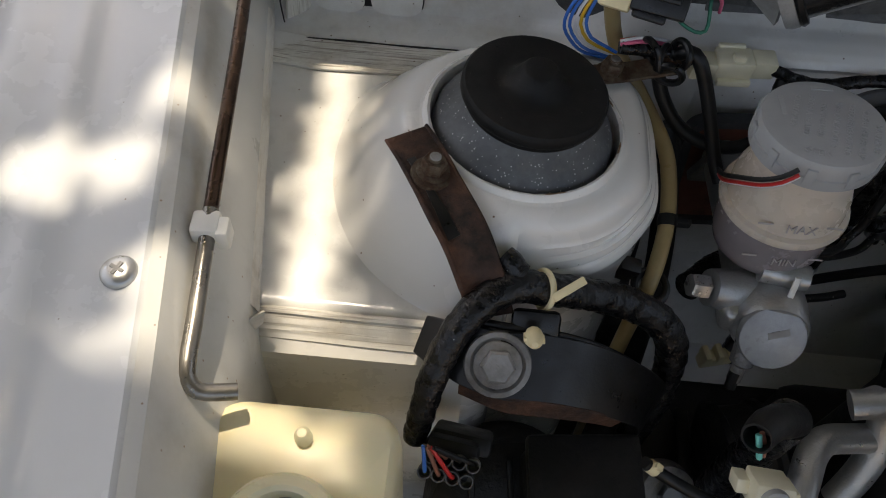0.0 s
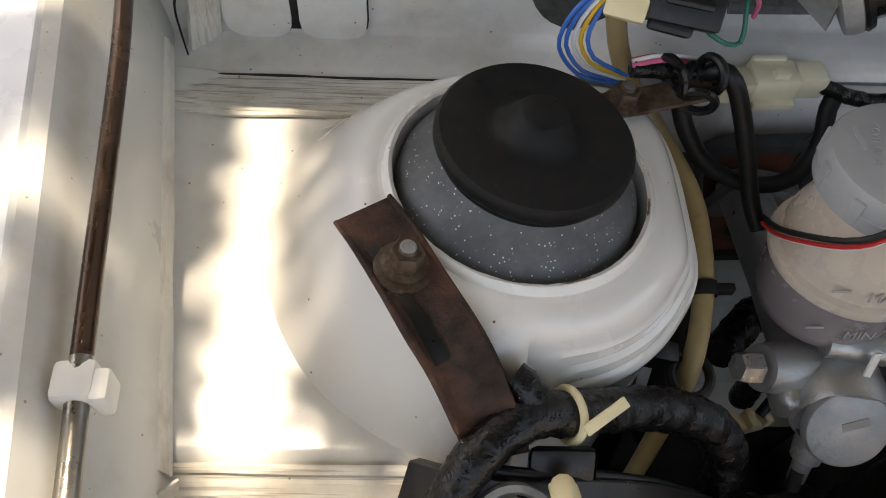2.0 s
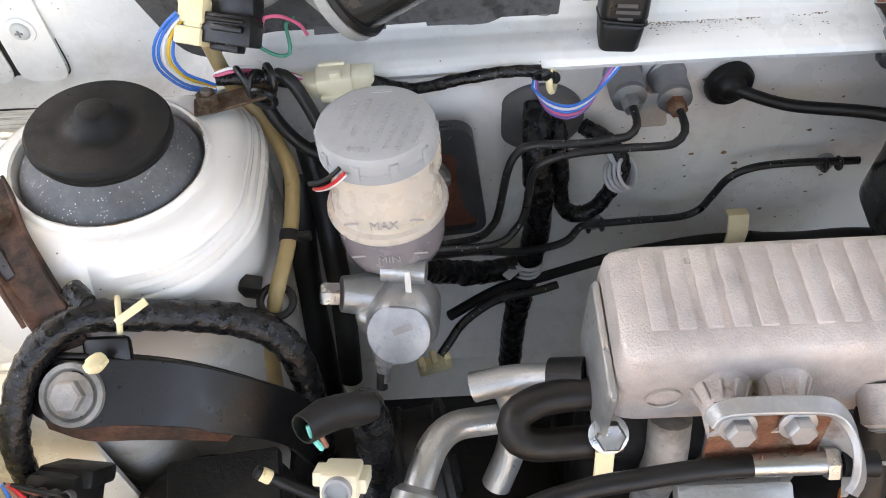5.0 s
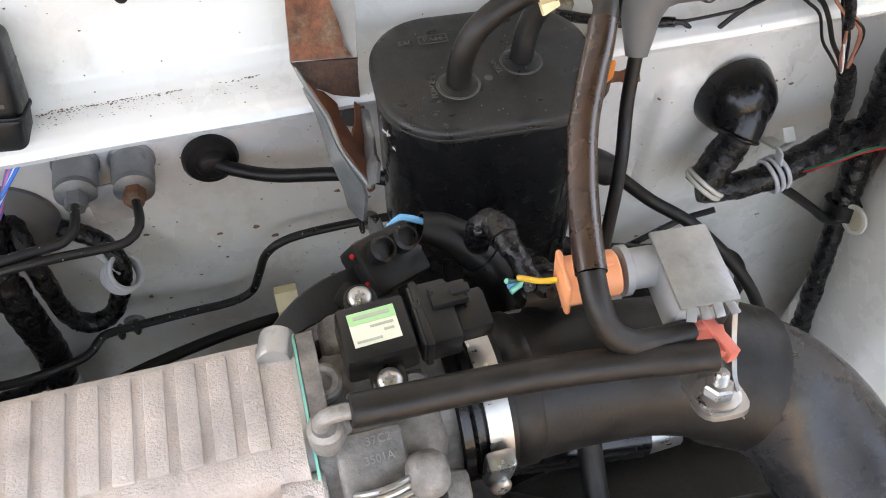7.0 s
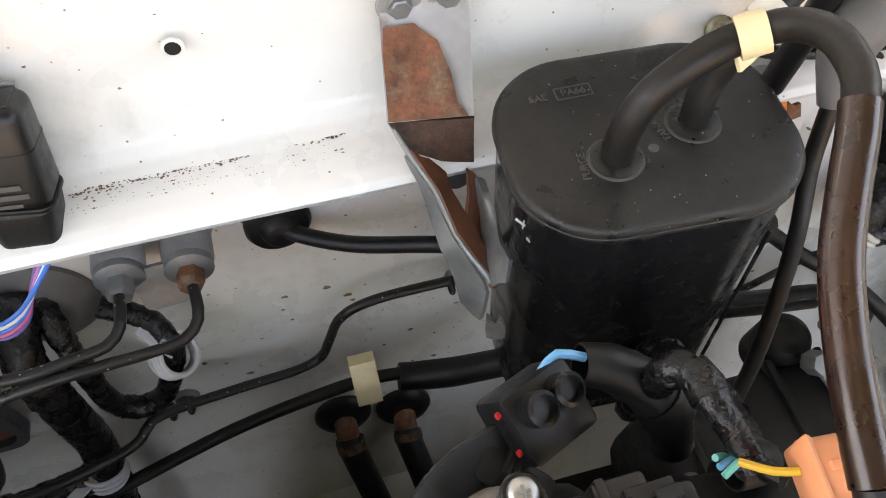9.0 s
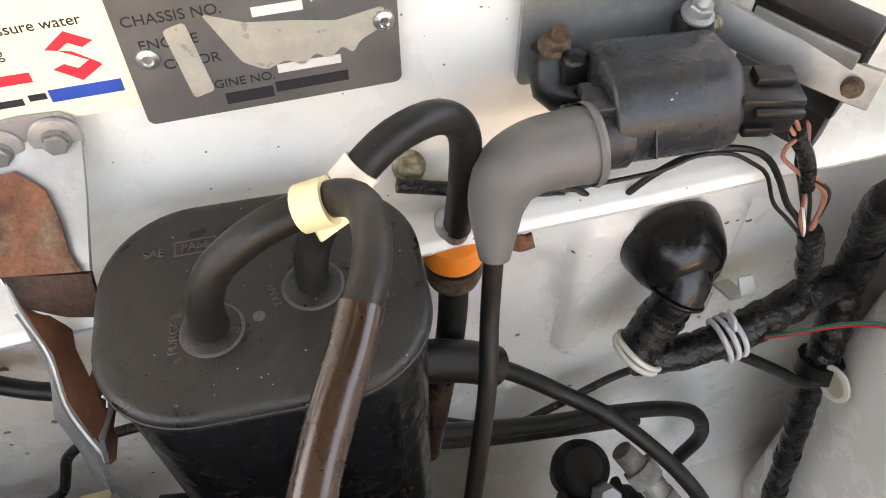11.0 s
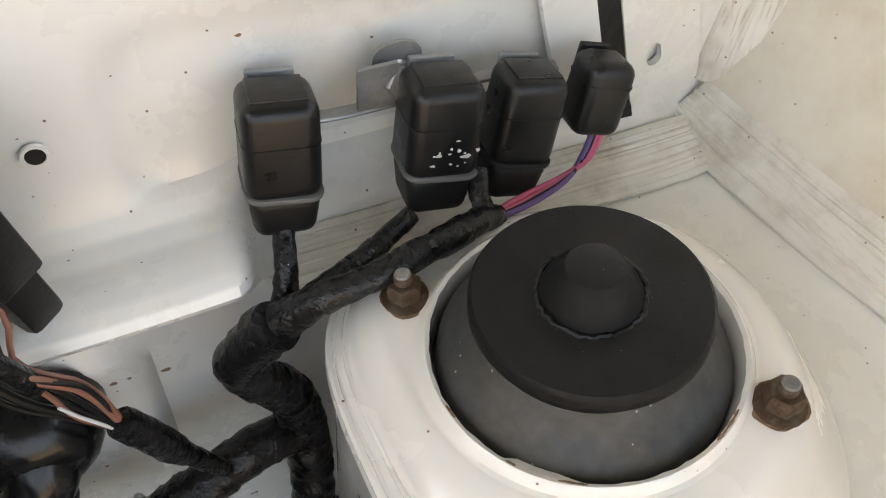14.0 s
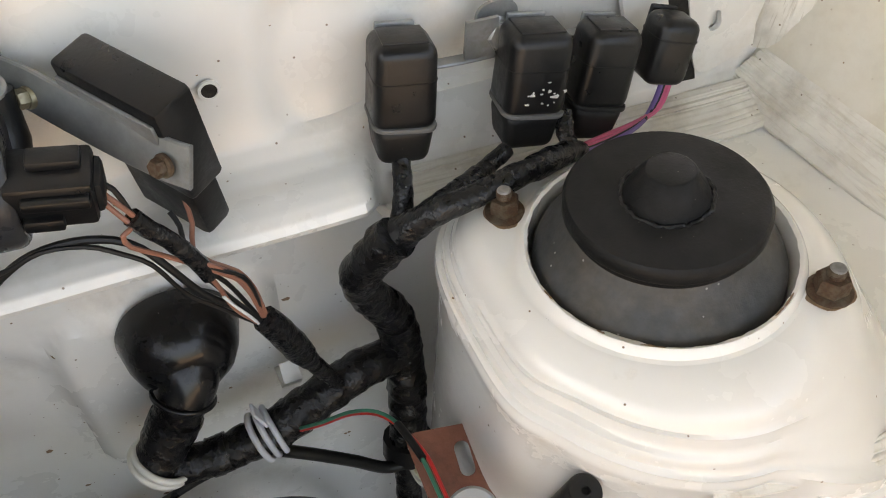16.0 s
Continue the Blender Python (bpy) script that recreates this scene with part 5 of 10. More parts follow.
wpart("paint_patch", ribbon([(-0.5262, -0.0400, 0.0095), (-0.5235, -0.0440, 0.0096), (-0.5205, -0.0480, 0.0097)], 0.004, 0.0006, (0, 0, 1), 0.003, [0.0045, 0.0038, 0.0025]), PLASTIC, T_, "remaining black paint")
wpart("washer", lathe([(0.0112, 0), (0.0105, 0.0015), (0.006, 0.002), (0, 0.002)], 24, facing((-0.5146, -0.0476, 0.0085), (0.1, 0.05, 1))), RUSTY_BOLT, T_)

# washer bottle
T_ = thing("washer_bottle", "cream translucent plastic washer bottle with an open filler neck", "washer bottle", pose(-0.557, -0.222, -0.20))
hull = bmesh.new()
prev = None
for z, kx, ky in ((0.0, 0.95, 0.95), (0.16, 1, 1), (0.178, 0.985, 0.98), (0.186, 0.95, 0.93), (0.1885, 0.90, 0.87), (0.1895, 0.7, 0.6)):
    rr = [hull.verts.new((x * kx, y * ky, z)) for x, y in rounded(0.084, 0.125, 0.014, 6)]
    if prev:
        for i in range(len(rr)):
            hull.faces.new((prev[i], prev[(i + 1) % len(rr)], rr[(i + 1) % len(rr)], rr[i]))
    prev = rr
hull.faces.new(prev)
tank = part("bottle", hull, TANK, T_)
part("filler_neck", lathe([(0.0245, 0.187), (0.0240, 0.196), (0.0250, 0.1975), (0.0250, 0.201), (0.0235, 0.203), (0.0195, 0.2035), (0.0175, 0.202), (0.0172, 0.185)], 48, pose(0.0005, 0.0005, 0), close=False), TANK, tank, "round open filler neck")
# dark disc in the neck, coloured for the shade inside the bottle
part("dark_mouth", lathe([(0.0173, 0.1925), (0, 0.1920)], 32, pose(0.0005, 0.0005, 0)), DARK_HOSE, tank, "dark disc for the shade in the mouth of the bottle")
part("moulded_nub", lathe([(0.0042, 0.186), (0.0036, 0.194), (0.002, 0.1965), (0, 0.197)], 16, pose(0.001, 0.0435, 0)), TANK, tank)

# taped harness across the tower's foot
T_ = thing("wiring_harness", "black taped wiring harness with a yellow cable tie", "harness", pose(-0.466, -0.09, -0.02))
hp = [(-0.5120, -0.1500, -0.080), (-0.5085, -0.1420, -0.055), (-0.5010, -0.1230, -0.0320), (-0.4890, -0.1060, -0.0200), (-0.4720, -0.0930, -0.0170), (-0.4520, -0.0875, -0.0240), (-0.4300, -0.0810, -0.0370), (-0.4083, -0.0765, -0.0500),
      (-0.3890, -0.0775, -0.0620), (-0.3770, -0.0835, -0.0780), (-0.3730, -0.0905, -0.1050), (-0.3740, -0.0980, -0.1450), (-0.380, -0.105, -0.20)]
wpart("trunk", tube(hp, [0.0065, 0.007, 0.0075, 0.008, 0.0085, 0.0085, 0.009, 0.009, 0.009, 0.0085, 0.009, 0.009, 0.009], 18, 0.0022, wrap=0.10, pitch=0.011, seed=1), TAPE, T_)
wpart("stub", tube([(-0.468, -0.091, -0.018), (-0.4715, -0.084, -0.0105), (-0.476, -0.080, -0.009)], 0.0062, 14, 0.002, hollow=0.2, wrap=0.06), TAPE, T_)
tie = wpart("cable_tie", hoop(0.0095, 0.0016, facing((-0.4550, -0.0890, -0.0225), (1, 0.3, -0.35))), CREAM, T_, "yellowed cable tie")
wpart("tie_tail", box(0.018, 0.0042, 0.0014, 0.0004, m=facing((-0.4440, -0.0930, -0.0125), (0.1, -0.5, 0.9), (-0.5, 1, 0)) @ pose(0, 0, 0, 0, 0, 8)), CREAM, tie)
# black support arm with bolt and clip
T_ = thing("support_arm", "black painted steel support arm with a large hex bolt", "bracket", pose(-0.4754, -0.12, -0.06))
arm = wpart("arm", ribbon([(-0.512, -0.108, -0.046), (-0.498, -0.116, -0.041), (-0.4747, -0.1240, -0.0370), (-0.448, -0.1225, -0.0420), (-0.424, -0.1200, -0.0540), (-0.402, -0.1170, -0.0740), (-0.388, -0.1120, -0.0970), (-0.380, -0.105, -0.130), (-0.376, -0.10, -0.17)], 0.046, 0.008,
                      [(0, -0.55, 0.8), (0, -0.55, 0.8), (0, -0.55, 0.8), (0.1, -0.5, 0.8), (0.25, -0.5, 0.75), (0.45, -0.5, 0.6), (0.6, -0.5, 0.4), (0.7, -0.5, 0.3), (0.7, -0.5, 0.3)], 0.004, [0.020, 0.030, 0.035, 0.034, 0.032, 0.030, 0.030, 0.030, 0.030]), PLASTIC, T_)
wpart("lower_lip", ribbon([(-0.492, -0.1330, -0.0500), (-0.470, -0.1400, -0.0480), (-0.445, -0.1385, -0.0540), (-0.425, -0.1355, -0.0650), (-0.408, -0.131, -0.082)], 0.010, 0.0025, (0, -0.9, 0.3), widths=[0.008, 0.011, 0.011, 0.010, 0.008]), RUST, T_, "rust-flaked lower edge")
wpart("rolled_edge", tube([(-0.498, -0.1030, -0.0325), (-0.4740, -0.1085, -0.0270), (-0.447, -0.1075, -0.0330), (-0.424, -0.1060, -0.0450), (-0.403, -0.1045, -0.0640), (-0.388, -0.101, -0.088)], 0.0020, 10), PLASTIC, T_)
wpart("recess", lathe([(0.0165, -0.001), (0.0160, 0.0012), (0.0135, 0.0014), (0.012, 0.0)], 32, facing((-0.4747, -0.1262, -0.0338), (0, -0.55, 0.8))), ALU_DIRTY, T_, "dirty grey ring")
bolt(T_, top_of(T_).matrix_basis.inverted() @ facing((-0.4747, -0.1266, -0.0332), (0, -0.55, 0.8)), 0.0086, 0.006, ALU_DIRTY, 1.35)
tab = wpart("tab", box(0.024, 0.004, 0.020, 0.003, m=facing((-0.458, -0.108, -0.0285), (0, -0.75, 0.65)) @ pose(0, 0, 0, 90, 0, 0)), PLASTIC, T_)
wpart("clip", joined(lathe([(0.0042, -0.002), (0.0048, 0.004), (0.0030, 0.009), (0.0015, 0.011), (0, 0.011)], 10, facing((-0.4592, -0.1150, -0.0215), (0, -0.75, 0.65))), box(0.010, 0.0022, 0.008, 0.0006, m=facing((-0.4592, -0.1170, -0.0200), (0, -0.75, 0.65)))), CREAM, tab, "cream plastic fir-tree clip")
# multi-pin connector at the harness's end
T_ = thing("round_pin_connector", "dark grey multi-pin connector with coloured wires", "connector", pose(-0.4925, -0.1585, -0.0800, 30, 0, -8) @ Matrix.Scale(0.86, 4))
part("shell", box(0.032, 0.026, 0.040, 0.005, m=pose(0, 0, -0.006)), RUBBER, T_)
part("flange", box(0.036, 0.012, 0.030, 0.003, m=pose(0.004, 0.010, -0.010)), RUBBER, T_)
for i in range(4):
    for j in range(2):
        sx, sy = -0.0128 + 0.0082 * i + 0.002 * j, -0.0080 + 0.0095 * j
        part("socket", lathe([(0.0042, 0), (0.0042, 0.006), (0.0034, 0.006), (0.0034, 0.0005), (0, 0.0005)], 16, pose(sx, sy, 0.0130)), BOOT_GREY, T_)
        if (i, j) != (3, 0):
            part("wire", tube([(sx, sy, 0.0140), (sx * 0.9 - 0.001, sy + 0.003, 0.0240), (-0.012 + 0.25 * sx, 0.010, 0.034)], 0.0013, 8), (W_BLUE, W_BROWN, W_RED, WIRE, WIRE, W_BROWN, WIRE, WIRE)[i + 4 * j], T_)
# ---- brake fluid reservoir and master cylinder ----
T_ = thing("brake_reservoir", "murky plastic brake fluid reservoir with a grey embossed cap", "reservoir", pose(-0.3195, -0.0105, -0.0775, -6, -1, 0))
part("bowl", lathe([(0.014, 0.0), (0.026, 0.001), (0.0300, 0.005), (0.0318, 0.012), (0.0328, 0.036)], 56), MURKY_LOW, T_, "lower bowl, brown with fluid")
part("flange", lathe([(0.0328, 0.035), (0.0352, 0.036), (0.0358, 0.0385), (0.0350, 0.041), (0.0320, 0.042)], 56, close=False), MURKY, T_)
part("neck", lathe([(0.0322, 0.041), (0.0320, 0.046), (0.0314, 0.053), (0.0288, 0.061), (0.0272, 0.066), (0.0270, 0.086)], 56, close=False), MURKY, T_, "cloudy upper body")
part("spout", box(0.030, 0.030, 0.030, 0.009, 3, m=pose(0.018, 0.016, 0.062)), MURKY, T_)
text("level_mark", "MAX", 0.0075, EMBOSS_MURKY, T_, pose(0.0, -0.0322, 0.049, 80, 0, 0) , 0.0003)
text("level_mark", "MIN", 0.0075, EMBOSS_MURKY, T_, pose(0.0, -0.0330, 0.022, 86, 0, 0), 0.0003)
for z in (0.049, 0.022):
    bars("level_line", [(-0.018, 0.0, 0.008, 0.0012), (0.018, 0.0, 0.008, 0.0010)], EMBOSS_MURKY, T_, pose(0, -0.029, z, 84, 0, 0))
cap_ = part("cap", lathe([(0.0300, 0.080), (0.0330, 0.0805), (0.0330, 0.0865), (0.0322, 0.0870), (0.0322, 0.0945), (0.0312, 0.0962), (0.0285, 0.0968), (0.0, 0.0970)], 72), GREY_CAP, T_, "round grey screw cap with embossed words")
for i in range(10):
    a = 2 * math.pi * i / 10
    part("grip", box(0.005, 0.0018, 0.010, 0.0006, m=pose(0.0326 * math.cos(a), 0.0326 * math.sin(a), 0.0875, 0, 0, math.degrees(a) + 90)), GREY_CAP, cap_)
for i, line_ in enumerate(("WARNING", "CLEAN FILLER CAP", "BEFORE REMOVING", "USE ONLY DOT 3", "BRAKE FLUID", "FROM A SEALED", "CONTAINER")):
    text("embossed_line", line_, 0.0044, GREY_PALE, cap_, pose(0.0235 - 0.0062 * i, -0.010 + 0.0028 * i, 0.0969, 0, 0, -106), 0.00035)
text("embossed_line", "OPEN", 0.0050, GREY_PALE, cap_, pose(-0.008, -0.0225, 0.0969, 0, 0, -14), 0.00035)
bars("embossed_bar", [(-0.0195, 0.0100, 0.0022, 0.014), (0.0030, 0.0250, 0.011, 0.0022)], GREY_PALE, cap_, pose(0, 0, 0.0969), 0.0005)
cable("sensor_wire", [(-0.3545, 0.0120, -0.0409), (-0.3593, -0.0060, -0.0230), (-0.3588, -0.0210, -0.0057), (-0.3514, -0.0300, 0.0049), (-0.3445, -0.0330, 0.0122), (-0.3384, -0.0320, 0.0177)], 0.0013, WIRE, "thin black sensor wire curving round the reservoir", "wire", seg=8)
cable("sensor_wire", [(-0.3530, 0.0120, -0.0456), (-0.3579, -0.0060, -0.0276), (-0.3573, -0.0210, -0.0101), (-0.3498, -0.0300, 0.0007), (-0.3428, -0.0330, 0.0080), (-0.3367, -0.0320, 0.0137)], 0.0010, W_RED, "thin red sensor wire curving round the reservoir", "wire", seg=8)
cable("sensor_wire", [(-0.3522, 0.0120, -0.0470), (-0.3570, -0.0060, -0.0290), (-0.3564, -0.0210, -0.0115), (-0.3489, -0.0300, -0.0007), (-0.3419, -0.0330, 0.0066), (-0.3358, -0.0320, 0.0123)], 0.0007, W_WHITE, "thin white sensor wire curving round the reservoir", "wire", seg=8)

T_ = thing("master_cylinder", "cast aluminium brake master cylinder with a round end plug", "master cylinder", pose(-0.318, -0.045, -0.09))
ax = (-0.017, -0.155, 0.030)
mc = wpart("body", joined(tube([(-0.3180, 0.092, -0.124), (-0.3185, 0.02, -0.108), (-0.318, -0.052, -0.0925)], [0.0140, 0.0150, 0.0185], 28), lathe([(0.021, 0), (0.022, 0.012), (0.022, 0.024), (0.0205, 0.026)], 32, facing((-0.3135, -0.040, -0.094), ax))), ALU, T_)
pl_ = wpart("plug", lathe([(0.0192, 0.0), (0.0192, 0.004), (0.0184, 0.0055), (0.0174, 0.0058), (0.0, 0.0058)], 40, facing((-0.3172, -0.0680, -0.0870), (-0.06, -0.75, 0.66))), ALU_DULL, T_, "round machined end plug")
fm = top_of(T_).matrix_basis.inverted() @ facing((-0.3172, -0.0724, -0.0830), (-0.06, -0.75, 0.66), (-0.3, 0, 1))
bars("stamped_bar", [(0.003, 0.002, 0.012, 0.004)], INK_GREY, pl_, fm)
wpart("side_outlet", joined(tube([(-0.325, -0.040, -0.090), (-0.352, -0.0435, -0.0815)], [0.015, 0.011], 20), box(0.020, 0.028, 0.020, 0.006, 3, m=pose(-0.334, -0.048, -0.092))), ALU, T_)
wpart("outlet_nut", moved(hexagon(0.0075, 0.011), facing((-0.3535, -0.0438, -0.0810), (-1, -0.1, 0.25))), STEEL, T_)
wpart("top_pipe", tube([(-0.326, -0.036, -0.068), (-0.300, -0.040, -0.068)], 0.0075, 18), ALU, T_)
wpart("bleed_boss", lathe([(0.008, 0), (0.007, 0.012), (0.0045, 0.014), (0.0042, 0.024), (0.003, 0.026), (0, 0.026)], 18, facing((-0.326, -0.070, -0.098), (-0.15, -0.55, -0.75))), ALU_DIRTY, T_)
wpart("bleed_cap", tube([(-0.330, -0.0815, -0.1115), (-0.331, -0.0875, -0.121)], 0.0035, 12), RUBBER, T_)
wpart("strap", box(0.0035, 0.0015, 0.024, 0.0005, m=pose(-0.3105, -0.0510, -0.068, -20, 0, 0)), WHITE_PL, T_)
wpart("flange_arm", plate(smooth_outline([(-0.0225, 0.0480), (-0.0027, 0.0441), (0.0141, 0.0346), (0.0205, 0.0205), (0.0126, 0.0088), (0.0011, -0.0049), (-0.0085, -0.0038), (-0.0097, 0.0089), (-0.0380, 0.0079)], 0.004), 0.007, m=facing((-0.303, 0.0860, -0.147), (0, -1, 0))), ALU_DIRTY, T_, "grey cast mounting ear")
wpart("ear_rim", tube([(-0.3120, 0.0800, -0.1130), (-0.2980, 0.0790, -0.1160), (-0.2860, 0.0785, -0.1240)], 0.0032, 10), ALU_DIRTY, T_)
T_ = thing("mounting_plate", "rusty dark steel mounting plate behind the master cylinder", "plate", facing((-0.3035, 0.1000, -0.1470), (0, -1, 0.0)) @ pose(0, 0, 0, 0, 0, 5.5))
part("rim", plate(rounded(0.084, 0.122, 0.014), 0.0095, [rounded(0.072, 0.110, 0.010)], bevel=0.002), DARK_STEEL, T_, "dark grey painted rim")
part("tray", plate(rounded(0.073, 0.111, 0.010), 0.0045), RED_RUST, T_, "wet brown rusted middle")
part("paint_patch", plate(smooth_outline([(0.036, 0.050), (0.016, 0.052), (0.014, 0.036), (0.026, 0.030), (0.024, -0.010), (0.028, -0.040), (0.036, -0.050)], 0.004), 0.0016, m=pose(0, 0, 0.0040)), DARK_STEEL, T_, "remaining dark paint")
inv = T_.matrix_basis.inverted()
bolt(T_, inv @ facing((-0.2869, 0.0960, -0.0887), (0, -1, 0)), 0.0068, 0.004, DARK_STEEL, 1.35)
bolt(T_, inv @ facing((-0.2986, 0.0960, -0.1770), (0, -1, 0)), 0.0068, 0.004, DARK_STEEL, 1.35)
bolt(T_, inv @ facing((-0.3011, 0.0790, -0.1355), (0, -1, 0.1)), 0.0068, 0.007, RUSTY_BOLT, 1.35, 0.006)

# beige hose and clamp
T_ = thing("vapour_hose", "aged yellow-brown clear hose with a black clamp", "hose", pose(-0.381, -0.0157, -0.055))
wpart("hose", tube([(-0.4220, 0.080, 0.12), (-0.4269, 0.078, 0.080), (-0.4290, 0.082, 0.045), (-0.4250, 0.082, 0.010), (-0.4160, 0.072, -0.015), (-0.3980, 0.058, -0.036), (-0.3830, 0.030, -0.047), (-0.3800, 0.0051, -0.0528), (-0.3820, -0.0227, -0.0600), (-0.3890, -0.0500, -0.072), (-0.3970, -0.068, -0.105), (-0.401, -0.080, -0.16), (-0.402, -0.09, -0.24)], 0.0047, 14), BEIGE, T_)
wpart("clamp", lathe([(0.0056, -0.0035), (0.0060, 0), (0.0056, 0.0035)], 20, facing((-0.3810, -0.0165, -0.0575), (-0.05, -1, -0.3)), close=False), RUBBER, T_)
wpart("clamp_ear", box(0.012, 0.004, 0.006, 0.001, m=pose(-0.3735, -0.0165, -0.0575)), RUBBER, T_)
T_ = thing("hose_tie_clip", "black toothed plastic tie looped round the hose", "cable tie", pose(-0.392, -0.050, -0.075))
wpart("loop", hoop(0.0095, 0.0024, facing((-0.3885, -0.0520, -0.0730), (0.15, -0.25, 1)), 36, 8), PLASTIC, T_)
wpart("catch", box(0.013, 0.009, 0.016, 0.001, m=pose(-0.404, -0.0440, -0.068, 10, 20, 0)), PLASTIC, T_)

# cables looped by the tower's inner bolt
T_ = thing("loop_bracket", "small dark steel tab under the tower nut", "bracket", pose(-0.42, 0.046, -0.005))
wpart("tab", ribbon([(-0.432, 0.0435, -0.0065), (-0.418, 0.046, -0.0060), (-0.398, 0.050, -0.0035), (-0.384, 0.053, -0.002)], 0.015, 0.002, (0.1, 0.05, 1)), RUSTY_BOLT, T_)
cable("looped_cable", [(-0.3886, 0.0600, -0.0050), (-0.3813, 0.0580, 0.0029), (-0.3740, 0.0550, -0.0008), (-0.3665, 0.0490, -0.0147), (-0.3583, 0.0400, -0.0350), (-0.3503, 0.0300, -0.0561), (-0.3449, 0.0220, -0.0654)], 0.0042, RUBBER, "thick black cable running down to the reservoir", seg=14)
cable("looped_cable", [(-0.3943, 0.0560, -0.0131), (-0.3875, 0.0500, -0.0278), (-0.3745, 0.0440, -0.0435), (-0.3583, 0.0400, -0.0512), (-0.3395, 0.0400, -0.0540), (-0.3250, 0.0450, -0.0490), (-0.3192, 0.0540, -0.0363), (-0.3198, 0.0620, -0.0231), (-0.3172, 0.0660, -0.0166)], 0.0042, RUBBER, "thick black cable looping below the cream connector", seg=14)
T_ = thing("cable_ties", "black plastic cable ties knotted round the wires", "cable tie", pose(-0.392, 0.053, 0.002))
for x, y, z, d in ((-0.402, 0.055, 0.003, (1, 0.6, 0.2)), (-0.394, 0.053, 0.000, (0.8, -0.4, 0.3)), (-0.386, 0.054, 0.004, (1, 0.5, -0.2)), (-0.391, 0.046, -0.004, (0.3, 1, 0.2))):
    wpart("tie", hoop(0.0075, 0.0021, facing((x, y, z), d), 28, 8), PLASTIC, T_)
T_ = thing("wire_bundle", "taped red, white and black wires joining cream connectors", "wires", pose(-0.40, 0.06, 0.0))
wpart("tape", tube([(-0.4190, 0.0585, 0.0018), (-0.405, 0.060, 0.000), (-0.390, 0.061, -0.002), (-0.376, 0.062, -0.006)], 0.0042, 12, 0.002, wrap=0.08), TAPE, T_)
for k, (mt, dy_, dz_) in enumerate(((W_RED, 0.0015, 0.004), (W_WHITE, 0.0, 0.0055), (W_PINK, -0.002, 0.0045))):
    wpart("wire", tube([(-0.4195, 0.0595 + dy_, 0.002 + dz_ * 0.5), (-0.407, 0.061 + dy_, 0.002 + dz_), (-0.392, 0.063 + dy_, -0.001 + dz_), (-0.376, 0.0645 + dy_, -0.006 + dz_ * 0.5), (-0.362, 0.0645, -0.011)], 0.0011, 8), mt, T_)
T_ = thing("cream_connector", "yellowed cream plastic in-line connector pair", "connector", pose(-0.352, 0.0655, -0.0118, 0, 2, 5))
part("half", box(0.015, 0.012, 0.012, 0.0012, m=pose(-0.0165, 0, -0.001)), CREAM_PALE, T_, "pinkish cream half")
part("half", box(0.022, 0.015, 0.014, 0.0016, m=pose(0.001, 0.001, 0)), CREAM_PALE, T_)
part("half", box(0.014, 0.013, 0.012, 0.0014, m=pose(0.0185, 0.001, 0.001)), CREAM_PALE, T_)
part("lower_rail", box(0.020, 0.004, 0.004, 0.0008, m=pose(0.002, -0.0075, -0.006)), CREAM_PALE, T_)
part("upper_rail", box(0.016, 0.003, 0.004, 0.0008, m=pose(0.000, 0.0085, 0.0065)), CREAM_PALE, T_)
part("latch", box(0.007, 0.005, 0.004, 0.0006, m=pose(0.002, -0.002, 0.0080)), CREAM_PALE, T_)
cable("taped_lead", [(-0.330, 0.066, -0.0118), (-0.3038, 0.061, -0.0165), (-0.2769, 0.062, -0.0125), (-0.249, 0.064, -0.010), (-0.2251, 0.066, -0.0122)], 0.0036, TAPE, "black taped lead along the firewall lip", seg=12, wrap=0.1, step=0.002)
for k, (mt, lab) in enumerate(((W_BLUE, "blue insulated wire in a loop"), (W_BLUE, "blue insulated wire in a loop"), (W_WHITE, "white insulated wire in a loop"), (W_YELLOW, "yellow striped wire in a loop"), (W_BLUE, "blue insulated wire in a loop"))):
    o = 0.0022 * (k - 2)
    cable("looped_wire", [(-0.4311 + 0.2 * o, 0.0700, 0.0378 + -0.9 * o), (-0.4386 + 0.7 * o, 0.0670, 0.0319 + -0.6 * o), (-0.4447 + 1.2 * o, 0.0640, 0.0223 + -0.2 * o), (-0.4461 + 1.3 * o, 0.0620, 0.0113 + 0.5 * o), (-0.4387 + 0.6 * o, 0.0605, 0.0001 + 1.1 * o), (-0.4275 + 0.2 * o, 0.0590, -0.0036 + 0.9 * o), (-0.4206 + 0.1 * o, 0.0580, -0.0047 + 0.5 * o)], 0.00098, mt, lab, "wire", seg=8)

# ---- wiper motor ----
T_ = thing("wiper_motor", "black wiper motor with a grey gear housing on a dark plate", "wiper motor", pose(-0.345, 0.10, 0.03))
wm_out = smooth_outline([(-0.132, 0.072), (-0.137, 0.030), (-0.128, -0.002), (-0.108, -0.047), (-0.085, -0.054), (0.060, -0.052), (0.134, -0.053), (0.137, 0.0), (0.137, 0.088), (-0.132, 0.088)], 0.014)
wpart("base_plate", plate(wm_out, 0.004, m=facing((-0.345, 0.1135, 0.029), (0, -1, 0.05)), bevel=0.0012), WIPER_PLATE, T_, "dark grey painted base plate")
wpart("pressed_bowl", tube([(-0.345 + x, 0.1095, 0.029 + z) for x, z in ((-0.02, -0.034), (0.04, -0.036), (0.09, -0.030), (0.112, -0.008), (0.116, 0.04), (0.116, 0.085))], 0.006, 10, flat=0.5), WIPER_PLATE, T_)
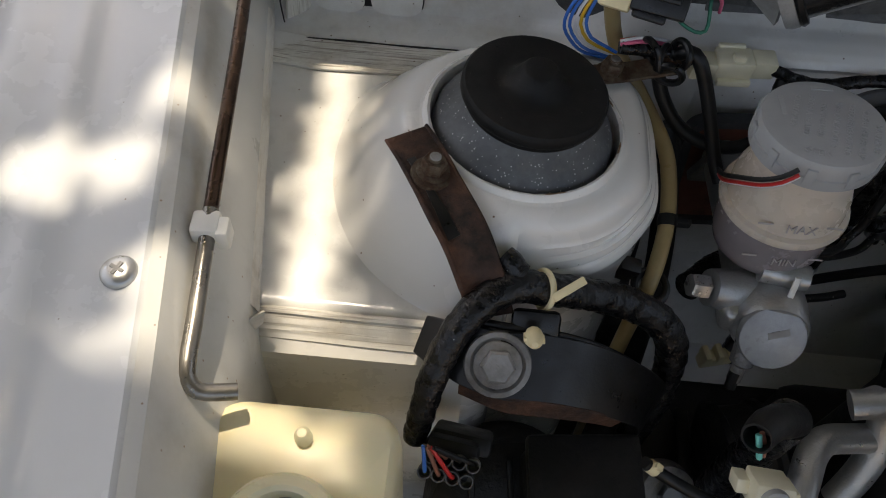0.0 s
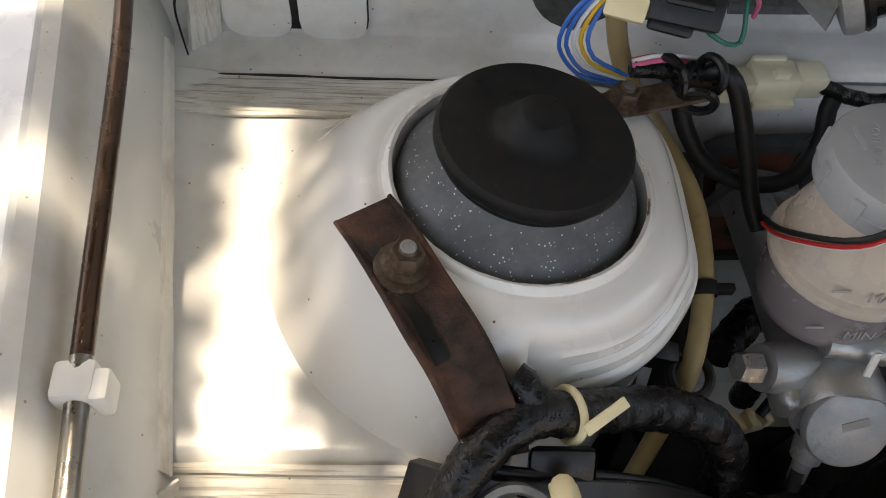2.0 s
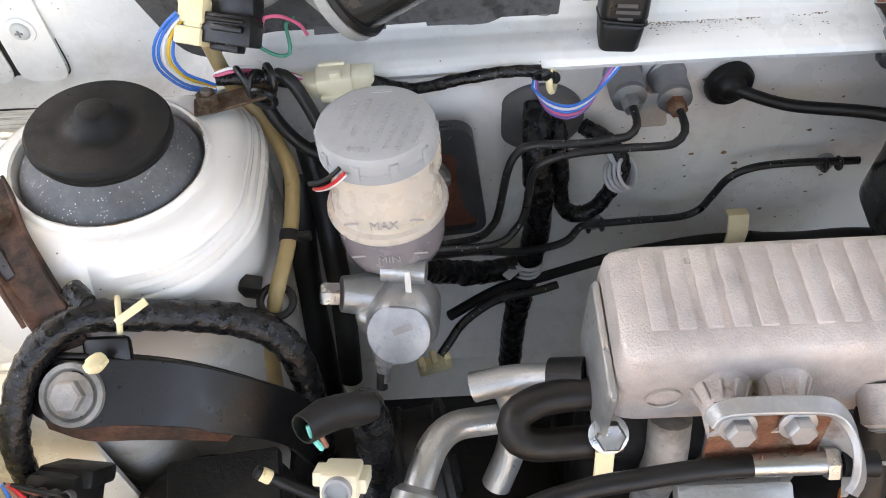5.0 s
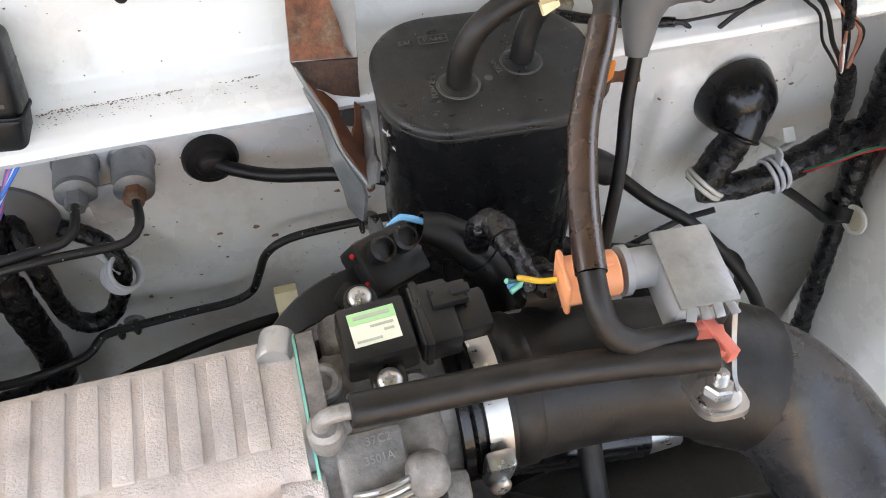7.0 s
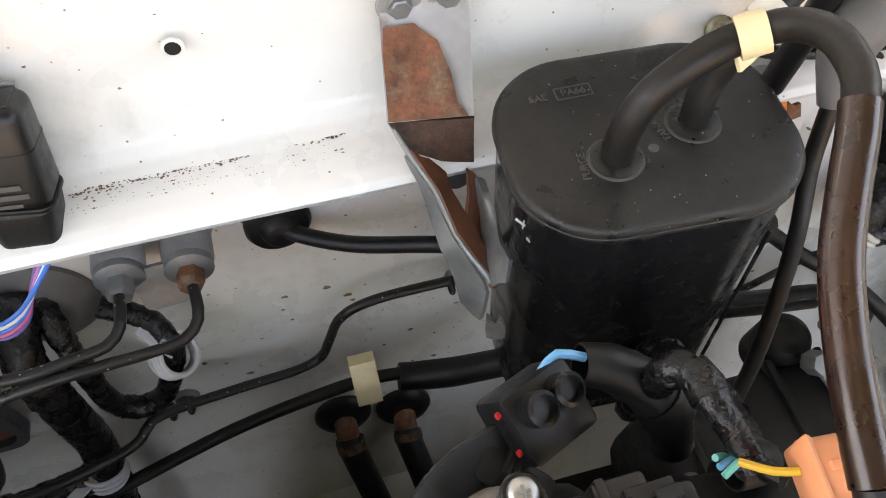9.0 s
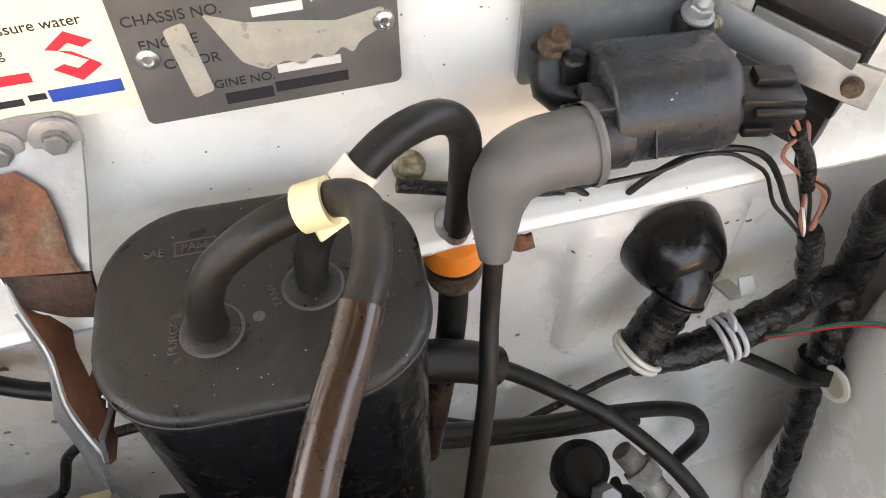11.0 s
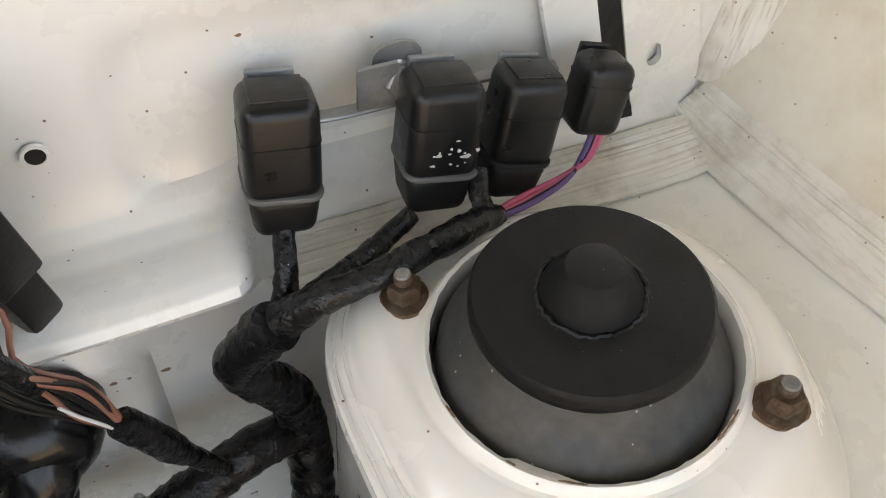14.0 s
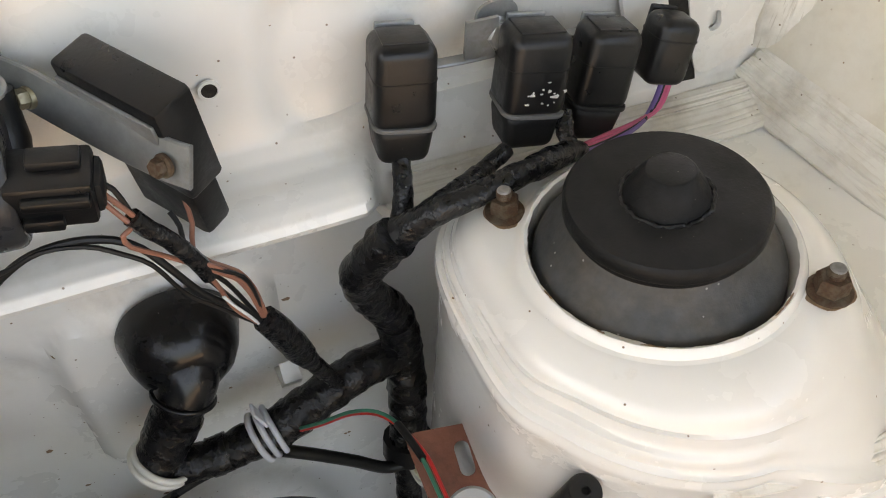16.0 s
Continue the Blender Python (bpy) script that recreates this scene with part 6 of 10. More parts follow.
gh = wpart("gear_housing", joined(lathe([(0.042, 0), (0.044, 0.004), (0.043, 0.018), (0.040, 0.022), (0.0, 0.023)], 48, facing((-0.402, 0.110, 0.066), (0.1, -1, 0.12))), box(0.060, 0.020, 0.040, 0.008, 3, m=pose(-0.375, 0.099, 0.062, 0, -8, -6))), WIPER_GREY, T_, "grey cast gear housing")
bolt(T_, top_of(T_).matrix_basis.inverted() @ facing((-0.4655, 0.1085, 0.037), (0, -1, 0.05)), 0.0085, 0.007, GALV, 1.4)
bolt(T_, top_of(T_).matrix_basis.inverted() @ facing((-0.2190, 0.1085, -0.0120), (0, -1, 0.05)), 0.0060, 0.005, GALV, 1.5)
for x, z in ((-0.4445, 0.052), (-0.447, 0.039)):
    ear = wpart("ear", lathe([(0.0075, 0), (0.0075, 0.010), (0.0062, 0.011), (0, 0.011)], 20, facing((x, 0.106, z), (0.1, -1, 0.1))), WIPER_GREY, gh)
    screw(ear, top_of(gh).matrix_basis.inverted() @ facing((x + 0.001, 0.0950, z + 0.001), (0.1, -1, 0.1)), 0.0040, GALV)
md = Vector((0.86, -0.05, 0.52)).normalized()
mo = Vector((-0.3400, 0.0860, 0.0400))
mot = wpart("motor", lathe([(0.020, 0), (0.0265, 0.004), (0.0285, 0.006), (0.0285, 0.080), (0.027, 0.084), (0.012, 0.085), (0, 0.085)], 48, facing(mo, md)), MOTOR_BLACK, T_, "glossy black motor barrel")
wpart("end_plate", lathe([(0.031, -0.003), (0.032, 0.0), (0.032, 0.004), (0.029, 0.0055)], 40, facing(mo, md)), WIPER_GREY, T_)
wpart("flange_web", loft([[tuple(mo + Vector((-0.004, -0.022, 0.018))), tuple(mo + Vector((0.004, -0.014, -0.026)))], [tuple(mo + Vector((-0.018, -0.010, 0.012))), tuple(mo + Vector((-0.012, -0.004, -0.016)))], [tuple(mo + Vector((-0.030, 0.002, 0.012))), tuple(mo + Vector((-0.026, 0.006, -0.008)))]], 0.004), WIPER_GREY, T_, "cast web behind the motor flange")
wpart("end_rim", lathe([(0.0315, 0.0045), (0.0325, 0.006), (0.0315, 0.0085), (0.0285, 0.009)], 40, facing(mo, md)), RUBBER, T_)
bolt(T_, top_of(T_).matrix_basis.inverted() @ facing(mo + Vector((-0.004, -0.026, 0.016)) + md * 0.005, md), 0.0045, 0.004, STEEL, 1.2)
T_ = thing("wiper_plug", "cream and black connector block with a dangling green wire", "connector", facing((-0.4076, 0.0720, 0.0331), (-0.233, -0.702, 0.672), (-0.012, 0.827, 0.562)))
part("black_block", box(0.0286, 0.0239, 0.0140, 0.0014, m=pose(0.0069, 0.0119, -0.0060, 0, 0, -10)), PLASTIC, T_)
part("black_block", box(0.0326, 0.0172, 0.0160, 0.0014, m=pose(0.0036, -0.0060, 0.0000, 0, 0, -14)), PLASTIC, T_)
part("latch_ridge", box(0.0199, 0.0040, 0.0040, 0.0014, m=pose(0.0060, -0.0060, 0.0090, 0, 0, -14)), PLASTIC, T_)
part("latch_ridge", box(0.0239, 0.0027, 0.0040, 0.0014, m=pose(0.0053, -0.0013, 0.0085, 0, 0, -14)), PLASTIC, T_)
part("latch_foot", box(0.0186, 0.0053, 0.0100, 0.0014, m=pose(-0.0013, -0.0148, -0.0020, 0, 0, -16)), PLASTIC, T_)
part("cream_block", box(0.0162, 0.0138, 0.0150, 0.0014, m=pose(-0.0144, 0.0069, 0.0030, 0, 0, -14)), CREAM, T_)
part("cream_block", box(0.0172, 0.0101, 0.0130, 0.0014, m=pose(-0.0192, -0.0064, 0.0040, 0, 0, -16)), CREAM, T_)
part("cream_tongue", box(0.0093, 0.0085, 0.0120, 0.0014, m=pose(-0.0245, 0.0016, 0.0020, 0, 0, -20)), CREAM, T_)
part("cream_latch", box(0.0106, 0.0053, 0.0060, 0.0014, m=pose(-0.0146, 0.0000, 0.0070, 0, 0, -15)), CREAM, T_)
part("rivet", lathe([(0.0024, 0), (0.0021, 0.0008), (0, 0.001)], 18, pose(0.0159, 0.0154, 0.0012)), STEEL, T_)
cable("dangling_wire", [(-0.3930, 0.0700, 0.0194), (-0.3888, 0.0660, 0.0162), (-0.3800, 0.0640, 0.0121), (-0.3736, 0.0660, 0.0116), (-0.3731, 0.0700, 0.0181), (-0.3739, 0.0750, 0.0258), (-0.3692, 0.0800, 0.0265)], 0.0011, W_GREEN, "dark green wire hanging in a loop", "wire", seg=8)
cable("dangling_wire", [(-0.3875, 0.0740, 0.0264), (-0.3843, 0.0720, 0.0331), (-0.3759, 0.0740, 0.0321), (-0.3672, 0.0780, 0.0231), (-0.3645, 0.0820, 0.0117)], 0.0011, W_PINK, "faded red wire behind the connector", "wire", seg=8)

# ---- firewall in the middle ----
def relay(name, label, m, w=0.030, d=0.024, h=0.046, group="", grey=False, skirt=True):
    """A relay in a black rubber boot: square cap with a seam, straight body, tapered skirt."""
    t = thing(name, label, "relay", m, group)
    low = -0.20 if skirt else -0.46
    cap = part("cap", box(w, d, h * (0.49 - low), 0.0056, 5, (0.96, 0.93), pose(0, 0, h * (0.49 + low) / 2)), PLASTIC, t)
    part("cap_seam", plate(rounded(w * 0.990, d * 0.980, 0.0054), 0.0006, m=pose(0, 0, h * 0.20)), PLASTIC, cap)
    if skirt:
        part("cap_face", box(w * 0.70, d * 0.62, 0.0009, 0.0004, 2, m=pose(0, 0, h * 0.489)), PLASTIC, cap)
    if skirt:
        part("boot", box(w * 0.80, d * 0.80, h * 0.34, 0.0045, 4, (1.20, 1.20), pose(0, 0, -h * 0.335)), RUBBER, t)
        part("seam", plate(rounded(w * 1.03, d * 1.03, 0.0058), 0.0022, m=pose(0, 0, -h * 0.185, 2, 3, 0), bevel=0.0006), BOOT_GREY if grey else RUBBER, t)
    part("clip", box(w * 0.62, 0.003, h * 0.34, 0.0008, m=pose(0, d * 0.53, h * 0.32)), GALV if skirt else PLASTIC, t)
    return t

r0 = relay("relay", "black plastic relay hanging from a steel tab above wires", pose(-0.1735, 0.094, 0.016, -16, 4, -4), 0.029, 0.025, 0.064)
bars("print_bar", [(0, 0.004, 0.012, 0.0022), (0.001, 0, 0.014, 0.0022), (0, -0.004, 0.009, 0.0016)], EMBOSS, r0, pose(0, -0.0128, -0.004, 90, 0, 0))
T_ = thing("relay_tab", "galvanised steel tab bolted to the cowl", "bracket", pose(-0.1801, 0.1165, 0.0351))
part("tab", plate(smooth_outline([(-0.014, -0.05), (0.012, -0.045), (0.014, 0.05), (-0.016, 0.05)], 0.006), 0.003, m=facing((0, 0, 0), (0, -1, 0.03))), GALV, T_)
bolt(T_, facing((-0.001, -0.003, 0.022), (0, -1, 0)), 0.0065, 0.005, GALV, 1.3)
for k, mt in enumerate((W_BLUE, W_WHITE, W_BLUE, W_PINK, W_PURPLE)):
    o = 0.002 * (k - 2)
    cable("looped_wire", [(-0.1700 - o, 0.082, -0.013), (-0.1830 - o * 0.6, 0.072, -0.029 - o * 0.5), (-0.1935, 0.067, -0.0425 - o), (-0.2056, 0.0655, -0.0480 - o * 1.3), (-0.2190, 0.066, -0.0420 - o), (-0.2275 + o * 0.4, 0.069, -0.0290 - o * 0.4), (-0.226, 0.071, -0.020)], 0.00105, mt,
          ("blue wire looping below the relay", "white wire looping below the relay", "blue wire looping below the relay", "pink wire looping below the relay", "purple wire looping below the relay")[k], "wire", seg=8)
T_ = thing("wire_clip", "yellowed plastic clip holding wires at the lip", "clip", pose(-0.2165, 0.074, -0.026))
part("ring_band", hoop(0.008, 0.0022, facing((0, 0, 0), (1, -0.3, 0.2))), CREAM, T_)
part("tape_end", tube([(-0.012, -0.006, 0.010), (-0.004, -0.004, 0.006), (0.002, 0.0, 0.0)], 0.004, 10, 0.002, wrap=0.1), TAPE, T_)

# two pressure valves and their pipes
for x, y, z, lab, nut in ((-0.1605, 0.091, -0.0595, "dull grey cylindrical brake valve on the firewall", GALV), (-0.1290, 0.090, -0.0640, "dull grey cylindrical brake valve with a rusty nut", RUST_BRIGHT)):
    T_ = thing("brake_valve", lab, "valve", facing((x, 0.1175, z - 0.004), (0.03, -1, 0.02)), "brake valves")
    part("barrel", lathe([(0.0138, 0), (0.0138, 0.002), (0.0125, 0.003), (0.0125, 0.021), (0.0112, 0.0235), (0.0095, 0.024)], 32), ALU_DULL, T_)
    part("collar", lathe([(0.0118, 0.023), (0.0118, 0.027), (0.0085, 0.0285)], 28), GALV, T_)
    part("pipe_nut", moved(hexagon(0.0066, 0.010), pose(0, 0, 0.028)), nut, T_)
part_ = tagged(part("valve_bracket", plate(smooth_outline([(-0.010, -0.012), (0.012, -0.014), (0.010, 0.010), (-0.012, 0.012)], 0.004), 0.003, m=facing((-0.1445, 0.092, -0.074), (0.1, -0.7, 0.3))), GALV), "small grey steel bracket between the valves", "bracket")
cable("brake_pipe", [(-0.1600, 0.0860, -0.0620), (-0.1593, 0.0740, -0.0605), (-0.1598, 0.0630, -0.0610), (-0.1665, 0.0560, -0.0632), (-0.1820, 0.0515, -0.0610), (-0.1982, 0.0480, -0.0593), (-0.2294, 0.0490, -0.0600), (-0.2395, 0.0490, -0.0667), (-0.2455, 0.0455, -0.0800), (-0.2510, 0.0435, -0.1200), (-0.2560, 0.0390, -0.1300), (-0.2680, 0.0240, -0.1230), (-0.2992, 0.0, -0.0985)], 0.0028, PIPE_BLACK, "bent black painted brake pipe", "pipe", seg=12)
cable("brake_pipe", [(-0.1285, 0.0860, -0.0665), (-0.1265, 0.0740, -0.0670), (-0.1270, 0.0630, -0.0695), (-0.1348, 0.0560, -0.0726), (-0.1500, 0.0510, -0.0690), (-0.1655, 0.0480, -0.0656), (-0.1950, 0.0450, -0.0640), (-0.2156, 0.0430, -0.0661), (-0.2263, 0.0420, -0.0729), (-0.2300, 0.0405, -0.0830), (-0.2340, 0.0335, -0.1100), (-0.2400, 0.0290, -0.1210), (-0.2550, 0.0150, -0.1190), (-0.2983, -0.0050, -0.0960)], 0.0028, PIPE_BLACK, "bent black painted brake pipe", "pipe", seg=12)
cable("brake_pipe", [(-0.3050, -0.0050, -0.1020), (-0.2700, 0.0200, -0.1330), (-0.2326, 0.0450, -0.1714), (-0.2030, 0.0620, -0.1880), (-0.1910, 0.0690, -0.1880), (-0.1840, 0.0760, -0.1850), (-0.1674, 0.0850, -0.1940), (-0.1300, 0.0920, -0.2010), (-0.0980, 0.0970, -0.2060), (-0.0820, 0.0995, -0.2010), (-0.0740, 0.1010, -0.1850), (-0.0650, 0.1020, -0.1650), (-0.0476, 0.1020, -0.1540), (-0.0150, 0.1015, -0.1505), (0.0300, 0.1000, -0.1500)], 0.0031, PIPE_BLACK, "long bent black brake pipe with chipped paint", "pipe", seg=12)
cable("brake_pipe", [(-0.2050, 0.0350, -0.2040), (-0.2211, 0.0300, -0.2036), (-0.2538, 0.0200, -0.1989), (-0.2789, 0.0, -0.1947), (-0.2900, -0.0120, -0.2010), (-0.2976, -0.0200, -0.2073)], 0.0033, PIPE_BLACK, "short black pipe running down to a cream clip", "pipe", seg=12)
T_ = thing("pipe_clip", "cream plastic clip at the end of a pipe", "clip", pose(-0.303, -0.022, -0.215, 0, 0, 15))
part("base", box(0.026, 0.010, 0.012, 0.002, m=pose(0, 0, -0.003)), CREAM, T_)
for k in range(3):
    part("prong", box(0.005, 0.012, 0.010, 0.0015, m=pose(-0.010 + 0.010 * k, 0, 0.005)), CREAM, T_)
for x, y, z in ((-0.1640, 0.0860, -0.1965), (0.015, 0.100, -0.152)):
    T_ = thing("pipe_saddle", "dark metal saddle holding the brake pipe", "clip", pose(x, y, z), "pipe saddles")
    part("saddle", hoop(0.0042, 0.0018, facing((0, 0, 0), (1, 0, 0))), PIPE_BLACK, T_)
    part("saddle", hoop(0.0042, 0.0018, facing((-0.011, -0.001, -0.0005), (1, 0, 0))), PIPE_BLACK, T_)
    part("foot", lathe([(0.008, 0), (0.007, 0.004), (0, 0.005)], 18, facing((-0.004, 0.012, -0.010), (0, -1, 0.1))), GALV, T_)

# large grommet and harness
T_ = thing("firewall_grommet", "large dark rubber grommet with a taped harness through it", "grommet", facing((-0.2165, 0.1185, -0.103), (0, -1, 0)))
part("flange", lathe([(0.033, 0), (0.033, 0.003), (0.030, 0.006), (0.026, 0.0065), (0.022, 0.010), (0.015, 0.013), (0.0, 0.013)], 48), BOOT_GREY, T_)
cable("taped_harness", [(-0.2191, 0.112, -0.085), (-0.2200, 0.096, -0.094), (-0.2215, 0.084, -0.108), (-0.2185, 0.0765, -0.140), (-0.2185, 0.0745, -0.190), (-0.2260, 0.0700, -0.238), (-0.2340, 0.0600, -0.300), (-0.238, 0.05, -0.36)], 0.0105, TAPE, "thick black taped harness from the grommet", "harness", seg=18, wrap=0.09, step=0.0022)
cable("harness_branch", [(-0.2080, 0.112, -0.090), (-0.2045, 0.097, -0.102), (-0.2020, 0.088, -0.130), (-0.2005, 0.084, -0.157), (-0.1950, 0.083, -0.172), (-0.1850, 0.083, -0.177), (-0.1720, 0.084, -0.171), (-0.1610, 0.087, -0.150), (-0.1560, 0.092, -0.130), (-0.1640, 0.102, -0.118), (-0.185, 0.108, -0.105)], 0.0062, TAPE, "black taped branch looping on the firewall", "harness", seg=16, wrap=0.12, step=0.002, pitch=0.006)
cable("harness_branch", [(-0.2330, 0.0680, -0.224), (-0.2500, 0.0650, -0.224), (-0.2720, 0.0540, -0.210), (-0.2960, 0.0400, -0.185), (-0.3200, 0.0150, -0.150), (-0.345, -0.01, -0.14)], 0.0095, TAPE, "black taped branch running behind the master cylinder", "harness", seg=16, wrap=0.09, step=0.0025)
def wire_strap(m, r, turns, label, mt=None, gap=0.004, rr=0.0016):
    t = thing("wire_strap", label, "strap", m, "wire straps")
    for k in range(turns):
        part("turn", hoop(r, rr, pose(0, 0, gap * (k - (turns - 1) / 2), 4 * k, 3 * k, 0)), mt or GREY_WIRE, t)
    if turns > 2:
        part("tab", box(0.008, 0.002, 0.024, 0.0008, m=pose(0, r + 0.002, 0.004, 90, 0, 0)), GREY_WIRE, t)
    return t
wire_strap(facing((-0.1555, 0.0870, -0.1370), (0.5, -0.4, 0.75)), 0.0115, 4, "pale grey plastic straps round a taped branch")
wire_strap(facing((-0.2255, 0.0710, -0.2250), (0.1, 0.1, 1)), 0.0125, 3, "pale grey plastic straps round the harness")

# cable grommet and cable to the canister
T_ = thing("cable_grommet", "round black rubber grommet with a thick cable", "grommet", facing((-0.0840, 0.1170, -0.0770), (0.12, -1, 0.05)))
part("flange", lathe([(0.0175, 0), (0.0175, 0.004), (0.0155, 0.007), (0.0105, 0.0075), (0.0085, 0.012), (0.007, 0.013), (0, 0.013)], 40), RUBBER, T_)
cable("control_cable", [(-0.0840, 0.1110, -0.0757), (-0.0710, 0.1015, -0.0765), (-0.0460, 0.0895, -0.0770), (-0.0019, 0.0700, -0.0680), (0.0300, 0.0500, -0.0640)], 0.0044, RUBBER, "thick black control cable", seg=14)

# yellow clip, hose under it, heater stubs
T_ = thing("hose_clip", "yellow plastic clip over a black hose", "clip", pose(-0.0580, 0.0810, -0.2080))
part("band", loft([[(-0.008, 0.006, 0.022), (0.008, 0.006, 0.022)], [(-0.008, -0.002, 0.024), (0.008, -0.002, 0.024)], [(-0.008, -0.010, 0.012), (0.008, -0.010, 0.012)], [(-0.008, -0.012, -0.014), (0.008, -0.012, -0.014)], [(-0.008, -0.004, -0.022), (0.008, -0.004, -0.022)]], 0.002), CREAM, T_)
cable("heater_hose", [(-0.2900, 0.0200, -0.2180), (-0.2500, 0.0500, -0.2300), (-0.2100, 0.0660, -0.2380), (-0.1500, 0.0800, -0.2340), (-0.0995, 0.0850, -0.2270), (-0.0597, 0.0900, -0.2290), (-0.0300, 0.0890, -0.2320), (-0.0100, 0.0830, -0.2300)], 0.0044, RUBBER, "long thin black hose along the firewall", "hose", seg=12)
cable("heater_hose", [(-0.036, 0.088, -0.233), (-0.0250, 0.0860, -0.2335), (0.0, 0.0780, -0.2250), (0.0300, 0.0680, -0.2080), (0.07, 0.06, -0.20)], [0.0095, 0.0100, 0.0095, 0.009, 0.009], RUBBER, "thick black hose end behind the canister", "hose", seg=14)
for root, bend, tip, end, lab in (((-0.0800, 0.1100, -0.3147), (-0.0801, 0.0980, -0.3193), (-0.0792, 0.0860, -0.3321), (-0.0730, 0.0700, -0.3696), "rusty heater pipe stub in a rubber flange with a black hose"), ((-0.0339, 0.1100, -0.3272), (-0.0353, 0.0980, -0.3342), (-0.0356, 0.0860, -0.3416), (-0.0316, 0.0700, -0.3602), "rusty heater pipe stub in a rubber flange with a black hose")):
    T_ = thing("heater_stub", lab, "pipe", pose(*root), "heater stubs")
    wpart("flange", lathe([(0.0215, 0), (0.0215, 0.003), (0.0190, 0.006), (0.0130, 0.008), (0.0105, 0.008)], 36, facing(root, (0, -1, 0.15))), RUBBER, T_)
    wpart("pipe", tube([root, bend, tip], 0.0088, 20), RUST_BRIGHT, T_, "rust-scabbed pipe")
    wpart("clamp", tube([tuple(np.array(bend) * 0.45 + np.array(tip) * 0.55), tip], 0.0112, 20), RUSTY_BOLT, T_, "rusty hose clamp")
    wpart("hose", tube([tuple(np.array(bend) * 0.6 + np.array(tip) * 0.4), tip, end, tuple(np.array(end) * 2 - np.array(tip))], 0.0104, 20), RUBBER, T_)

# ---- canister bracket ----
T_ = thing("canister_bracket", "galvanised steel canister bracket with a large rust patch", "bracket", pose(-0.002, 0.118, 0.03))
wpart("plate", loft([[(-0.0150, 0.1160, 0.0560), (-0.001, 0.1160, 0.0570), (0.0130, 0.1160, 0.0560)], [(-0.0188, 0.1158, 0.0530), (-0.001, 0.1158, 0.0535), (0.0165, 0.1158, 0.0530)], [(-0.0197, 0.1155, 0.0460), (-0.0012, 0.1155, 0.0460), (0.0172, 0.1155, 0.0460)], [(-0.0225, 0.1020, 0.0280), (-0.0043, 0.1000, 0.0285), (0.0138, 0.0980, 0.0290)], [(-0.0252, 0.0869, 0.0076), (-0.0078, 0.0817, 0.0098), (0.0095, 0.0765, 0.0120)]], 0.0020), GALV_RUST, T_)
wpart("rust_patch", loft([[(-0.0202, 0.1066, 0.0401), (-0.0140, 0.1063, 0.0402), (-0.0078, 0.1060, 0.0403)], [(-0.0219, 0.1019, 0.0338), (-0.0106, 0.1009, 0.0340), (0.0006, 0.0999, 0.0343)], [(-0.0233, 0.0947, 0.0241), (-0.0101, 0.0925, 0.0248), (0.0032, 0.0903, 0.0256)], [(-0.0245, 0.0879, 0.0149), (-0.0105, 0.0844, 0.0163), (0.0036, 0.0808, 0.0177)], [(-0.0251, 0.0844, 0.0102), (-0.0092, 0.0797, 0.0122), (0.0068, 0.0750, 0.0142)]], 0.0006), RUST_BRIGHT, T_, "large flaking rust patch")
# darker rust colour here carries the shade of the face turned down
wpart("front_drop", loft([[(-0.0252, 0.0869, 0.0076), (-0.0078, 0.0817, 0.0098), (0.0095, 0.0765, 0.0120)], [(-0.0226, 0.0815, 0.0050), (-0.0069, 0.0775, 0.0026), (0.0084, 0.0735, 0.0024)], [(-0.0199, 0.0745, 0.0009), (-0.0064, 0.0740, -0.0074), (0.0082, 0.0730, -0.0108)]], 0.0020), RUST, T_, "rusted drop below the fold, darkened for shade")
wpart("arm", loft([[(-0.0202, 0.0730, 0.0024), (-0.0164, 0.0725, -0.0025), (-0.0123, 0.0725, -0.0044)], [(-0.0162, 0.0650, -0.0025), (-0.0118, 0.0665, -0.0053), (-0.0067, 0.0680, -0.0105)], [(-0.0125, 0.0570, -0.0078), (-0.0098, 0.0590, -0.0103), (-0.0064, 0.0610, -0.0134)], [(-0.0092, 0.0400, -0.0155), (-0.0055, 0.0430, -0.0169), (-0.0014, 0.0455, -0.0202)], [(-0.0050, 0.0310, -0.0205), (-0.0018, 0.0340, -0.0223), (0.0015, 0.0365, -0.0238)], [(-0.0009, 0.0230, -0.0267), (0.0015, 0.0255, -0.0273), (0.0046, 0.0280, -0.0280)], [(0.0007, 0.0188, -0.0305), (0.0017, 0.0195, -0.0309), (0.0032, 0.0205, -0.0310)]], 0.0020), RUST_ARM, T_, "rust-brown inside of the folded arm")
wpart("arm_side", loft([[(-0.0204, 0.0725, 0.0022), (-0.0198, 0.0720, -0.0011)], [(-0.0158, 0.0645, -0.0033), (-0.0167, 0.0635, -0.0084)], [(-0.0126, 0.0565, -0.0084), (-0.0148, 0.0555, -0.0192)], [(-0.0093, 0.0395, -0.0157), (-0.0144, 0.0400, -0.0228)], [(-0.0051, 0.0305, -0.0211), (-0.0104, 0.0320, -0.0371)], [(-0.0011, 0.0225, -0.0273), (-0.0096, 0.0265, -0.0461)], [(-0.0002, 0.0190, -0.0326), (-0.0051, 0.0220, -0.0520)], [(-0.0018, 0.0175, -0.0437), (-0.0029, 0.0180, -0.0511)]], 0.0020), GALV, T_, "dull grey side of the folded arm")
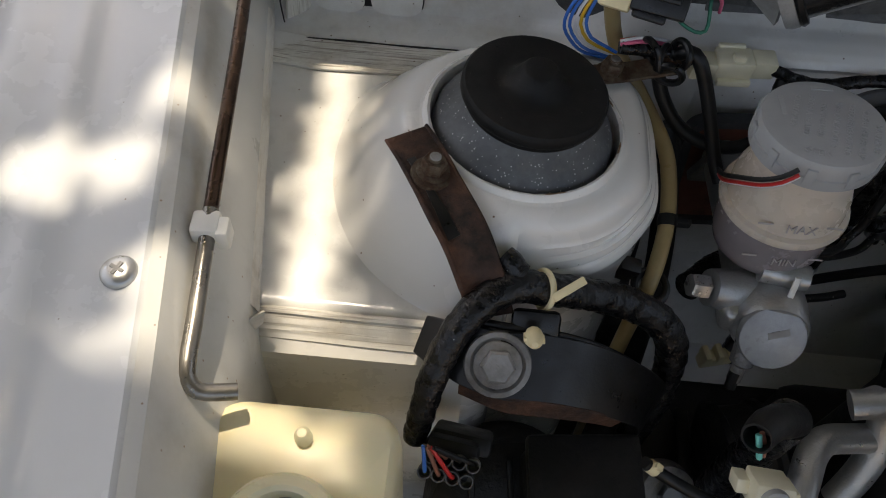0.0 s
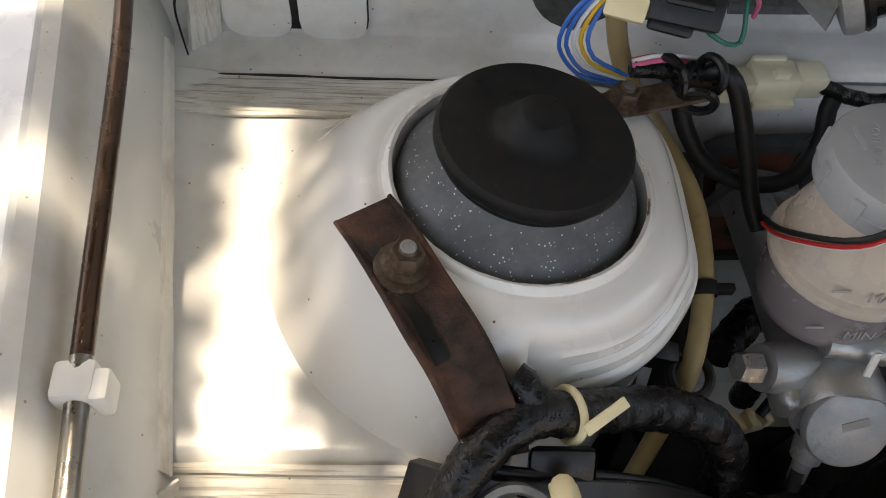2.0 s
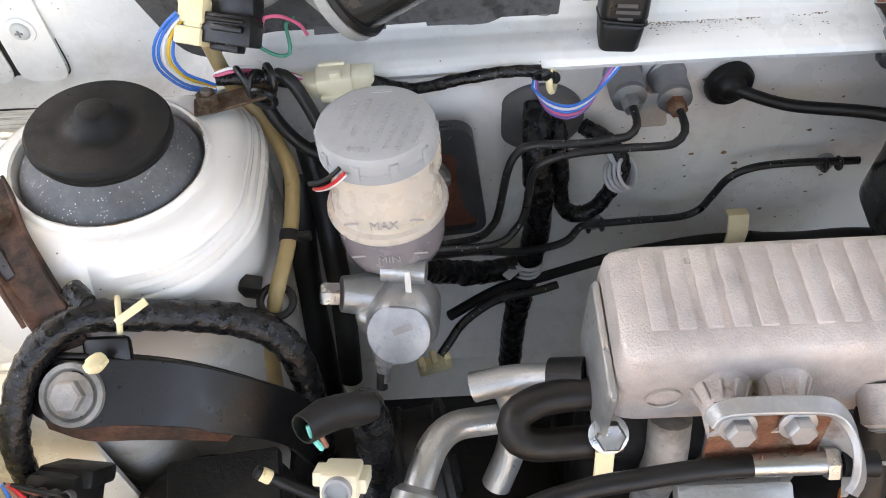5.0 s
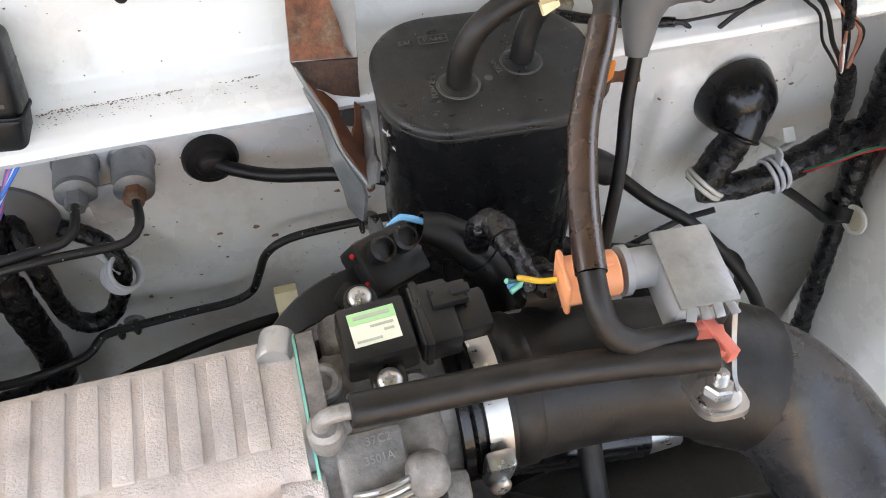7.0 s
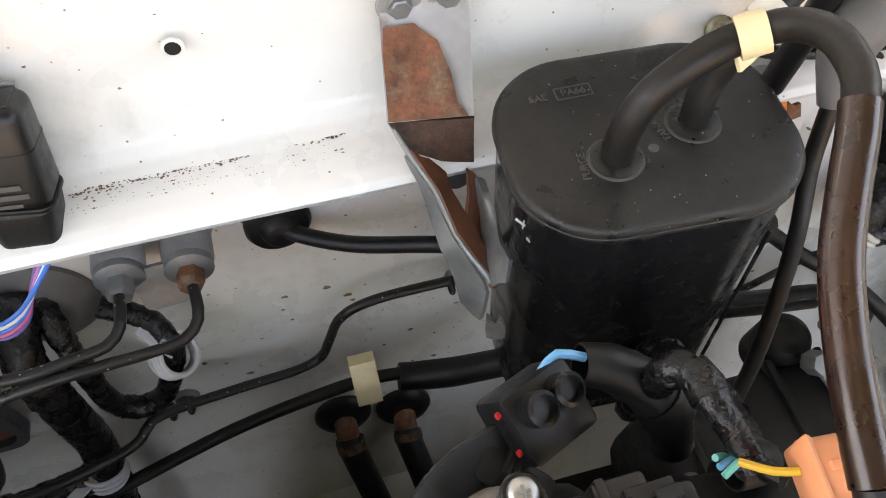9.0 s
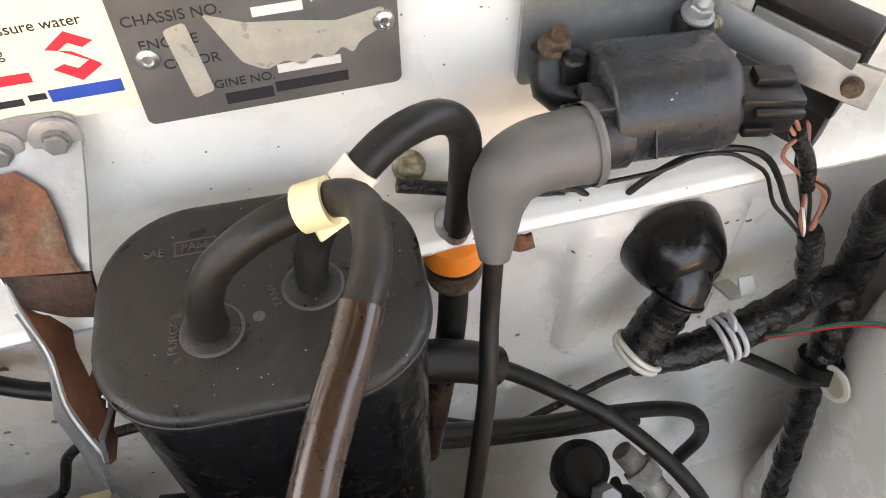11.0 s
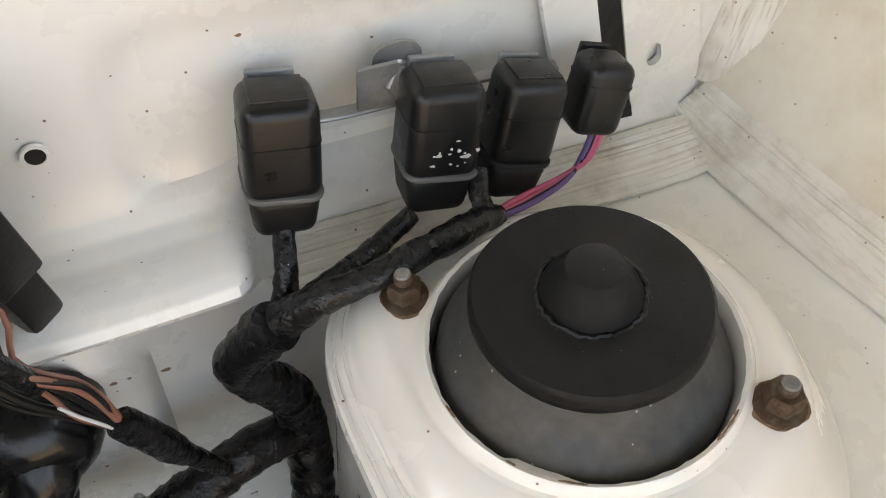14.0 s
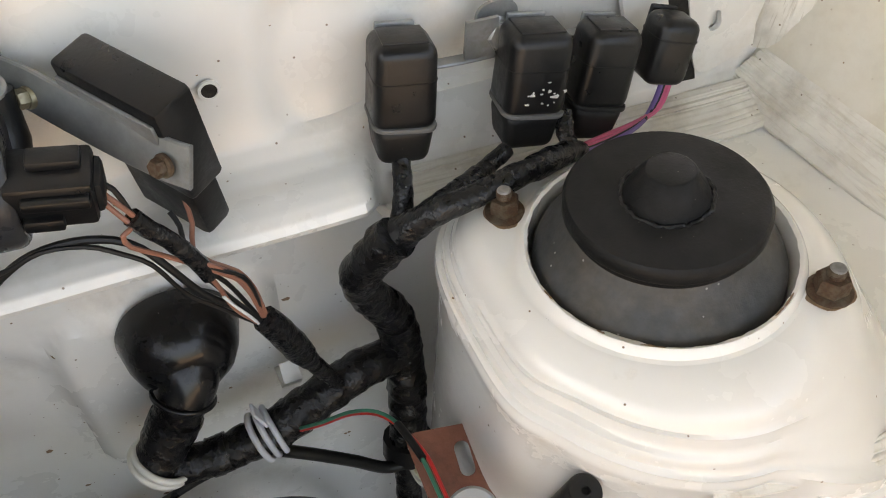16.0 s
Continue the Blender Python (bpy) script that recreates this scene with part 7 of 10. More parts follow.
wpart("folded_edge", tube([(-0.0246, 0.0869, 0.0084), (-0.0202, 0.0730, 0.0024), (-0.0125, 0.0570, -0.0078), (-0.0092, 0.0400, -0.0155), (-0.0050, 0.0310, -0.0205), (-0.0000, 0.0225, -0.0263), (0.0013, 0.0190, -0.0301)], [0.0010, 0.0012, 0.0013, 0.0014, 0.0013, 0.0015, 0.0010], 8), GALV, T_, "grey folded edge")
wpart("flap_inside", loft([[(0.0041, 0.0704, -0.0128), (0.0059, 0.0685, -0.0137), (0.0077, 0.0665, -0.0176)], [(0.0017, 0.0600, -0.0170), (0.0039, 0.0575, -0.0210), (0.0067, 0.0550, -0.0252)], [(-0.0025, 0.0495, -0.0183), (0.0005, 0.0460, -0.0234), (0.0036, 0.0425, -0.0287)], [(-0.0020, 0.0340, -0.0239), (0.0001, 0.0315, -0.0270), (0.0022, 0.0290, -0.0289)], [(0.0002, 0.0192, -0.0300), (0.0011, 0.0185, -0.0293), (0.0021, 0.0178, -0.0279)]], 0.0016), RUST_ARM, T_, "rusty inner face of the crumpled flap")
wpart("clamp_flap", loft([[(0.0075, 0.0660, -0.0171), (0.0082, 0.0650, -0.0147), (0.0101, 0.0635, -0.0160)], [(0.0066, 0.0545, -0.0246), (0.0087, 0.0500, -0.0162), (0.0100, 0.0440, -0.0160)], [(0.0034, 0.0420, -0.0281), (0.0065, 0.0340, -0.0196), (0.0077, 0.0275, -0.0123)], [(0.0020, 0.0285, -0.0282), (0.0043, 0.0215, -0.0149), (0.0074, 0.0155, -0.0062)], [(0.0020, 0.0178, -0.0270), (0.0036, 0.0155, -0.0208), (0.0054, 0.0130, -0.0178)]], 0.0016), GALV, T_, "crumpled grey clamp flap")
wpart("torn_lug", loft([[(-0.0016, 0.0175, -0.0461), (0.0026, 0.0155, -0.0516), (0.0043, 0.0140, -0.0463)], [(-0.0018, 0.0170, -0.0574), (0.0019, 0.0150, -0.0614), (0.0061, 0.0135, -0.0550)], [(-0.0010, 0.0165, -0.0645), (0.0019, 0.0145, -0.0648), (0.0061, 0.0135, -0.0630)]], 0.0016), GALV, T_, "small torn grey lug")
wpart("far_bolt", lathe([(0.0085, 0), (0.0085, 0.006), (0.0065, 0.0085), (0, 0.009)], 20, facing((0.0043, 0.0930, -0.0373), (0, -1, 0.2))), DARK_STEEL, T_, "dark bolt behind the arm")
for x, y, z in ((-0.0120, 0.1128, 0.0455), (0.0085, 0.1128, 0.0465)):
    dm = top_of(T_).matrix_basis.inverted() @ facing((x, y, z), (0, -1, 0.05))
    part("embossed_ring", moved(lathe([(0.0095, 0), (0.0088, 0.0012), (0.0070, 0.0016)], 28), dm), GALV_RUST, T_)
    bolt(T_, dm @ pose(0, 0, 0.001), 0.0046, 0.0025, GALV, 1.15)

# white chalky scuffs on the canister's side
for pts in ([(0.0185, 0.0230, -0.0419), (0.0227, 0.0215, -0.0531)], [(0.0165, 0.0234, 0.0051), (0.0178, 0.0219, -0.0030)], [(0.0170, 0.0238, -0.0006), (0.0179, 0.0223, -0.0039)], [(0.0132, 0.0223, 0.0082), (0.0123, 0.0208, 0.0054)], [(0.0161, 0.0235, -0.0028), (0.0192, 0.0220, -0.0061)], [(0.0109, 0.0251, 0.0065), (0.0144, 0.0236, 0.0027)], [(0.0231, 0.0238, -0.0544), (0.0234, 0.0223, -0.0649)], [(0.0150, 0.0221, -0.0036), (0.0196, 0.0206, -0.0113)], [(0.0189, 0.0254, -0.0146), (0.0190, 0.0239, -0.0173)]):
    wpart("scuff", tube(pts, 0.0005, 6, 0.002, flat=0.5), INK_PALE, can, "chalky white scuff")

# canister hoses
T_ = thing("canister_hoses", "black canister hoses joined by a cream clip", "hose", pose(0.0485, 0.029, 0.02))
wpart("purge_hose", tube([(0.0520, 0.0317, 0.0205), (0.0523, 0.0318, 0.0300), (0.0541, 0.0320, 0.0394), (0.0611, 0.0330, 0.0519), (0.0770, 0.0345, 0.0625), (0.0940, 0.0360, 0.0670), (0.1040, 0.0290, 0.0745), (0.1078, 0.0150, 0.0805), (0.1050, -0.0030, 0.0820), (0.0993, -0.0150, 0.0800)], [0.0064, 0.0062, 0.0060, 0.0060, 0.0060, 0.0058, 0.0058, 0.0056, 0.0055, 0.0055], 20), DARK_HOSE, T_, "brownish black purge hose")
wpart("tank_hose", tube([(0.0882, 0.0412, 0.0205), (0.0888, 0.0420, 0.0300), (0.0915, 0.0440, 0.0400), (0.0996, 0.0440, 0.0563), (0.1101, 0.0470, 0.0663), (0.1233, 0.0530, 0.0722), (0.1400, 0.0610, 0.0693), (0.1504, 0.0670, 0.0542), (0.1518, 0.0710, 0.0262), (0.1507, 0.0760, -0.0080)], 0.0060, 20), RUBBER, T_)
wpart("band", tube([(0.1050, 0.0455, 0.0620), (0.1115, 0.0476, 0.0672)], 0.0070, 18), WHITE_PL, T_, "white band")
yc = wpart("clip", tube([(0.0900, 0.0358, 0.0662), (0.0990, 0.0335, 0.0700)], 0.0078, 18), CREAM, T_, "cream plastic joining clip")
wpart("clip_wing", box(0.012, 0.018, 0.002, 0.0006, m=facing((0.0965, 0.0400, 0.0600), (0.4, -0.7, 0.5))), CREAM, yc)
T_ = thing("check_valve", "orange and brown plastic check valve on a hose", "valve", pose(0.1500, 0.0795, -0.030))
part("spigot", lathe([(0.0082, 0.012), (0.0082, 0.024), (0.0070, 0.025)], 24), STEEL, T_, "crimped metal clamp")
part("upper_shell", lathe([(0.0085, 0.014), (0.0125, 0.012), (0.0140, 0.008), (0.0140, 0.001), (0.0132, 0.0)], 36), ORANGE, T_, "orange upper shell")
part("gasket", lathe([(0.0136, 0.0012), (0.0136, -0.0022)], 36), RUBBER, T_)
part("lower_shell", lathe([(0.0134, -0.001), (0.0134, -0.011), (0.0120, -0.016), (0.0075, -0.018), (0.007, -0.03)], 36), RUSTY_BOLT, T_, "grimy brown lower shell")
wpart("lower_hose", tube([(0.1500, 0.0790, -0.050), (0.1490, 0.0770, -0.070), (0.1455, 0.0720, -0.092), (0.1400, 0.066, -0.105)], 0.0072, 16), RUBBER, T_)
wpart("brown_hose", tube([(0.1405, 0.0665, -0.103), (0.1340, 0.0580, -0.125), (0.126, 0.05, -0.16)], 0.0078, 16), BROWN_HOSE, T_, "translucent brown hose")
T_ = thing("sheathed_hose", "shiny brown tube sheathing a black vacuum hose", "hose", pose(0.097, -0.0115, 0.075))
wpart("sheath", tube([(0.0998, -0.0135, 0.0805), (0.0955, -0.0220, 0.0765), (0.0870, -0.0360, 0.0700), (0.0780, -0.0530, 0.0620), (0.0705, -0.0740, 0.0545), (0.0645, -0.0950, 0.0490), (0.0617, -0.1090, 0.0445)], 0.0062, 20, hollow=0.12), BROWN_HOSE, T_)
wpart("hose", tube([(0.0617, -0.1085, 0.0447), (0.0612, -0.1180, 0.0390), (0.0640, -0.1260, 0.0305), (0.0720, -0.1305, 0.0245), (0.0850, -0.1305, 0.0215), (0.0985, -0.1300, 0.0205)], 0.0054, 18), DARK_HOSE, T_)

# ---- intake hose and clamp ----
T_ = thing("intake_hose", "wide black rubber intake hose on the throttle body", "intake hose", pose(0.03, -0.106, -0.037))
wpart("hose", tube([(0.012, -0.1065, -0.037), (0.030, -0.1065, -0.037), (0.060, -0.1075, -0.038), (0.095, -0.1095, -0.040), (0.125, -0.114, -0.045), (0.150, -0.122, -0.054)], [0.0325, 0.0330, 0.0315, 0.0315, 0.033, 0.035], 48, 0.004), RUBBER, T_)
wpart("collar", lathe([(0.0335, -0.004), (0.0350, -0.003), (0.0350, 0.001), (0.0335, 0.002), (0.0350, 0.003), (0.0350, 0.006)], 56, facing((0.010, -0.1065, -0.037), (1, 0, 0)), close=False), RUBBER_GLOSS, T_)
wpart("bulge", lathe([(0.0325, -0.006), (0.0345, -0.003), (0.0345, 0.004), (0.0320, 0.008)], 56, facing((0.036, -0.1065, -0.037), (1, 0, 0)), close=False), RUBBER, T_)
T_ = thing("hose_clamp", "zinc plated steel band clamp with a screw", "clamp", pose(0.0225, -0.1065, -0.037))
part("band", lathe([(0.0338, -0.005), (0.0356, -0.005), (0.0356, 0.005), (0.0338, 0.005)], 64, facing((0, 0, 0), (1, 0, 0)), close=False), STEEL, T_)
lug = part("lug", box(0.012, 0.0085, 0.026, 0.002, m=pose(-0.003, -0.0365, 0.006, 8, 0, 0)), STEEL, T_)
screw(lug, facing((-0.003, -0.0410, -0.002), (0, -1, 0.2)), 0.0048)
cable("taped_lead", [(0.0410, -0.0380, -0.0500), (0.0394, -0.0450, -0.0171), (0.0374, -0.0500, 0.0040), (0.0380, -0.0520, 0.0120), (0.0429, -0.0560, 0.0177), (0.0448, -0.0700, 0.0186), (0.0515, -0.0850, 0.0098), (0.0550, -0.0950, 0.0140)], [0.0055, 0.0055, 0.0058, 0.0060, 0.0060, 0.0055, 0.0045, 0.0028], TAPE, "crumpled black taped lead to the orange plug", seg=14, wrap=0.16, step=0.002)
T_ = thing("vacuum_hose", "brownish black vacuum hose over the intake", "hose", pose(0.03, -0.131, 0.02))
wpart("hose", tube([(-0.0345, -0.1300, 0.0240), (-0.0200, -0.1300, 0.0225), (0.0050, -0.1300, 0.0205), (0.0350, -0.1310, 0.0190), (0.0650, -0.1345, 0.0190), (0.0900, -0.1390, 0.0195), (0.1030, -0.1415, 0.0200)], 0.0064, 18, hollow=0.35), DARK_HOSE, T_)
wpart("end_ring", hoop(0.0052, 0.0012, facing((-0.0343, -0.1300, 0.0240), (-1, 0, 0.1))), RUBBER, T_)
T_ = thing("hose_nipple", "small cast elbow nipple in the throttle body", "nipple", pose(-0.045, -0.129, 0.016))
part("elbow", tube([(-0.001, 0, -0.008), (-0.001, 0, 0.003), (0.004, 0, 0.007), (0.013, -0.001, 0.008)], 0.0032, 14), ALU_DIRTY, T_)
part("base", lathe([(0.0068, -0.012), (0.0068, -0.002), (0.005, 0.0)], 20), ALU_DIRTY, T_)

# ---- solenoid valve with orange plug ----
T_ = thing("solenoid_valve", "grey solenoid valve under a bent galvanised cover", "solenoid valve", pose(0.105, -0.109, 0.020, 4, 0, -4))
part("cover", box(0.024, 0.036, 0.0022, 0.0008, m=pose(0.001, 0.001, 0.0135)), GALV, T_)
part("cover_side", box(0.0022, 0.036, 0.022, 0.0008, m=pose(0.0125, 0.001, 0.0035)), GALV, T_)
part("core", box(0.020, 0.034, 0.020, 0.003, m=pose(-0.001, 0.0, 0.001)), GREY_CAP, T_, "pale grey plastic coil body")
part("neck", lathe([(0.0085, 0), (0.0085, 0.010), (0.0105, 0.011), (0.0105, 0.014)], 26, facing((-0.010, 0.010, 0.003), (-1, 0, 0))), GREY_CAP, T_)
for k in range(4):
    part("bent_tooth", box(0.004, 0.006, 0.0014, 0.0004, m=pose(-0.007 + 0.0055 * k, -0.019, 0.0125, 25 - 16 * (k % 2), 0, 10 * k - 15)), GALV, T_)
part("leg", loft([[(0.0135, 0.014, 0.014), (0.0140, -0.014, 0.0135)], [(0.0150, 0.006, -0.010), (0.0150, -0.024, -0.004)], [(0.0140, -0.016, -0.022), (0.0135, -0.036, -0.014)], [(0.0, -0.032, -0.022), (0.012, -0.052, -0.020)]], 0.0022), GALV, T_)
part("foot", plate(smooth_outline([(-0.011, -0.012), (0.011, -0.012), (0.011, 0.014), (-0.011, 0.014)], 0.0085), 0.0026, m=pose(0.004, -0.041, -0.020, -20, 0, 0)), STEEL, T_)
bolt(T_, pose(0.004, -0.041, -0.0175, -20, 0, 0), 0.0062, 0.005, STEEL, 1.5, 0.008)
T_ = thing("orange_plug", "pale orange connector plug with a yellow wire", "connector", pose(0.069, -0.0985, 0.0255, 6, -6, -6) @ Matrix.Scale(0.82, 4))
part("shell", lathe([(0.0085, -0.016), (0.0125, -0.014), (0.0125, 0.000), (0.0115, 0.012), (0.0105, 0.013)], 10, facing((0, 0, 0), (1, 0, 0))), ORANGE_PALE, T_)
part("rear_flange", box(0.0035, 0.024, 0.026, 0.002, m=pose(-0.014, 0, 0)), ORANGE_PALE, T_)
part("rib", box(0.020, 0.004, 0.027, 0.001, m=pose(0, 0, 0)), ORANGE_PALE, T_)
part("wire", tube([(-0.016, 0.002, 0.0), (-0.024, 0.004, -0.002), (-0.034, 0.010, -0.005)], 0.0016, 8), W_YELLOW, T_)
T_ = thing("hose_tee", "faded red plastic hose tee", "fitting", pose(0.0985, -0.135, 0.0205) @ Matrix.Scale(0.8, 4))
part("barrel", tube([(-0.006, 0.006, 0.0), (0.010, 0.006, 0.001)], 0.0048, 14), PINK_RED, T_)
part("web", box(0.014, 0.016, 0.005, 0.001, m=pose(0.006, -0.001, 0.002, 0, 0, -20)), PINK_RED, T_)
part("fin", box(0.006, 0.022, 0.009, 0.001, m=pose(0.010, -0.002, 0.002, 0, 0, 12)), PINK_RED, T_)

# sleeved wires near the canister
T_ = thing("injector_plug", "black plastic connector with red seals and a light blue wire", "connector", pose(-0.005, -0.0475, -0.004, 30, 8, 24))
part("shell", box(0.030, 0.026, 0.022, 0.003, m=pose(0, 0, 0)), PLASTIC, T_)
for k in range(2):
    part("port", lathe([(0.006, 0), (0.006, 0.008), (0.0045, 0.009), (0.0045, 0.006), (0, 0.006)], 18, pose(-0.006 + 0.012 * k, 0.004, 0.010)), PLASTIC, T_)
for x, y in ((-0.0155, 0.008), (-0.0155, -0.006), (0.0155, -0.002)):
    part("seal", lathe([(0.0012, -0.001), (0.0012, 0.0008), (0, 0.0012)], 10, pose(x, y, 0.006, 0, 90 if x > 0 else -90, 0)), W_RED, T_)
part("tail", box(0.014, 0.030, 0.016, 0.003, m=pose(-0.018, -0.014, -0.008, 0, 0, 30)), RUBBER, T_)
for k in range(5):
    part("tail_ring", box(0.017, 0.003, 0.019, 0.001, m=pose(-0.0145 - 0.0022 * k, -0.006 - 0.0045 * k, -0.0075, 0, 0, 30)), RUBBER, T_)
wpart("lever_arm", ribbon([(-0.0180, -0.0560, -0.006), (-0.0330, -0.0600, -0.004), (-0.0470, -0.0680, -0.002), (-0.0560, -0.0780, 0.001), (-0.050, -0.083, 0.002)], 0.016, 0.004, (0.1, -0.5, 0.85), widths=[0.018, 0.016, 0.014, 0.010, 0.006]), PLASTIC, T_)
wpart("blue_wire", tube([(-0.001, -0.038, 0.006), (0.006, -0.034, 0.008), (0.016, -0.036, 0.004)], 0.0017, 8), W_LBLUE, T_)
cable("sleeve", [(0.0140, -0.0370, 0.0020), (0.0230, -0.0390, -0.0010), (0.0340, -0.0440, -0.0080), (0.0440, -0.0520, -0.0200), (0.0480, -0.060, -0.040)], [0.0075, 0.009, 0.0095, 0.009, 0.008], RUBBER, "loose black plastic wire sleeve", "sleeve", seg=16, hollow=0.12, wrap=0.05)
cable("sleeve", [(0.0720, -0.0060, -0.1200), (0.0690, -0.0080, -0.0900), (0.0665, -0.0150, -0.0620), (0.0670, -0.0280, -0.0480), (0.0720, -0.0420, -0.0440), (0.0740, -0.0560, -0.0400), (0.0680, -0.0720, -0.0250), (0.0580, -0.0820, -0.0050), (0.0480, -0.0880, 0.0130)], [0.007, 0.0075, 0.008, 0.0085, 0.008, 0.007, 0.006, 0.005, 0.0028], TAPE, "crinkled black taped sleeve by the canister", "sleeve", seg=16, wrap=0.14, step=0.0025, pitch=0.007)
cable("sleeve", [(0.0450, -0.0860, 0.0060), (0.0540, -0.0850, 0.0030), (0.0600, -0.0820, -0.0060), (0.0580, -0.078, -0.03)], [0.0065, 0.0075, 0.0075, 0.007], RUBBER, "open black sleeve with green and blue wires", "sleeve", seg=16, hollow=0.12)
for k, mt in enumerate((W_TEAL, W_LBLUE, W_TEAL)):
    cable("sensor_lead", [(0.0400, -0.0880 + 0.003 * k, 0.0110), (0.0470, -0.0850 + 0.002 * k, 0.0115 - 0.003 * k), (0.0520, -0.0845, 0.0070 - 0.002 * k)], 0.0012, mt, ("light green sensor lead", "light blue sensor lead", "light green sensor lead")[k], "wire", seg=8)

# ---- plates and stickers on the cowl ----
T_ = thing("id_plate", "worn grey metal identification plate held by rivets", "plate", facing((0.0903, 0.1175, 0.0770), (0, -1, 0.03)) @ pose(0, 0, 0, 0, 0, -0.5))
part("plate", plate(rounded(0.098, 0.070, 0.003), 0.0012), ID_PLATE, T_)
for x, y, s_ in ((-0.030, 0.019, "TYPE"), (-0.0235, 0.009, "CHASSIS NO."), (-0.027, -0.001, "ENGINE"), (-0.021, -0.010, "COLOR")):
    text("stamped_word", s_, 0.0058, INK, T_, pose(x - 0.006, y, 0.00135), 0.0001)
text("stamped_word", "796", 0.0062, INK_PALE, T_, pose(0.022, 0.008, 0.00135), 0.0001)
text("stamped_word", "CC", 0.0058, INK, T_, pose(0.035, 0.008, 0.00135), 0.0001)
text("stamped_word", "ENGINE NO.", 0.0052, INK, T_, pose(-0.014, -0.022, 0.00135), 0.0001)
bars("stamped_bar", [(0.014, -0.0195, 0.024, 0.0038), (0.012, 0.018, 0.032, 0.0042), (0.006, 0.0055, 0.018, 0.0038)], INK_PALE, T_, pose(0, 0, 0.0013), 0.0001)
bars("maker_bar", [(-0.010, -0.029, 0.018, 0.0050), (0.014, -0.0275, 0.028, 0.0046)], INK, T_, pose(0, 0, 0.0013), 0.0001)
bars("maker_bar", [(-0.004, 0.0295, 0.080, 0.005)], INK, T_, pose(0, 0, 0.0013), 0.0001)
peel = smooth_outline([(-0.020, 0.012), (-0.006, 0.006), (0.010, 0.004), (0.026, 0.001), (0.044, 0.004), (0.044, -0.004), (0.034, -0.009), (0.031, -0.014), (0.027, -0.010), (0.022, -0.015), (0.017, -0.011), (0.012, -0.016), (0.006, -0.012), (-0.002, -0.015), (-0.010, -0.010)], 0.002)
part("peeling_film", plate(peel, 0.0003, m=pose(0, -0.004, 0.0011)), PEEL, T_, "peeling yellowed film")
part("peeling_film", plate(smooth_outline([(-0.034, 0.004), (-0.026, 0.006), (-0.022, -0.024), (-0.030, -0.026)], 0.002), 0.0003, m=pose(0, 0, 0.00125)), PEEL, T_, "peeling yellowed film")
for x, y in ((-0.0415, -0.0060), (0.0435, -0.0060)):
    part("rivet", lathe([(0.0042, 0), (0.0040, 0.0012), (0.0022, 0.002), (0.0016, 0.0014), (0, 0.0014)], 22, pose(x, y, 0.0012)), STEEL, T_)
T_ = thing("warning_sticker", "cream warning sticker with red, black and blue print", "sticker", facing((-0.0005, 0.1175, 0.0810), (0, -1, 0.03)) @ pose(0, 0, 0, 0, 0, -0.5))
part("paper", plate(rounded(0.086, 0.058, 0.002), 0.0004), STICKER, T_)
text("printed_line", "Caution", 0.0085, INK_RED, T_, pose(-0.024, 0.0215, 0.0005), 0.0001)
text("printed_line", "Don't use high pressure water", 0.0056, INK, T_, pose(-0.0015, 0.0095, 0.0005), 0.0001)
text("printed_line", "for engine cleaning", 0.0056, INK, T_, pose(-0.016, 0.001, 0.0005), 0.0001)
bars("printed_bar", [(0.001, -0.0095, 0.018, 0.0040)], INK_RED, T_, pose(0, 0, 0.0005), 0.0001)
bars("printed_bar", [(-0.030, -0.0205, 0.012, 0.0028), (-0.015, -0.0195, 0.012, 0.0030), (-0.001, -0.0190, 0.010, 0.0028), (0.009, -0.0180, 0.006, 0.0026)], INK, T_, pose(0, 0, 0.0005), 0.0001)
part("emblem_shape", joined(plate([(0.018, 0.000), (0.026, 0.006), (0.034, 0.001), (0.030, -0.001), (0.026, 0.0015), (0.022, -0.001)], 0.0002), plate([(0.034, -0.009), (0.026, -0.014), (0.018, -0.008), (0.022, -0.0065), (0.026, -0.009), (0.031, -0.006)], 0.0002), plate([(0.018, 0.000), (0.022, -0.001), (0.034, -0.0085), (0.031, -0.006), (0.026, -0.002)], 0.0002)), INK_RED, T_)
for o_ in T_.children:
    if o_.name.startswith("emblem_shape"):
        o_.location = (0, 0, 0.0004)
bars("maker_bar", [(0.0255, -0.0185, 0.025, 0.0052)], INK_BLUE, T_, pose(0, 0, 0.0005), 0.0001)

# ---- ignition coil ----
T_ = thing("coil_plate", "galvanised steel mounting plate bolted to the cowl", "plate", facing((0.2260, 0.1150, 0.0720), (0, -1, 0.02)))
part("plate", plate(smooth_outline([(-0.040, -0.042), (0.037, -0.030), (0.037, 0.05), (-0.038, 0.05)], 0.006), 0.003), GALV, T_)
bolt(T_, pose(-0.002, 0.014, 0.003), 0.0095, 0.007, BOLT, 1.2)
T_ = thing("ignition_coil", "black ignition coil with mounting ears and a spark lead socket", "ignition coil", pose(0.2310, 0.0780, 0.0430, 0, 3.5, -2))
coil_sec = smooth_outline([(0.018, 0.0175), (-0.010, 0.0195), (-0.0225, 0.006), (-0.0235, -0.010), (-0.015, -0.0200), (0.002, -0.0195), (0.018, -0.012)], 0.0065, 5)
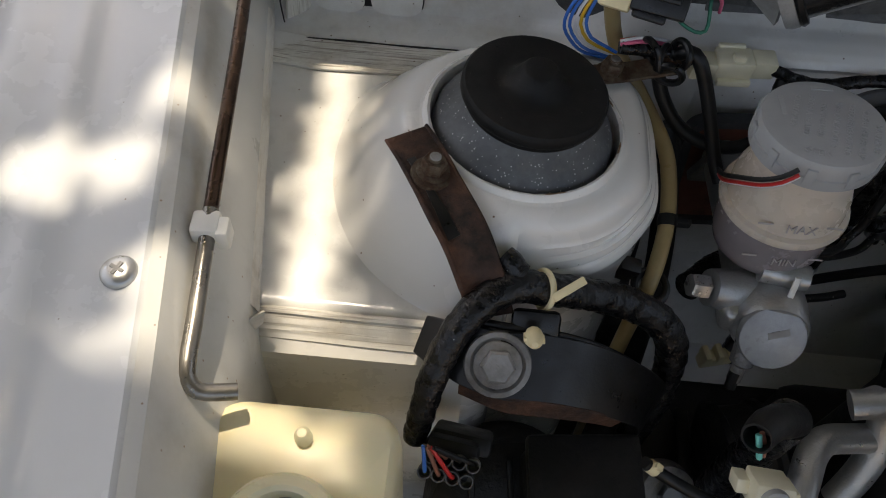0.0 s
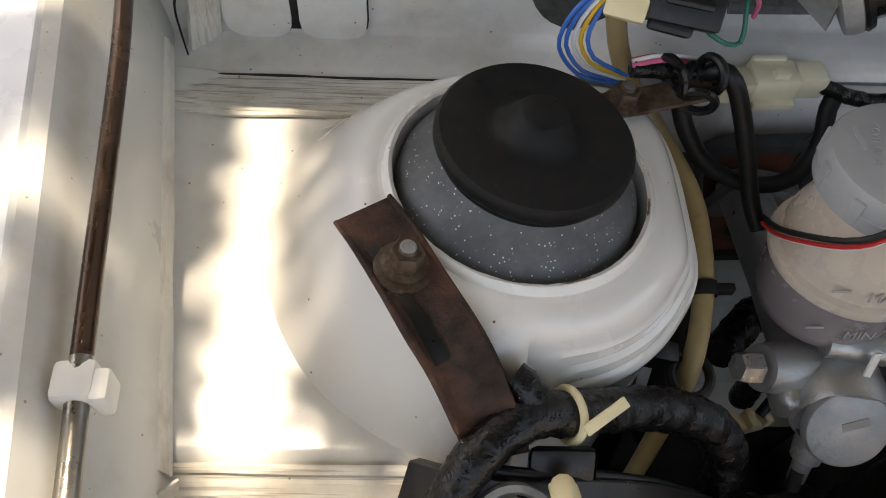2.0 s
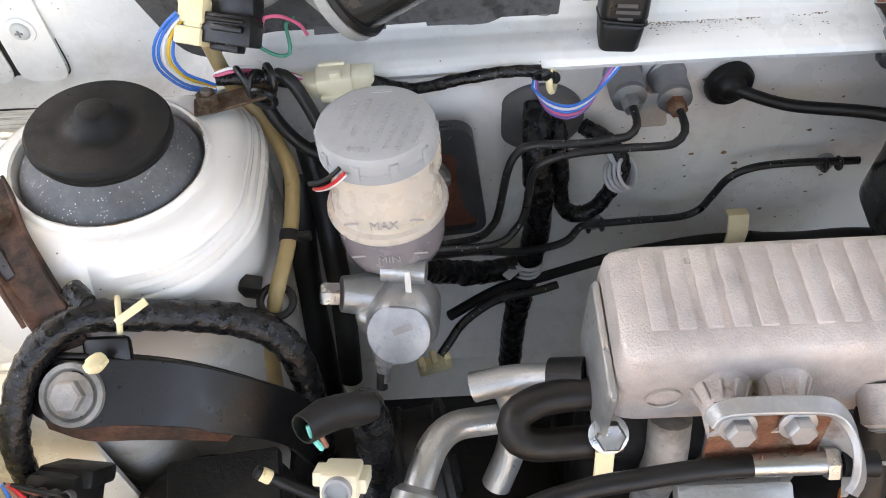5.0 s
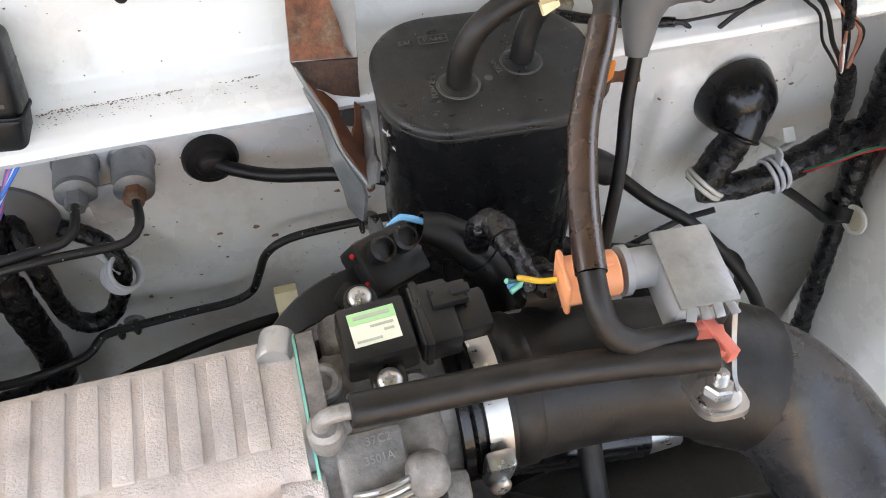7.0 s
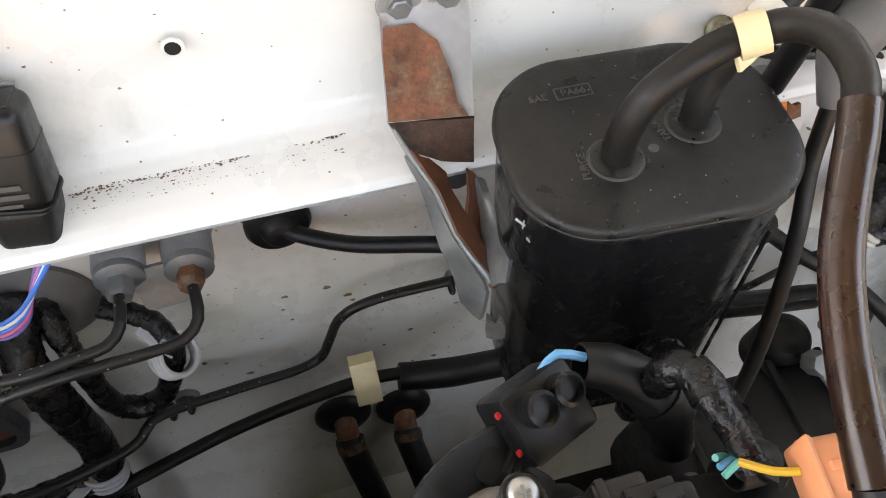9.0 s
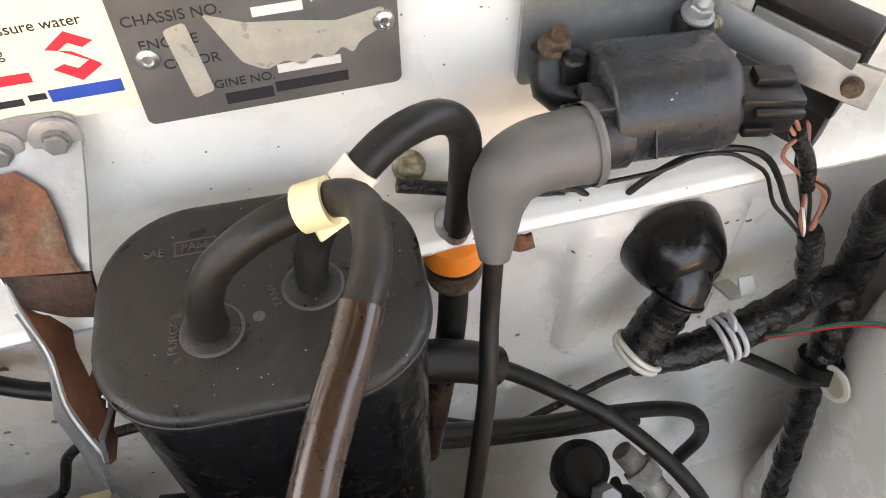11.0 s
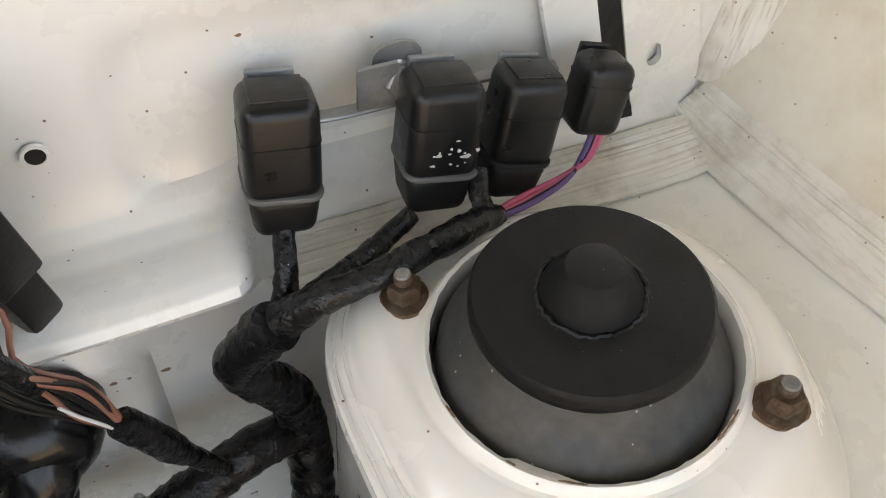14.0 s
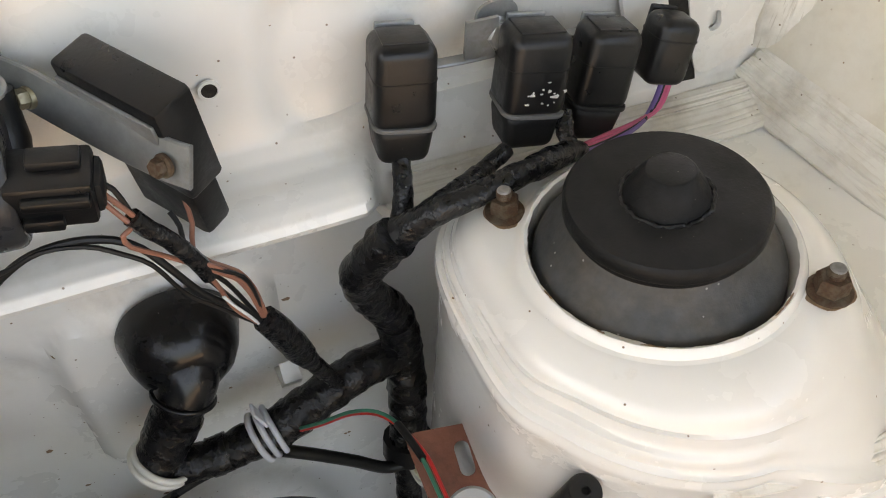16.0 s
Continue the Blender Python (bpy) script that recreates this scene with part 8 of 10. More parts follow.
def coil_block(rows):
    bm = bmesh.new()
    prev = None
    for x, k, dy in rows:
        ring = [bm.verts.new((x, -0.002 + (y + 0.002) * k + dy, z * k)) for y, z in coil_sec]
        if prev:
            for i in range(len(ring)):
                bm.faces.new((prev[i], prev[(i + 1) % len(ring)], ring[(i + 1) % len(ring)], ring[i]))
        else:
            bm.faces.new(ring[::-1])
        prev = ring
    bm.faces.new(prev)
    return bm
core_ = part("core", coil_block([(-0.0255, 0.86, 0), (-0.0250, 0.92, 0), (-0.0238, 0.965, 0), (-0.0215, 0.99, 0), (-0.018, 1, 0), (0.020, 1, 0), (0.0235, 0.99, 0), (0.0255, 0.955, 0), (0.0265, 0.90, 0)]), COIL, T_, "satin black moulded coil body")
part("parting_line", box(0.0008, 0.012, 0.020, 0.0003, m=pose(-0.010, -0.0180, -0.0005, -34, 0, 0)), COIL, core_)
part("tower", tube([(-0.018, -0.0115, -0.0062), (-0.030, -0.0118, -0.0058), (-0.040, -0.0120, -0.0055)], [0.0136, 0.0136, 0.0128], 30), COIL, T_)
part("socket_step", box(0.012, 0.016, 0.005, 0.001, 2, m=pose(-0.0280, -0.0080, 0.0085, 0, 0, 0)), COIL, T_)
part("iron_core", box(0.010, 0.010, 0.030, 0.003, 3, m=pose(-0.0305, 0.0140, -0.002)), PLASTIC, T_, "dark iron core beside the coil")
for ex, ey, ez in ((-0.0360, 0.0200, 0.0110), (0.0230, 0.0220, 0.0175)):
    e = part("ear", tube([(ex * 0.72, 0.010, -0.006), (ex, 0.017, -0.004), (ex, 0.0225, 0.004), (ex, ey + 0.004, ez - 0.002)], [0.0085, 0.0090, 0.0085, 0.0080], 16), PLASTIC, T_)
    bolt(e, pose(ex, ey + 0.002, ez, 14, 0, 0), 0.0052, 0.0045, GALV if ex > 0 else RUSTY_BOLT, 1.3, 0.006)
bars("scratch", [(0, 0, 0.0009, 0.0006), (0.002, 0.002, 0.0004, 0.0004)], INK_PALE, T_, pose(-0.0045, -0.0172, 0.0128, 47, 0, 0))

T_ = thing("coil_plug", "black plastic connector plug on the ignition coil", "connector", pose(0.2690, 0.0640, 0.0435, 4, 6, -8))
part("shell", box(0.026, 0.020, 0.018, 0.0018, m=pose(-0.001, 0.001, -0.001)), PLASTIC, T_)
part("latch", box(0.016, 0.008, 0.004, 0.001, m=pose(0.001, 0.003, 0.0095)), PLASTIC, T_)
part("ledge", box(0.020, 0.005, 0.004, 0.001, m=pose(0.001, -0.010, 0.003)), PLASTIC, T_)
part("ledge", box(0.012, 0.004, 0.005, 0.001, m=pose(-0.004, -0.010, -0.006)), PLASTIC, T_)
part("wire_seal", box(0.004, 0.015, 0.013, 0.002, m=pose(0.0125, 0.001, -0.001)), RUBBER, T_)
T_ = thing("spark_lead", "grey rubber elbow boot on a black spark plug lead", "spark lead", pose(0.16, 0.06, 0.03))
bt = wpart("boot", tube([(0.1975, 0.0600, 0.0425), (0.1860, 0.0602, 0.0428), (0.1740, 0.0600, 0.0420), (0.1650, 0.0585, 0.0375), (0.1600, 0.0550, 0.0280), (0.1582, 0.0500, 0.0170), (0.1568, 0.0450, 0.0070)], [0.0146, 0.0142, 0.0138, 0.0132, 0.0108, 0.0088, 0.0060], 30, 0.003), BOOT_GREY, T_)
wpart("lip", lathe([(0.0155, -0.0016), (0.0162, 0), (0.0155, 0.0016)], 36, facing((0.1965, 0.0600, 0.0425), (1, 0, 0)), close=False), BOOT_GREY, bt)
wpart("lead", tube([(0.1570, 0.0460, 0.009), (0.1556, 0.0430, -0.002), (0.1530, 0.0360, -0.022), (0.1480, 0.0200, -0.048), (0.1400, 0.0040, -0.079), (0.1320, -0.0100, -0.115), (0.125, -0.02, -0.16)], 0.0040, 16), DARK_HOSE, T_)
# igniter on its arm
T_ = thing("igniter_bracket", "flat galvanised steel arm with a rusty end bolt", "bracket", pose(0.2705, 0.1090, 0.0475))
wpart("bar", ribbon([(0.2585, 0.1130, 0.0565), (0.2665, 0.1070, 0.0535), (0.2765, 0.0950, 0.0505), (0.2905, 0.0770, 0.0480), (0.3035, 0.0610, 0.0465), (0.3105, 0.0540, 0.0460)], 0.0165, 0.0024, (-0.80, -0.52, 0.28)), GALV, T_)
inv = top_of(T_).matrix_basis.inverted()
bolt(T_, inv @ facing((0.2673, 0.1050, 0.0505), (-0.8, -0.52, 0.28)), 0.0036, 0.004, BOLT, 1.2)
bolt(T_, inv @ facing((0.3030, 0.0585, 0.0460), (-0.8, -0.52, 0.28)), 0.0034, 0.0035, RUSTY_BOLT, 1.25)
T_ = thing("igniter", "black plastic igniter box with a folded heat plate", "igniter", facing((0.2975, 0.0850, 0.0445), (-0.12, -0.16, 1), (0.57, -0.82, -0.07)))
part("case", box(0.017, 0.047, 0.046, 0.002, m=pose(-0.003, 0, 0.0)), PLASTIC, T_)
part("heat_plate", box(0.0016, 0.043, 0.010, 0.0006, m=pose(0.0064, 0.0, 0.013)), GALV, T_, "thin metal heat plate")
part("lower_case", box(0.014, 0.036, 0.030, 0.003, m=pose(-0.002, 0.004, -0.034)), RUBBER, T_)
for k, (pts_, mt, lab) in enumerate((
        ([(0.2775, 0.0660, 0.0409), (0.2821, 0.0620, 0.0370), (0.2889, 0.0600, 0.0256), (0.2915, 0.0600, 0.0190), (0.3000, 0.0600, 0.0052), (0.3035, 0.0600, -0.0032), (0.3090, 0.0600, -0.0200), (0.3131, 0.0600, -0.0364), (0.3208, 0.0610, -0.0511)], W_BROWN, "pinkish brown wire from the coil plug"),
        ([(0.2779, 0.0680, 0.0416), (0.2850, 0.0640, 0.0367), (0.2893, 0.0610, 0.0226), (0.2974, 0.0610, 0.0113), (0.3040, 0.0610, -0.0070), (0.3125, 0.0610, -0.0209), (0.3189, 0.0610, -0.0385), (0.3241, 0.0620, -0.0560)], WIRE, "black wire from the coil plug"),
        ([(0.2781, 0.0640, 0.0379), (0.2847, 0.0600, 0.0272), (0.2871, 0.0580, 0.0235), (0.2833, 0.0570, 0.0215), (0.2843, 0.0580, 0.0144), (0.2920, 0.0600, 0.0055), (0.3040, 0.0600, -0.0060), (0.3093, 0.0580, -0.0094), (0.3185, 0.0580, -0.0203), (0.3224, 0.0600, -0.0371), (0.3243, 0.0610, -0.0489)], W_BROWN, "brown wire in a slack loop"),
        ([(0.2999, 0.0740, 0.0111), (0.3019, 0.0700, 0.0067), (0.3015, 0.0660, -0.0016), (0.3037, 0.0620, -0.0096), (0.3114, 0.0610, -0.0275), (0.3222, 0.0610, -0.0498)], WIRE, "black wire from the igniter"),
        ([(0.3062, 0.0750, 0.0153), (0.3065, 0.0700, 0.0065), (0.3042, 0.0660, -0.0027), (0.3093, 0.0620, -0.0087), (0.3176, 0.0600, -0.0152), (0.3225, 0.0600, -0.0280), (0.3250, 0.0610, -0.0472)], W_BROWN, "brown and white wire from the igniter"),
        ([(0.1960, 0.0838, -0.0058), (0.2060, 0.0810, -0.0060), (0.2206, 0.0780, -0.0176), (0.2375, 0.0760, -0.0019), (0.2509, 0.0740, 0.0076), (0.2658, 0.0720, 0.0107), (0.2785, 0.0700, 0.0084), (0.2868, 0.0670, 0.0035), (0.2940, 0.0640, -0.0075), (0.3031, 0.0620, -0.0248), (0.3143, 0.0620, -0.0393), (0.3232, 0.0620, -0.0535)], WIRE, "long black wire sagging over the lip"),
        ([(0.1970, 0.0842, -0.0052), (0.2080, 0.0812, -0.0052), (0.2390, 0.0740, 0.0027), (0.2542, 0.0720, 0.0096), (0.2689, 0.0700, 0.0088), (0.2796, 0.0680, 0.0024), (0.2885, 0.0660, -0.0056), (0.2970, 0.0640, -0.0242), (0.3079, 0.0630, -0.0374), (0.3208, 0.0620, -0.0531)], WIRE, "black wire in the coil loom"),
        ([(0.3100, 0.0590, -0.0263), (0.3142, 0.0590, -0.0357), (0.3188, 0.0600, -0.0457), (0.3217, 0.0610, -0.0535)], W_WHITE, "white wire in the coil loom"),
        ([(0.3029, 0.0610, -0.0017), (0.3096, 0.0580, -0.0079), (0.3190, 0.0580, -0.0171), (0.3224, 0.0590, -0.0304), (0.3234, 0.0610, -0.0445)], WIRE, "black wire in a slack loop"),
        ([(0.3035, 0.0590, -0.0021), (0.3133, 0.0580, -0.0112), (0.3200, 0.0590, -0.0275), (0.3236, 0.0610, -0.0485)], W_BROWN, "brown wire in the coil loom"))):
    cable("coil_wire", pts_, 0.0016 if k == 5 else 0.0007 if k == 7 else 0.0010, mt, lab, "wire", seg=8)
cable("loom_tape", [(0.1300, 0.0950, 0.0040), (0.1480, 0.0930, -0.0010), (0.1640, 0.0900, -0.0040), (0.1850, 0.0860, -0.0055), (0.2010, 0.0830, -0.0060)], 0.0032, TAPE, "thin taped wire along the lip behind the coil", "wire", seg=12, wrap=0.08)
cable("loom_tape", [(0.2876, 0.0600, 0.0261), (0.2915, 0.0600, 0.0190), (0.2972, 0.0600, 0.0109), (0.3029, 0.0600, -0.0007), (0.3074, 0.0600, -0.0131)], 0.0036, TAPE, "taped section of the coil loom", "wire", seg=12, wrap=0.10)
cable("loom_tape", [(0.3240, 0.0610, -0.0507), (0.3284, 0.0610, -0.0591), (0.3342, 0.0620, -0.0753), (0.3379, 0.0630, -0.0864), (0.3467, 0.0660, -0.1100), (0.3563, 0.0680, -0.1342)], [0.0060, 0.0066, 0.0064, 0.0040, 0.0038, 0.0038], TAPE, "taped coil loom joining the main harness", "wire", seg=14, wrap=0.10)
T_ = thing("lip_bolt", "galvanised bolt head in the cowl panel", "bolt", facing((0.1380, 0.1080, 0.0005), (0, -0.9, 0.45)))
bolt(T_, pose(0, 0, 0), 0.0060, 0.005, BOLT, 1.25)
T_ = thing("rusty_tab", "rust-eaten steel clip on the wall edge", "clip", pose(0.186, 0.100, -0.056))
part("tab", loft([[(-0.014, 0.006, 0.003), (-0.014, -0.002, -0.003)], [(-0.004, 0.000, 0.003), (-0.004, -0.004, -0.002)], [(0.002, -0.003, 0.006), (0.002, -0.006, -0.004)], [(0.006, -0.003, 0.003), (0.006, -0.006, -0.004)], [(0.009, -0.003, 0.004), (0.010, -0.006, -0.003)]], 0.003), RUST_BRIGHT, T_)
T_ = thing("wall_hole", "small threaded hole with a steel rim in the cowl", "hole", facing((0.3274, 0.1165, 0.0293), (0, -1, 0.05)))
part("rim", lathe([(0.0047, 0.0), (0.0045, 0.0012), (0.0034, 0.0013), (0.0030, 0.0002)], 28, close=False), PAINT, T_)
part("bore", lathe([(0.0032, 0.0008), (0, 0.0006)], 20), DIRT_AND_SHADE, T_)
T_ = thing("wall_hole", "small threaded hole with a steel rim in the cowl", "hole", facing((-0.1020, 0.1165, 0.0420), (0, -1, 0.05)))
part("rim", lathe([(0.0047, 0.0), (0.0045, 0.0012), (0.0034, 0.0013), (0.0030, 0.0002)], 28, close=False), PAINT, T_)
part("bore", lathe([(0.0032, 0.0008), (0, 0.0006)], 20), DIRT_AND_SHADE, T_)
T_ = thing("rust_spot", "chipped brown rust spot in the white paint", "rust spot", facing((0.2385, 0.1178, -0.1130), (0, -1, 0)))
part("scab", plate([(r_ * math.cos(a_), r_ * math.sin(a_)) for a_, r_ in ((k * 0.45, (0.0045, 0.0030, 0.0042, 0.0022, 0.0048, 0.0028, 0.0040)[k % 7]) for k in range(14))], 0.0006), RUST, T_)

# domed grommet and right harness
T_ = thing("domed_grommet", "black rubber domed grommet with an elbow spout", "grommet", facing((0.2870, 0.1130, -0.1040), (0, -1, 0)))
part("dome", lathe([(0.0300, 0.0), (0.0300, 0.003), (0.0288, 0.008), (0.0268, 0.016), (0.0230, 0.024), (0.0170, 0.030), (0.0090, 0.0325), (0.0, 0.0335)], 48), RUBBER_GLOSS, T_)
wpart("spout", tube([(0.2870, 0.0960, -0.1030), (0.2860, 0.0890, -0.1080), (0.2835, 0.0850, -0.1130), (0.2810, 0.0830, -0.1170)], [0.0165, 0.0160, 0.0150, 0.0148], 26, 0.003), RUBBER_GLOSS, T_)
wpart("spout_lip", hoop(0.0150, 0.0013, facing((0.2808, 0.0828, -0.1177), (-0.5, -0.35, -1))), RUBBER_GLOSS, T_)
cable("taped_harness", [(0.2820, 0.0835, -0.1150), (0.2765, 0.0815, -0.1260), (0.2700, 0.0790, -0.1370), (0.2630, 0.0760, -0.1470), (0.2560, 0.0730, -0.1560)], 0.0125, TAPE, "taped harness leaving the domed grommet", "harness", seg=20, wrap=0.10, step=0.0022)
cable("taped_harness", [(0.2570, 0.0720, -0.1590), (0.2700, 0.0700, -0.1600), (0.2900, 0.0685, -0.1580), (0.3100, 0.0680, -0.1540), (0.3280, 0.0690, -0.1490), (0.3491, 0.0710, -0.1390), (0.3700, 0.0745, -0.1340), (0.3880, 0.0780, -0.1370)], [0.0095, 0.0098, 0.0100, 0.0110, 0.0115, 0.0110, 0.0110, 0.0105], TAPE, "thick taped harness along the firewall", "harness", seg=20, wrap=0.10, step=0.0022)
cable("taped_harness", [(0.3835, 0.0585, -0.0200), (0.3770, 0.0620, -0.0310), (0.3701, 0.0660, -0.0449), (0.3705, 0.0690, -0.0570), (0.3754, 0.0720, -0.0724), (0.3840, 0.0750, -0.0890), (0.3906, 0.0780, -0.1060), (0.3950, 0.0780, -0.1357), (0.3947, 0.0720, -0.1607), (0.3915, 0.0620, -0.1930), (0.3890, 0.0560, -0.2150)], [0.0098, 0.0095, 0.0092, 0.0092, 0.0095, 0.0100, 0.0105, 0.0110, 0.0110, 0.0108, 0.0105], TAPE, "thick taped harness down the tower corner", "harness", seg=20, wrap=0.11, step=0.0022)
cable("harness_tail", [(0.3895, 0.0570, -0.2100), (0.3880, 0.0520, -0.2250), (0.3860, 0.0450, -0.2500), (0.3850, 0.0350, -0.2900), (0.385, 0.02, -0.36)], 0.0080, TAPE, "thinner taped tail below the harness collar", "harness", seg=16, wrap=0.09, step=0.0025)
cable("harness_collar", [(0.3910, 0.0605, -0.1980), (0.3895, 0.0570, -0.2100)], 0.0150, PLASTIC, "black plastic harness collar", "collar", seg=12)
cable("harness_branch", [(0.3990, 0.0930, 0.0000), (0.3965, 0.0850, -0.0050), (0.3940, 0.0760, -0.0120), (0.3905, 0.0690, -0.0220), (0.3860, 0.0640, -0.0310)], [0.0042, 0.0042, 0.0044, 0.0052, 0.0072], TAPE, "taped branch up to a relay", "harness", seg=14, wrap=0.12, step=0.002, pitch=0.007)
cable("harness_branch", [(0.4439, 0.0764, -0.0060), (0.4325, 0.0721, -0.0080), (0.4194, 0.0638, -0.0060), (0.4043, 0.0588, -0.0070), (0.3937, 0.0587, -0.0140), (0.3880, 0.0620, -0.0260)], [0.0038, 0.0040, 0.0042, 0.0044, 0.005, 0.0070], TAPE, "taped branch to the second relay", "harness", seg=14, wrap=0.12, step=0.002, pitch=0.007)
cable("harness_branch", [(0.4740, 0.0640, -0.0070), (0.4690, 0.0625, -0.0040), (0.4612, 0.0599, -0.0010), (0.4463, 0.0550, 0.0010), (0.4244, 0.0515, 0.0000), (0.4118, 0.0520, -0.0030), (0.3999, 0.0535, -0.0070), (0.3868, 0.0610, -0.0220)], [0.0048, 0.0052, 0.0052, 0.0053, 0.0053, 0.0056, 0.006, 0.0080], TAPE, "taped branch to the fuse relays", "harness", seg=14, wrap=0.10, step=0.002, pitch=0.009)
cable("harness_branch", [(0.4720, 0.0790, 0.0050), (0.4690, 0.0710, 0.0000), (0.4690, 0.0650, -0.0030)], 0.0040, TAPE, "short taped stub below a relay", "harness", seg=12, wrap=0.12)
for k, (mt, o) in enumerate(((W_PINK, 0.0), (W_PINK, 0.0026), (W_PURPLE, -0.0024), (WIRE, -0.0012))):
    cable("relay_wire", [(0.4720, 0.0640 + o * 0.4, -0.0060 + o * 0.3), (0.4930, 0.0700 + o, -0.0100), (0.5130, 0.0760 + o * 0.5, -0.0120), (0.5280 + o, 0.0830, -0.0120), (0.5330 + o, 0.0860, 0.0), (0.5320 + o, 0.0870, 0.0120)], 0.0013, mt, ("pink wire to the end relay", "pink wire to the end relay", "purple wire to the end relay", "black wire to the end relay")[k], "wire", seg=8)
# relays on a rail
T_ = thing("relay_rail", "galvanised steel rail screwed to the cowl", "bracket", pose(0.449, 0.108, 0.030))
wpart("rail", ribbon([(0.405, 0.1080, 0.026), (0.430, 0.1075, 0.0235), (0.470, 0.1070, 0.024), (0.490, 0.1065, 0.025), (0.520, 0.106, 0.022)], 0.0055, 0.0018, (0, -0.2, 1)), GALV, T_)
wpart("upright", loft([[(0.4330, 0.1045, 0.0265), (0.4480, 0.1045, 0.0255)], [(0.4330, 0.1045, 0.0440), (0.4480, 0.1045, 0.0440)]], 0.0018), GALV, T_)
wpart("washer_plate", plate(smooth_outline([(-0.010, -0.012), (0.009, -0.013), (0.011, 0.007), (0.002, 0.0105), (-0.009, 0.008)], 0.005), 0.002, m=facing((0.4500, 0.1110, 0.0370), (0, -1, 0.1))), GALV, T_)
bolt(T_, top_of(T_).matrix_basis.inverted() @ facing((0.4495, 0.1085, 0.0325), (0, -1, 0.3)), 0.0062, 0.006, STEEL, 1.3)
relay("relay", "black relay in a rubber boot with a raised seam", pose(0.4010, 0.0965, 0.0205, -8, 3, -9), 0.0270, 0.0260, 0.055, "right relays", True)
rl2 = relay("relay", "black relay with flecks of old white paint", pose(0.4585, 0.0895, 0.0165, -8, 4, -9), 0.0285, 0.0260, 0.055, "right relays", True)
rng_ = random.Random(4)
for k_ in range(16):
    fx, fz, fr = rng_.gauss(0.001, 0.0055), rng_.gauss(0.0, 0.0035), rng_.uniform(0.0003, 0.0012)
    part("paint_fleck", plate([(fx + fr * rng_.uniform(0.5, 1.7) * math.cos(q_), fz + fr * rng_.uniform(0.4, 1.0) * math.sin(q_)) for q_ in (0, 0.9, 1.8, 2.7, 3.6, 4.5, 5.4)], 0.0002, m=pose(0, -0.0129, 0.0020, 90, 0, 0)), INK_PALE, rl2)
relay("relay", "glossy black relay with a square cap", pose(0.4935, 0.0880, 0.0110, -8, 8, -9), 0.0265, 0.0240, 0.054, "right relays")
relay("relay", "small black relay at the rail's end", pose(0.5290, 0.0885, 0.0185, -10, 10, -12), 0.0215, 0.0220, 0.033, "right relays", False, False)

# pale straps on the right harness
wire_strap(facing((0.2600, 0.0738, -0.1545), (0.60, 0.10, 0.78)), 0.0150, 2, "white plastic strap round the taped elbow", WHITE_PL, 0.003, 0.0018)
wire_strap(facing((0.3140, 0.0682, -0.1535), (0.93, 0.05, 0.30)), 0.0130, 3, "pale grey plastic straps round the harness", None, 0.0042, 0.0017)
T_ = thing("wall_tab", "bent white plastic tab behind the harness", "tab", pose(0.3340, 0.0900, -0.150))
part("tab", loft([[(-0.005, 0.020, -0.012), (0.006, 0.020, -0.012)], [(-0.005, 0.002, -0.004), (0.006, 0.002, -0.004)], [(-0.004, -0.004, 0.008), (0.006, -0.004, 0.008)], [(-0.004, 0.004, 0.016), (0.005, 0.004, 0.016)]], 0.002), WHITE_PL, T_)
for k, (mt, o) in enumerate(((W_GREEN, 0.0), (W_RED, 0.0022))):
    cable("bared_wire", [(0.3300, 0.0575, -0.1420 - o), (0.3400, 0.0480, -0.1270 - o), (0.3510, 0.0360, -0.1060 - o), (0.3600, 0.0220, -0.0900 - o), (0.3655, 0.0070, -0.0830 - o * 0.5), (0.3665 + o, -0.0120, -0.0770), (0.3665 + o, -0.0320, -0.0760), (0.366 + o, -0.055, -0.072)], 0.0009, mt, ("thin green wire arching to the sensor", "thin red wire arching to the sensor")[k], "wire", seg=8)
cable("heat_shrink", [(0.3645, 0.0100, -0.0838), (0.3660, -0.0020, -0.0800), (0.3668, -0.0130, -0.0770)], 0.0018, WIRE, "black sleeve over a wire joint", "sleeve", seg=10)
cable("ground_lead", [(0.3190, 0.0590, -0.1600), (0.3350, 0.0570, -0.1730), (0.3550, 0.0540, -0.1900), (0.3750, 0.0500, -0.2060), (0.3960, 0.0470, -0.2010)], 0.0036, WIRE, "black lead passing into the tower wall", seg=12)
T_ = thing("wall_grommet", "cream ring round a bright hole in the tower wall", "grommet", facing((0.3895, 0.0420, -0.2000), (-1, -0.1, 0.1)) @ Matrix.Scale(0.62, 4))
part("rim", lathe([(0.0200, 0.0), (0.0195, 0.003), (0.0150, 0.0035), (0.0140, 0.0)], 36, close=False), WHITE_PL, T_)
# pale disc in the hole; its colour stands in for sunlight beyond
part("bore", lathe([(0.0145, 0.001), (0, 0.001)], 30), STICKER, T_, "pale disc with sunlight behind the hole put into its colour")

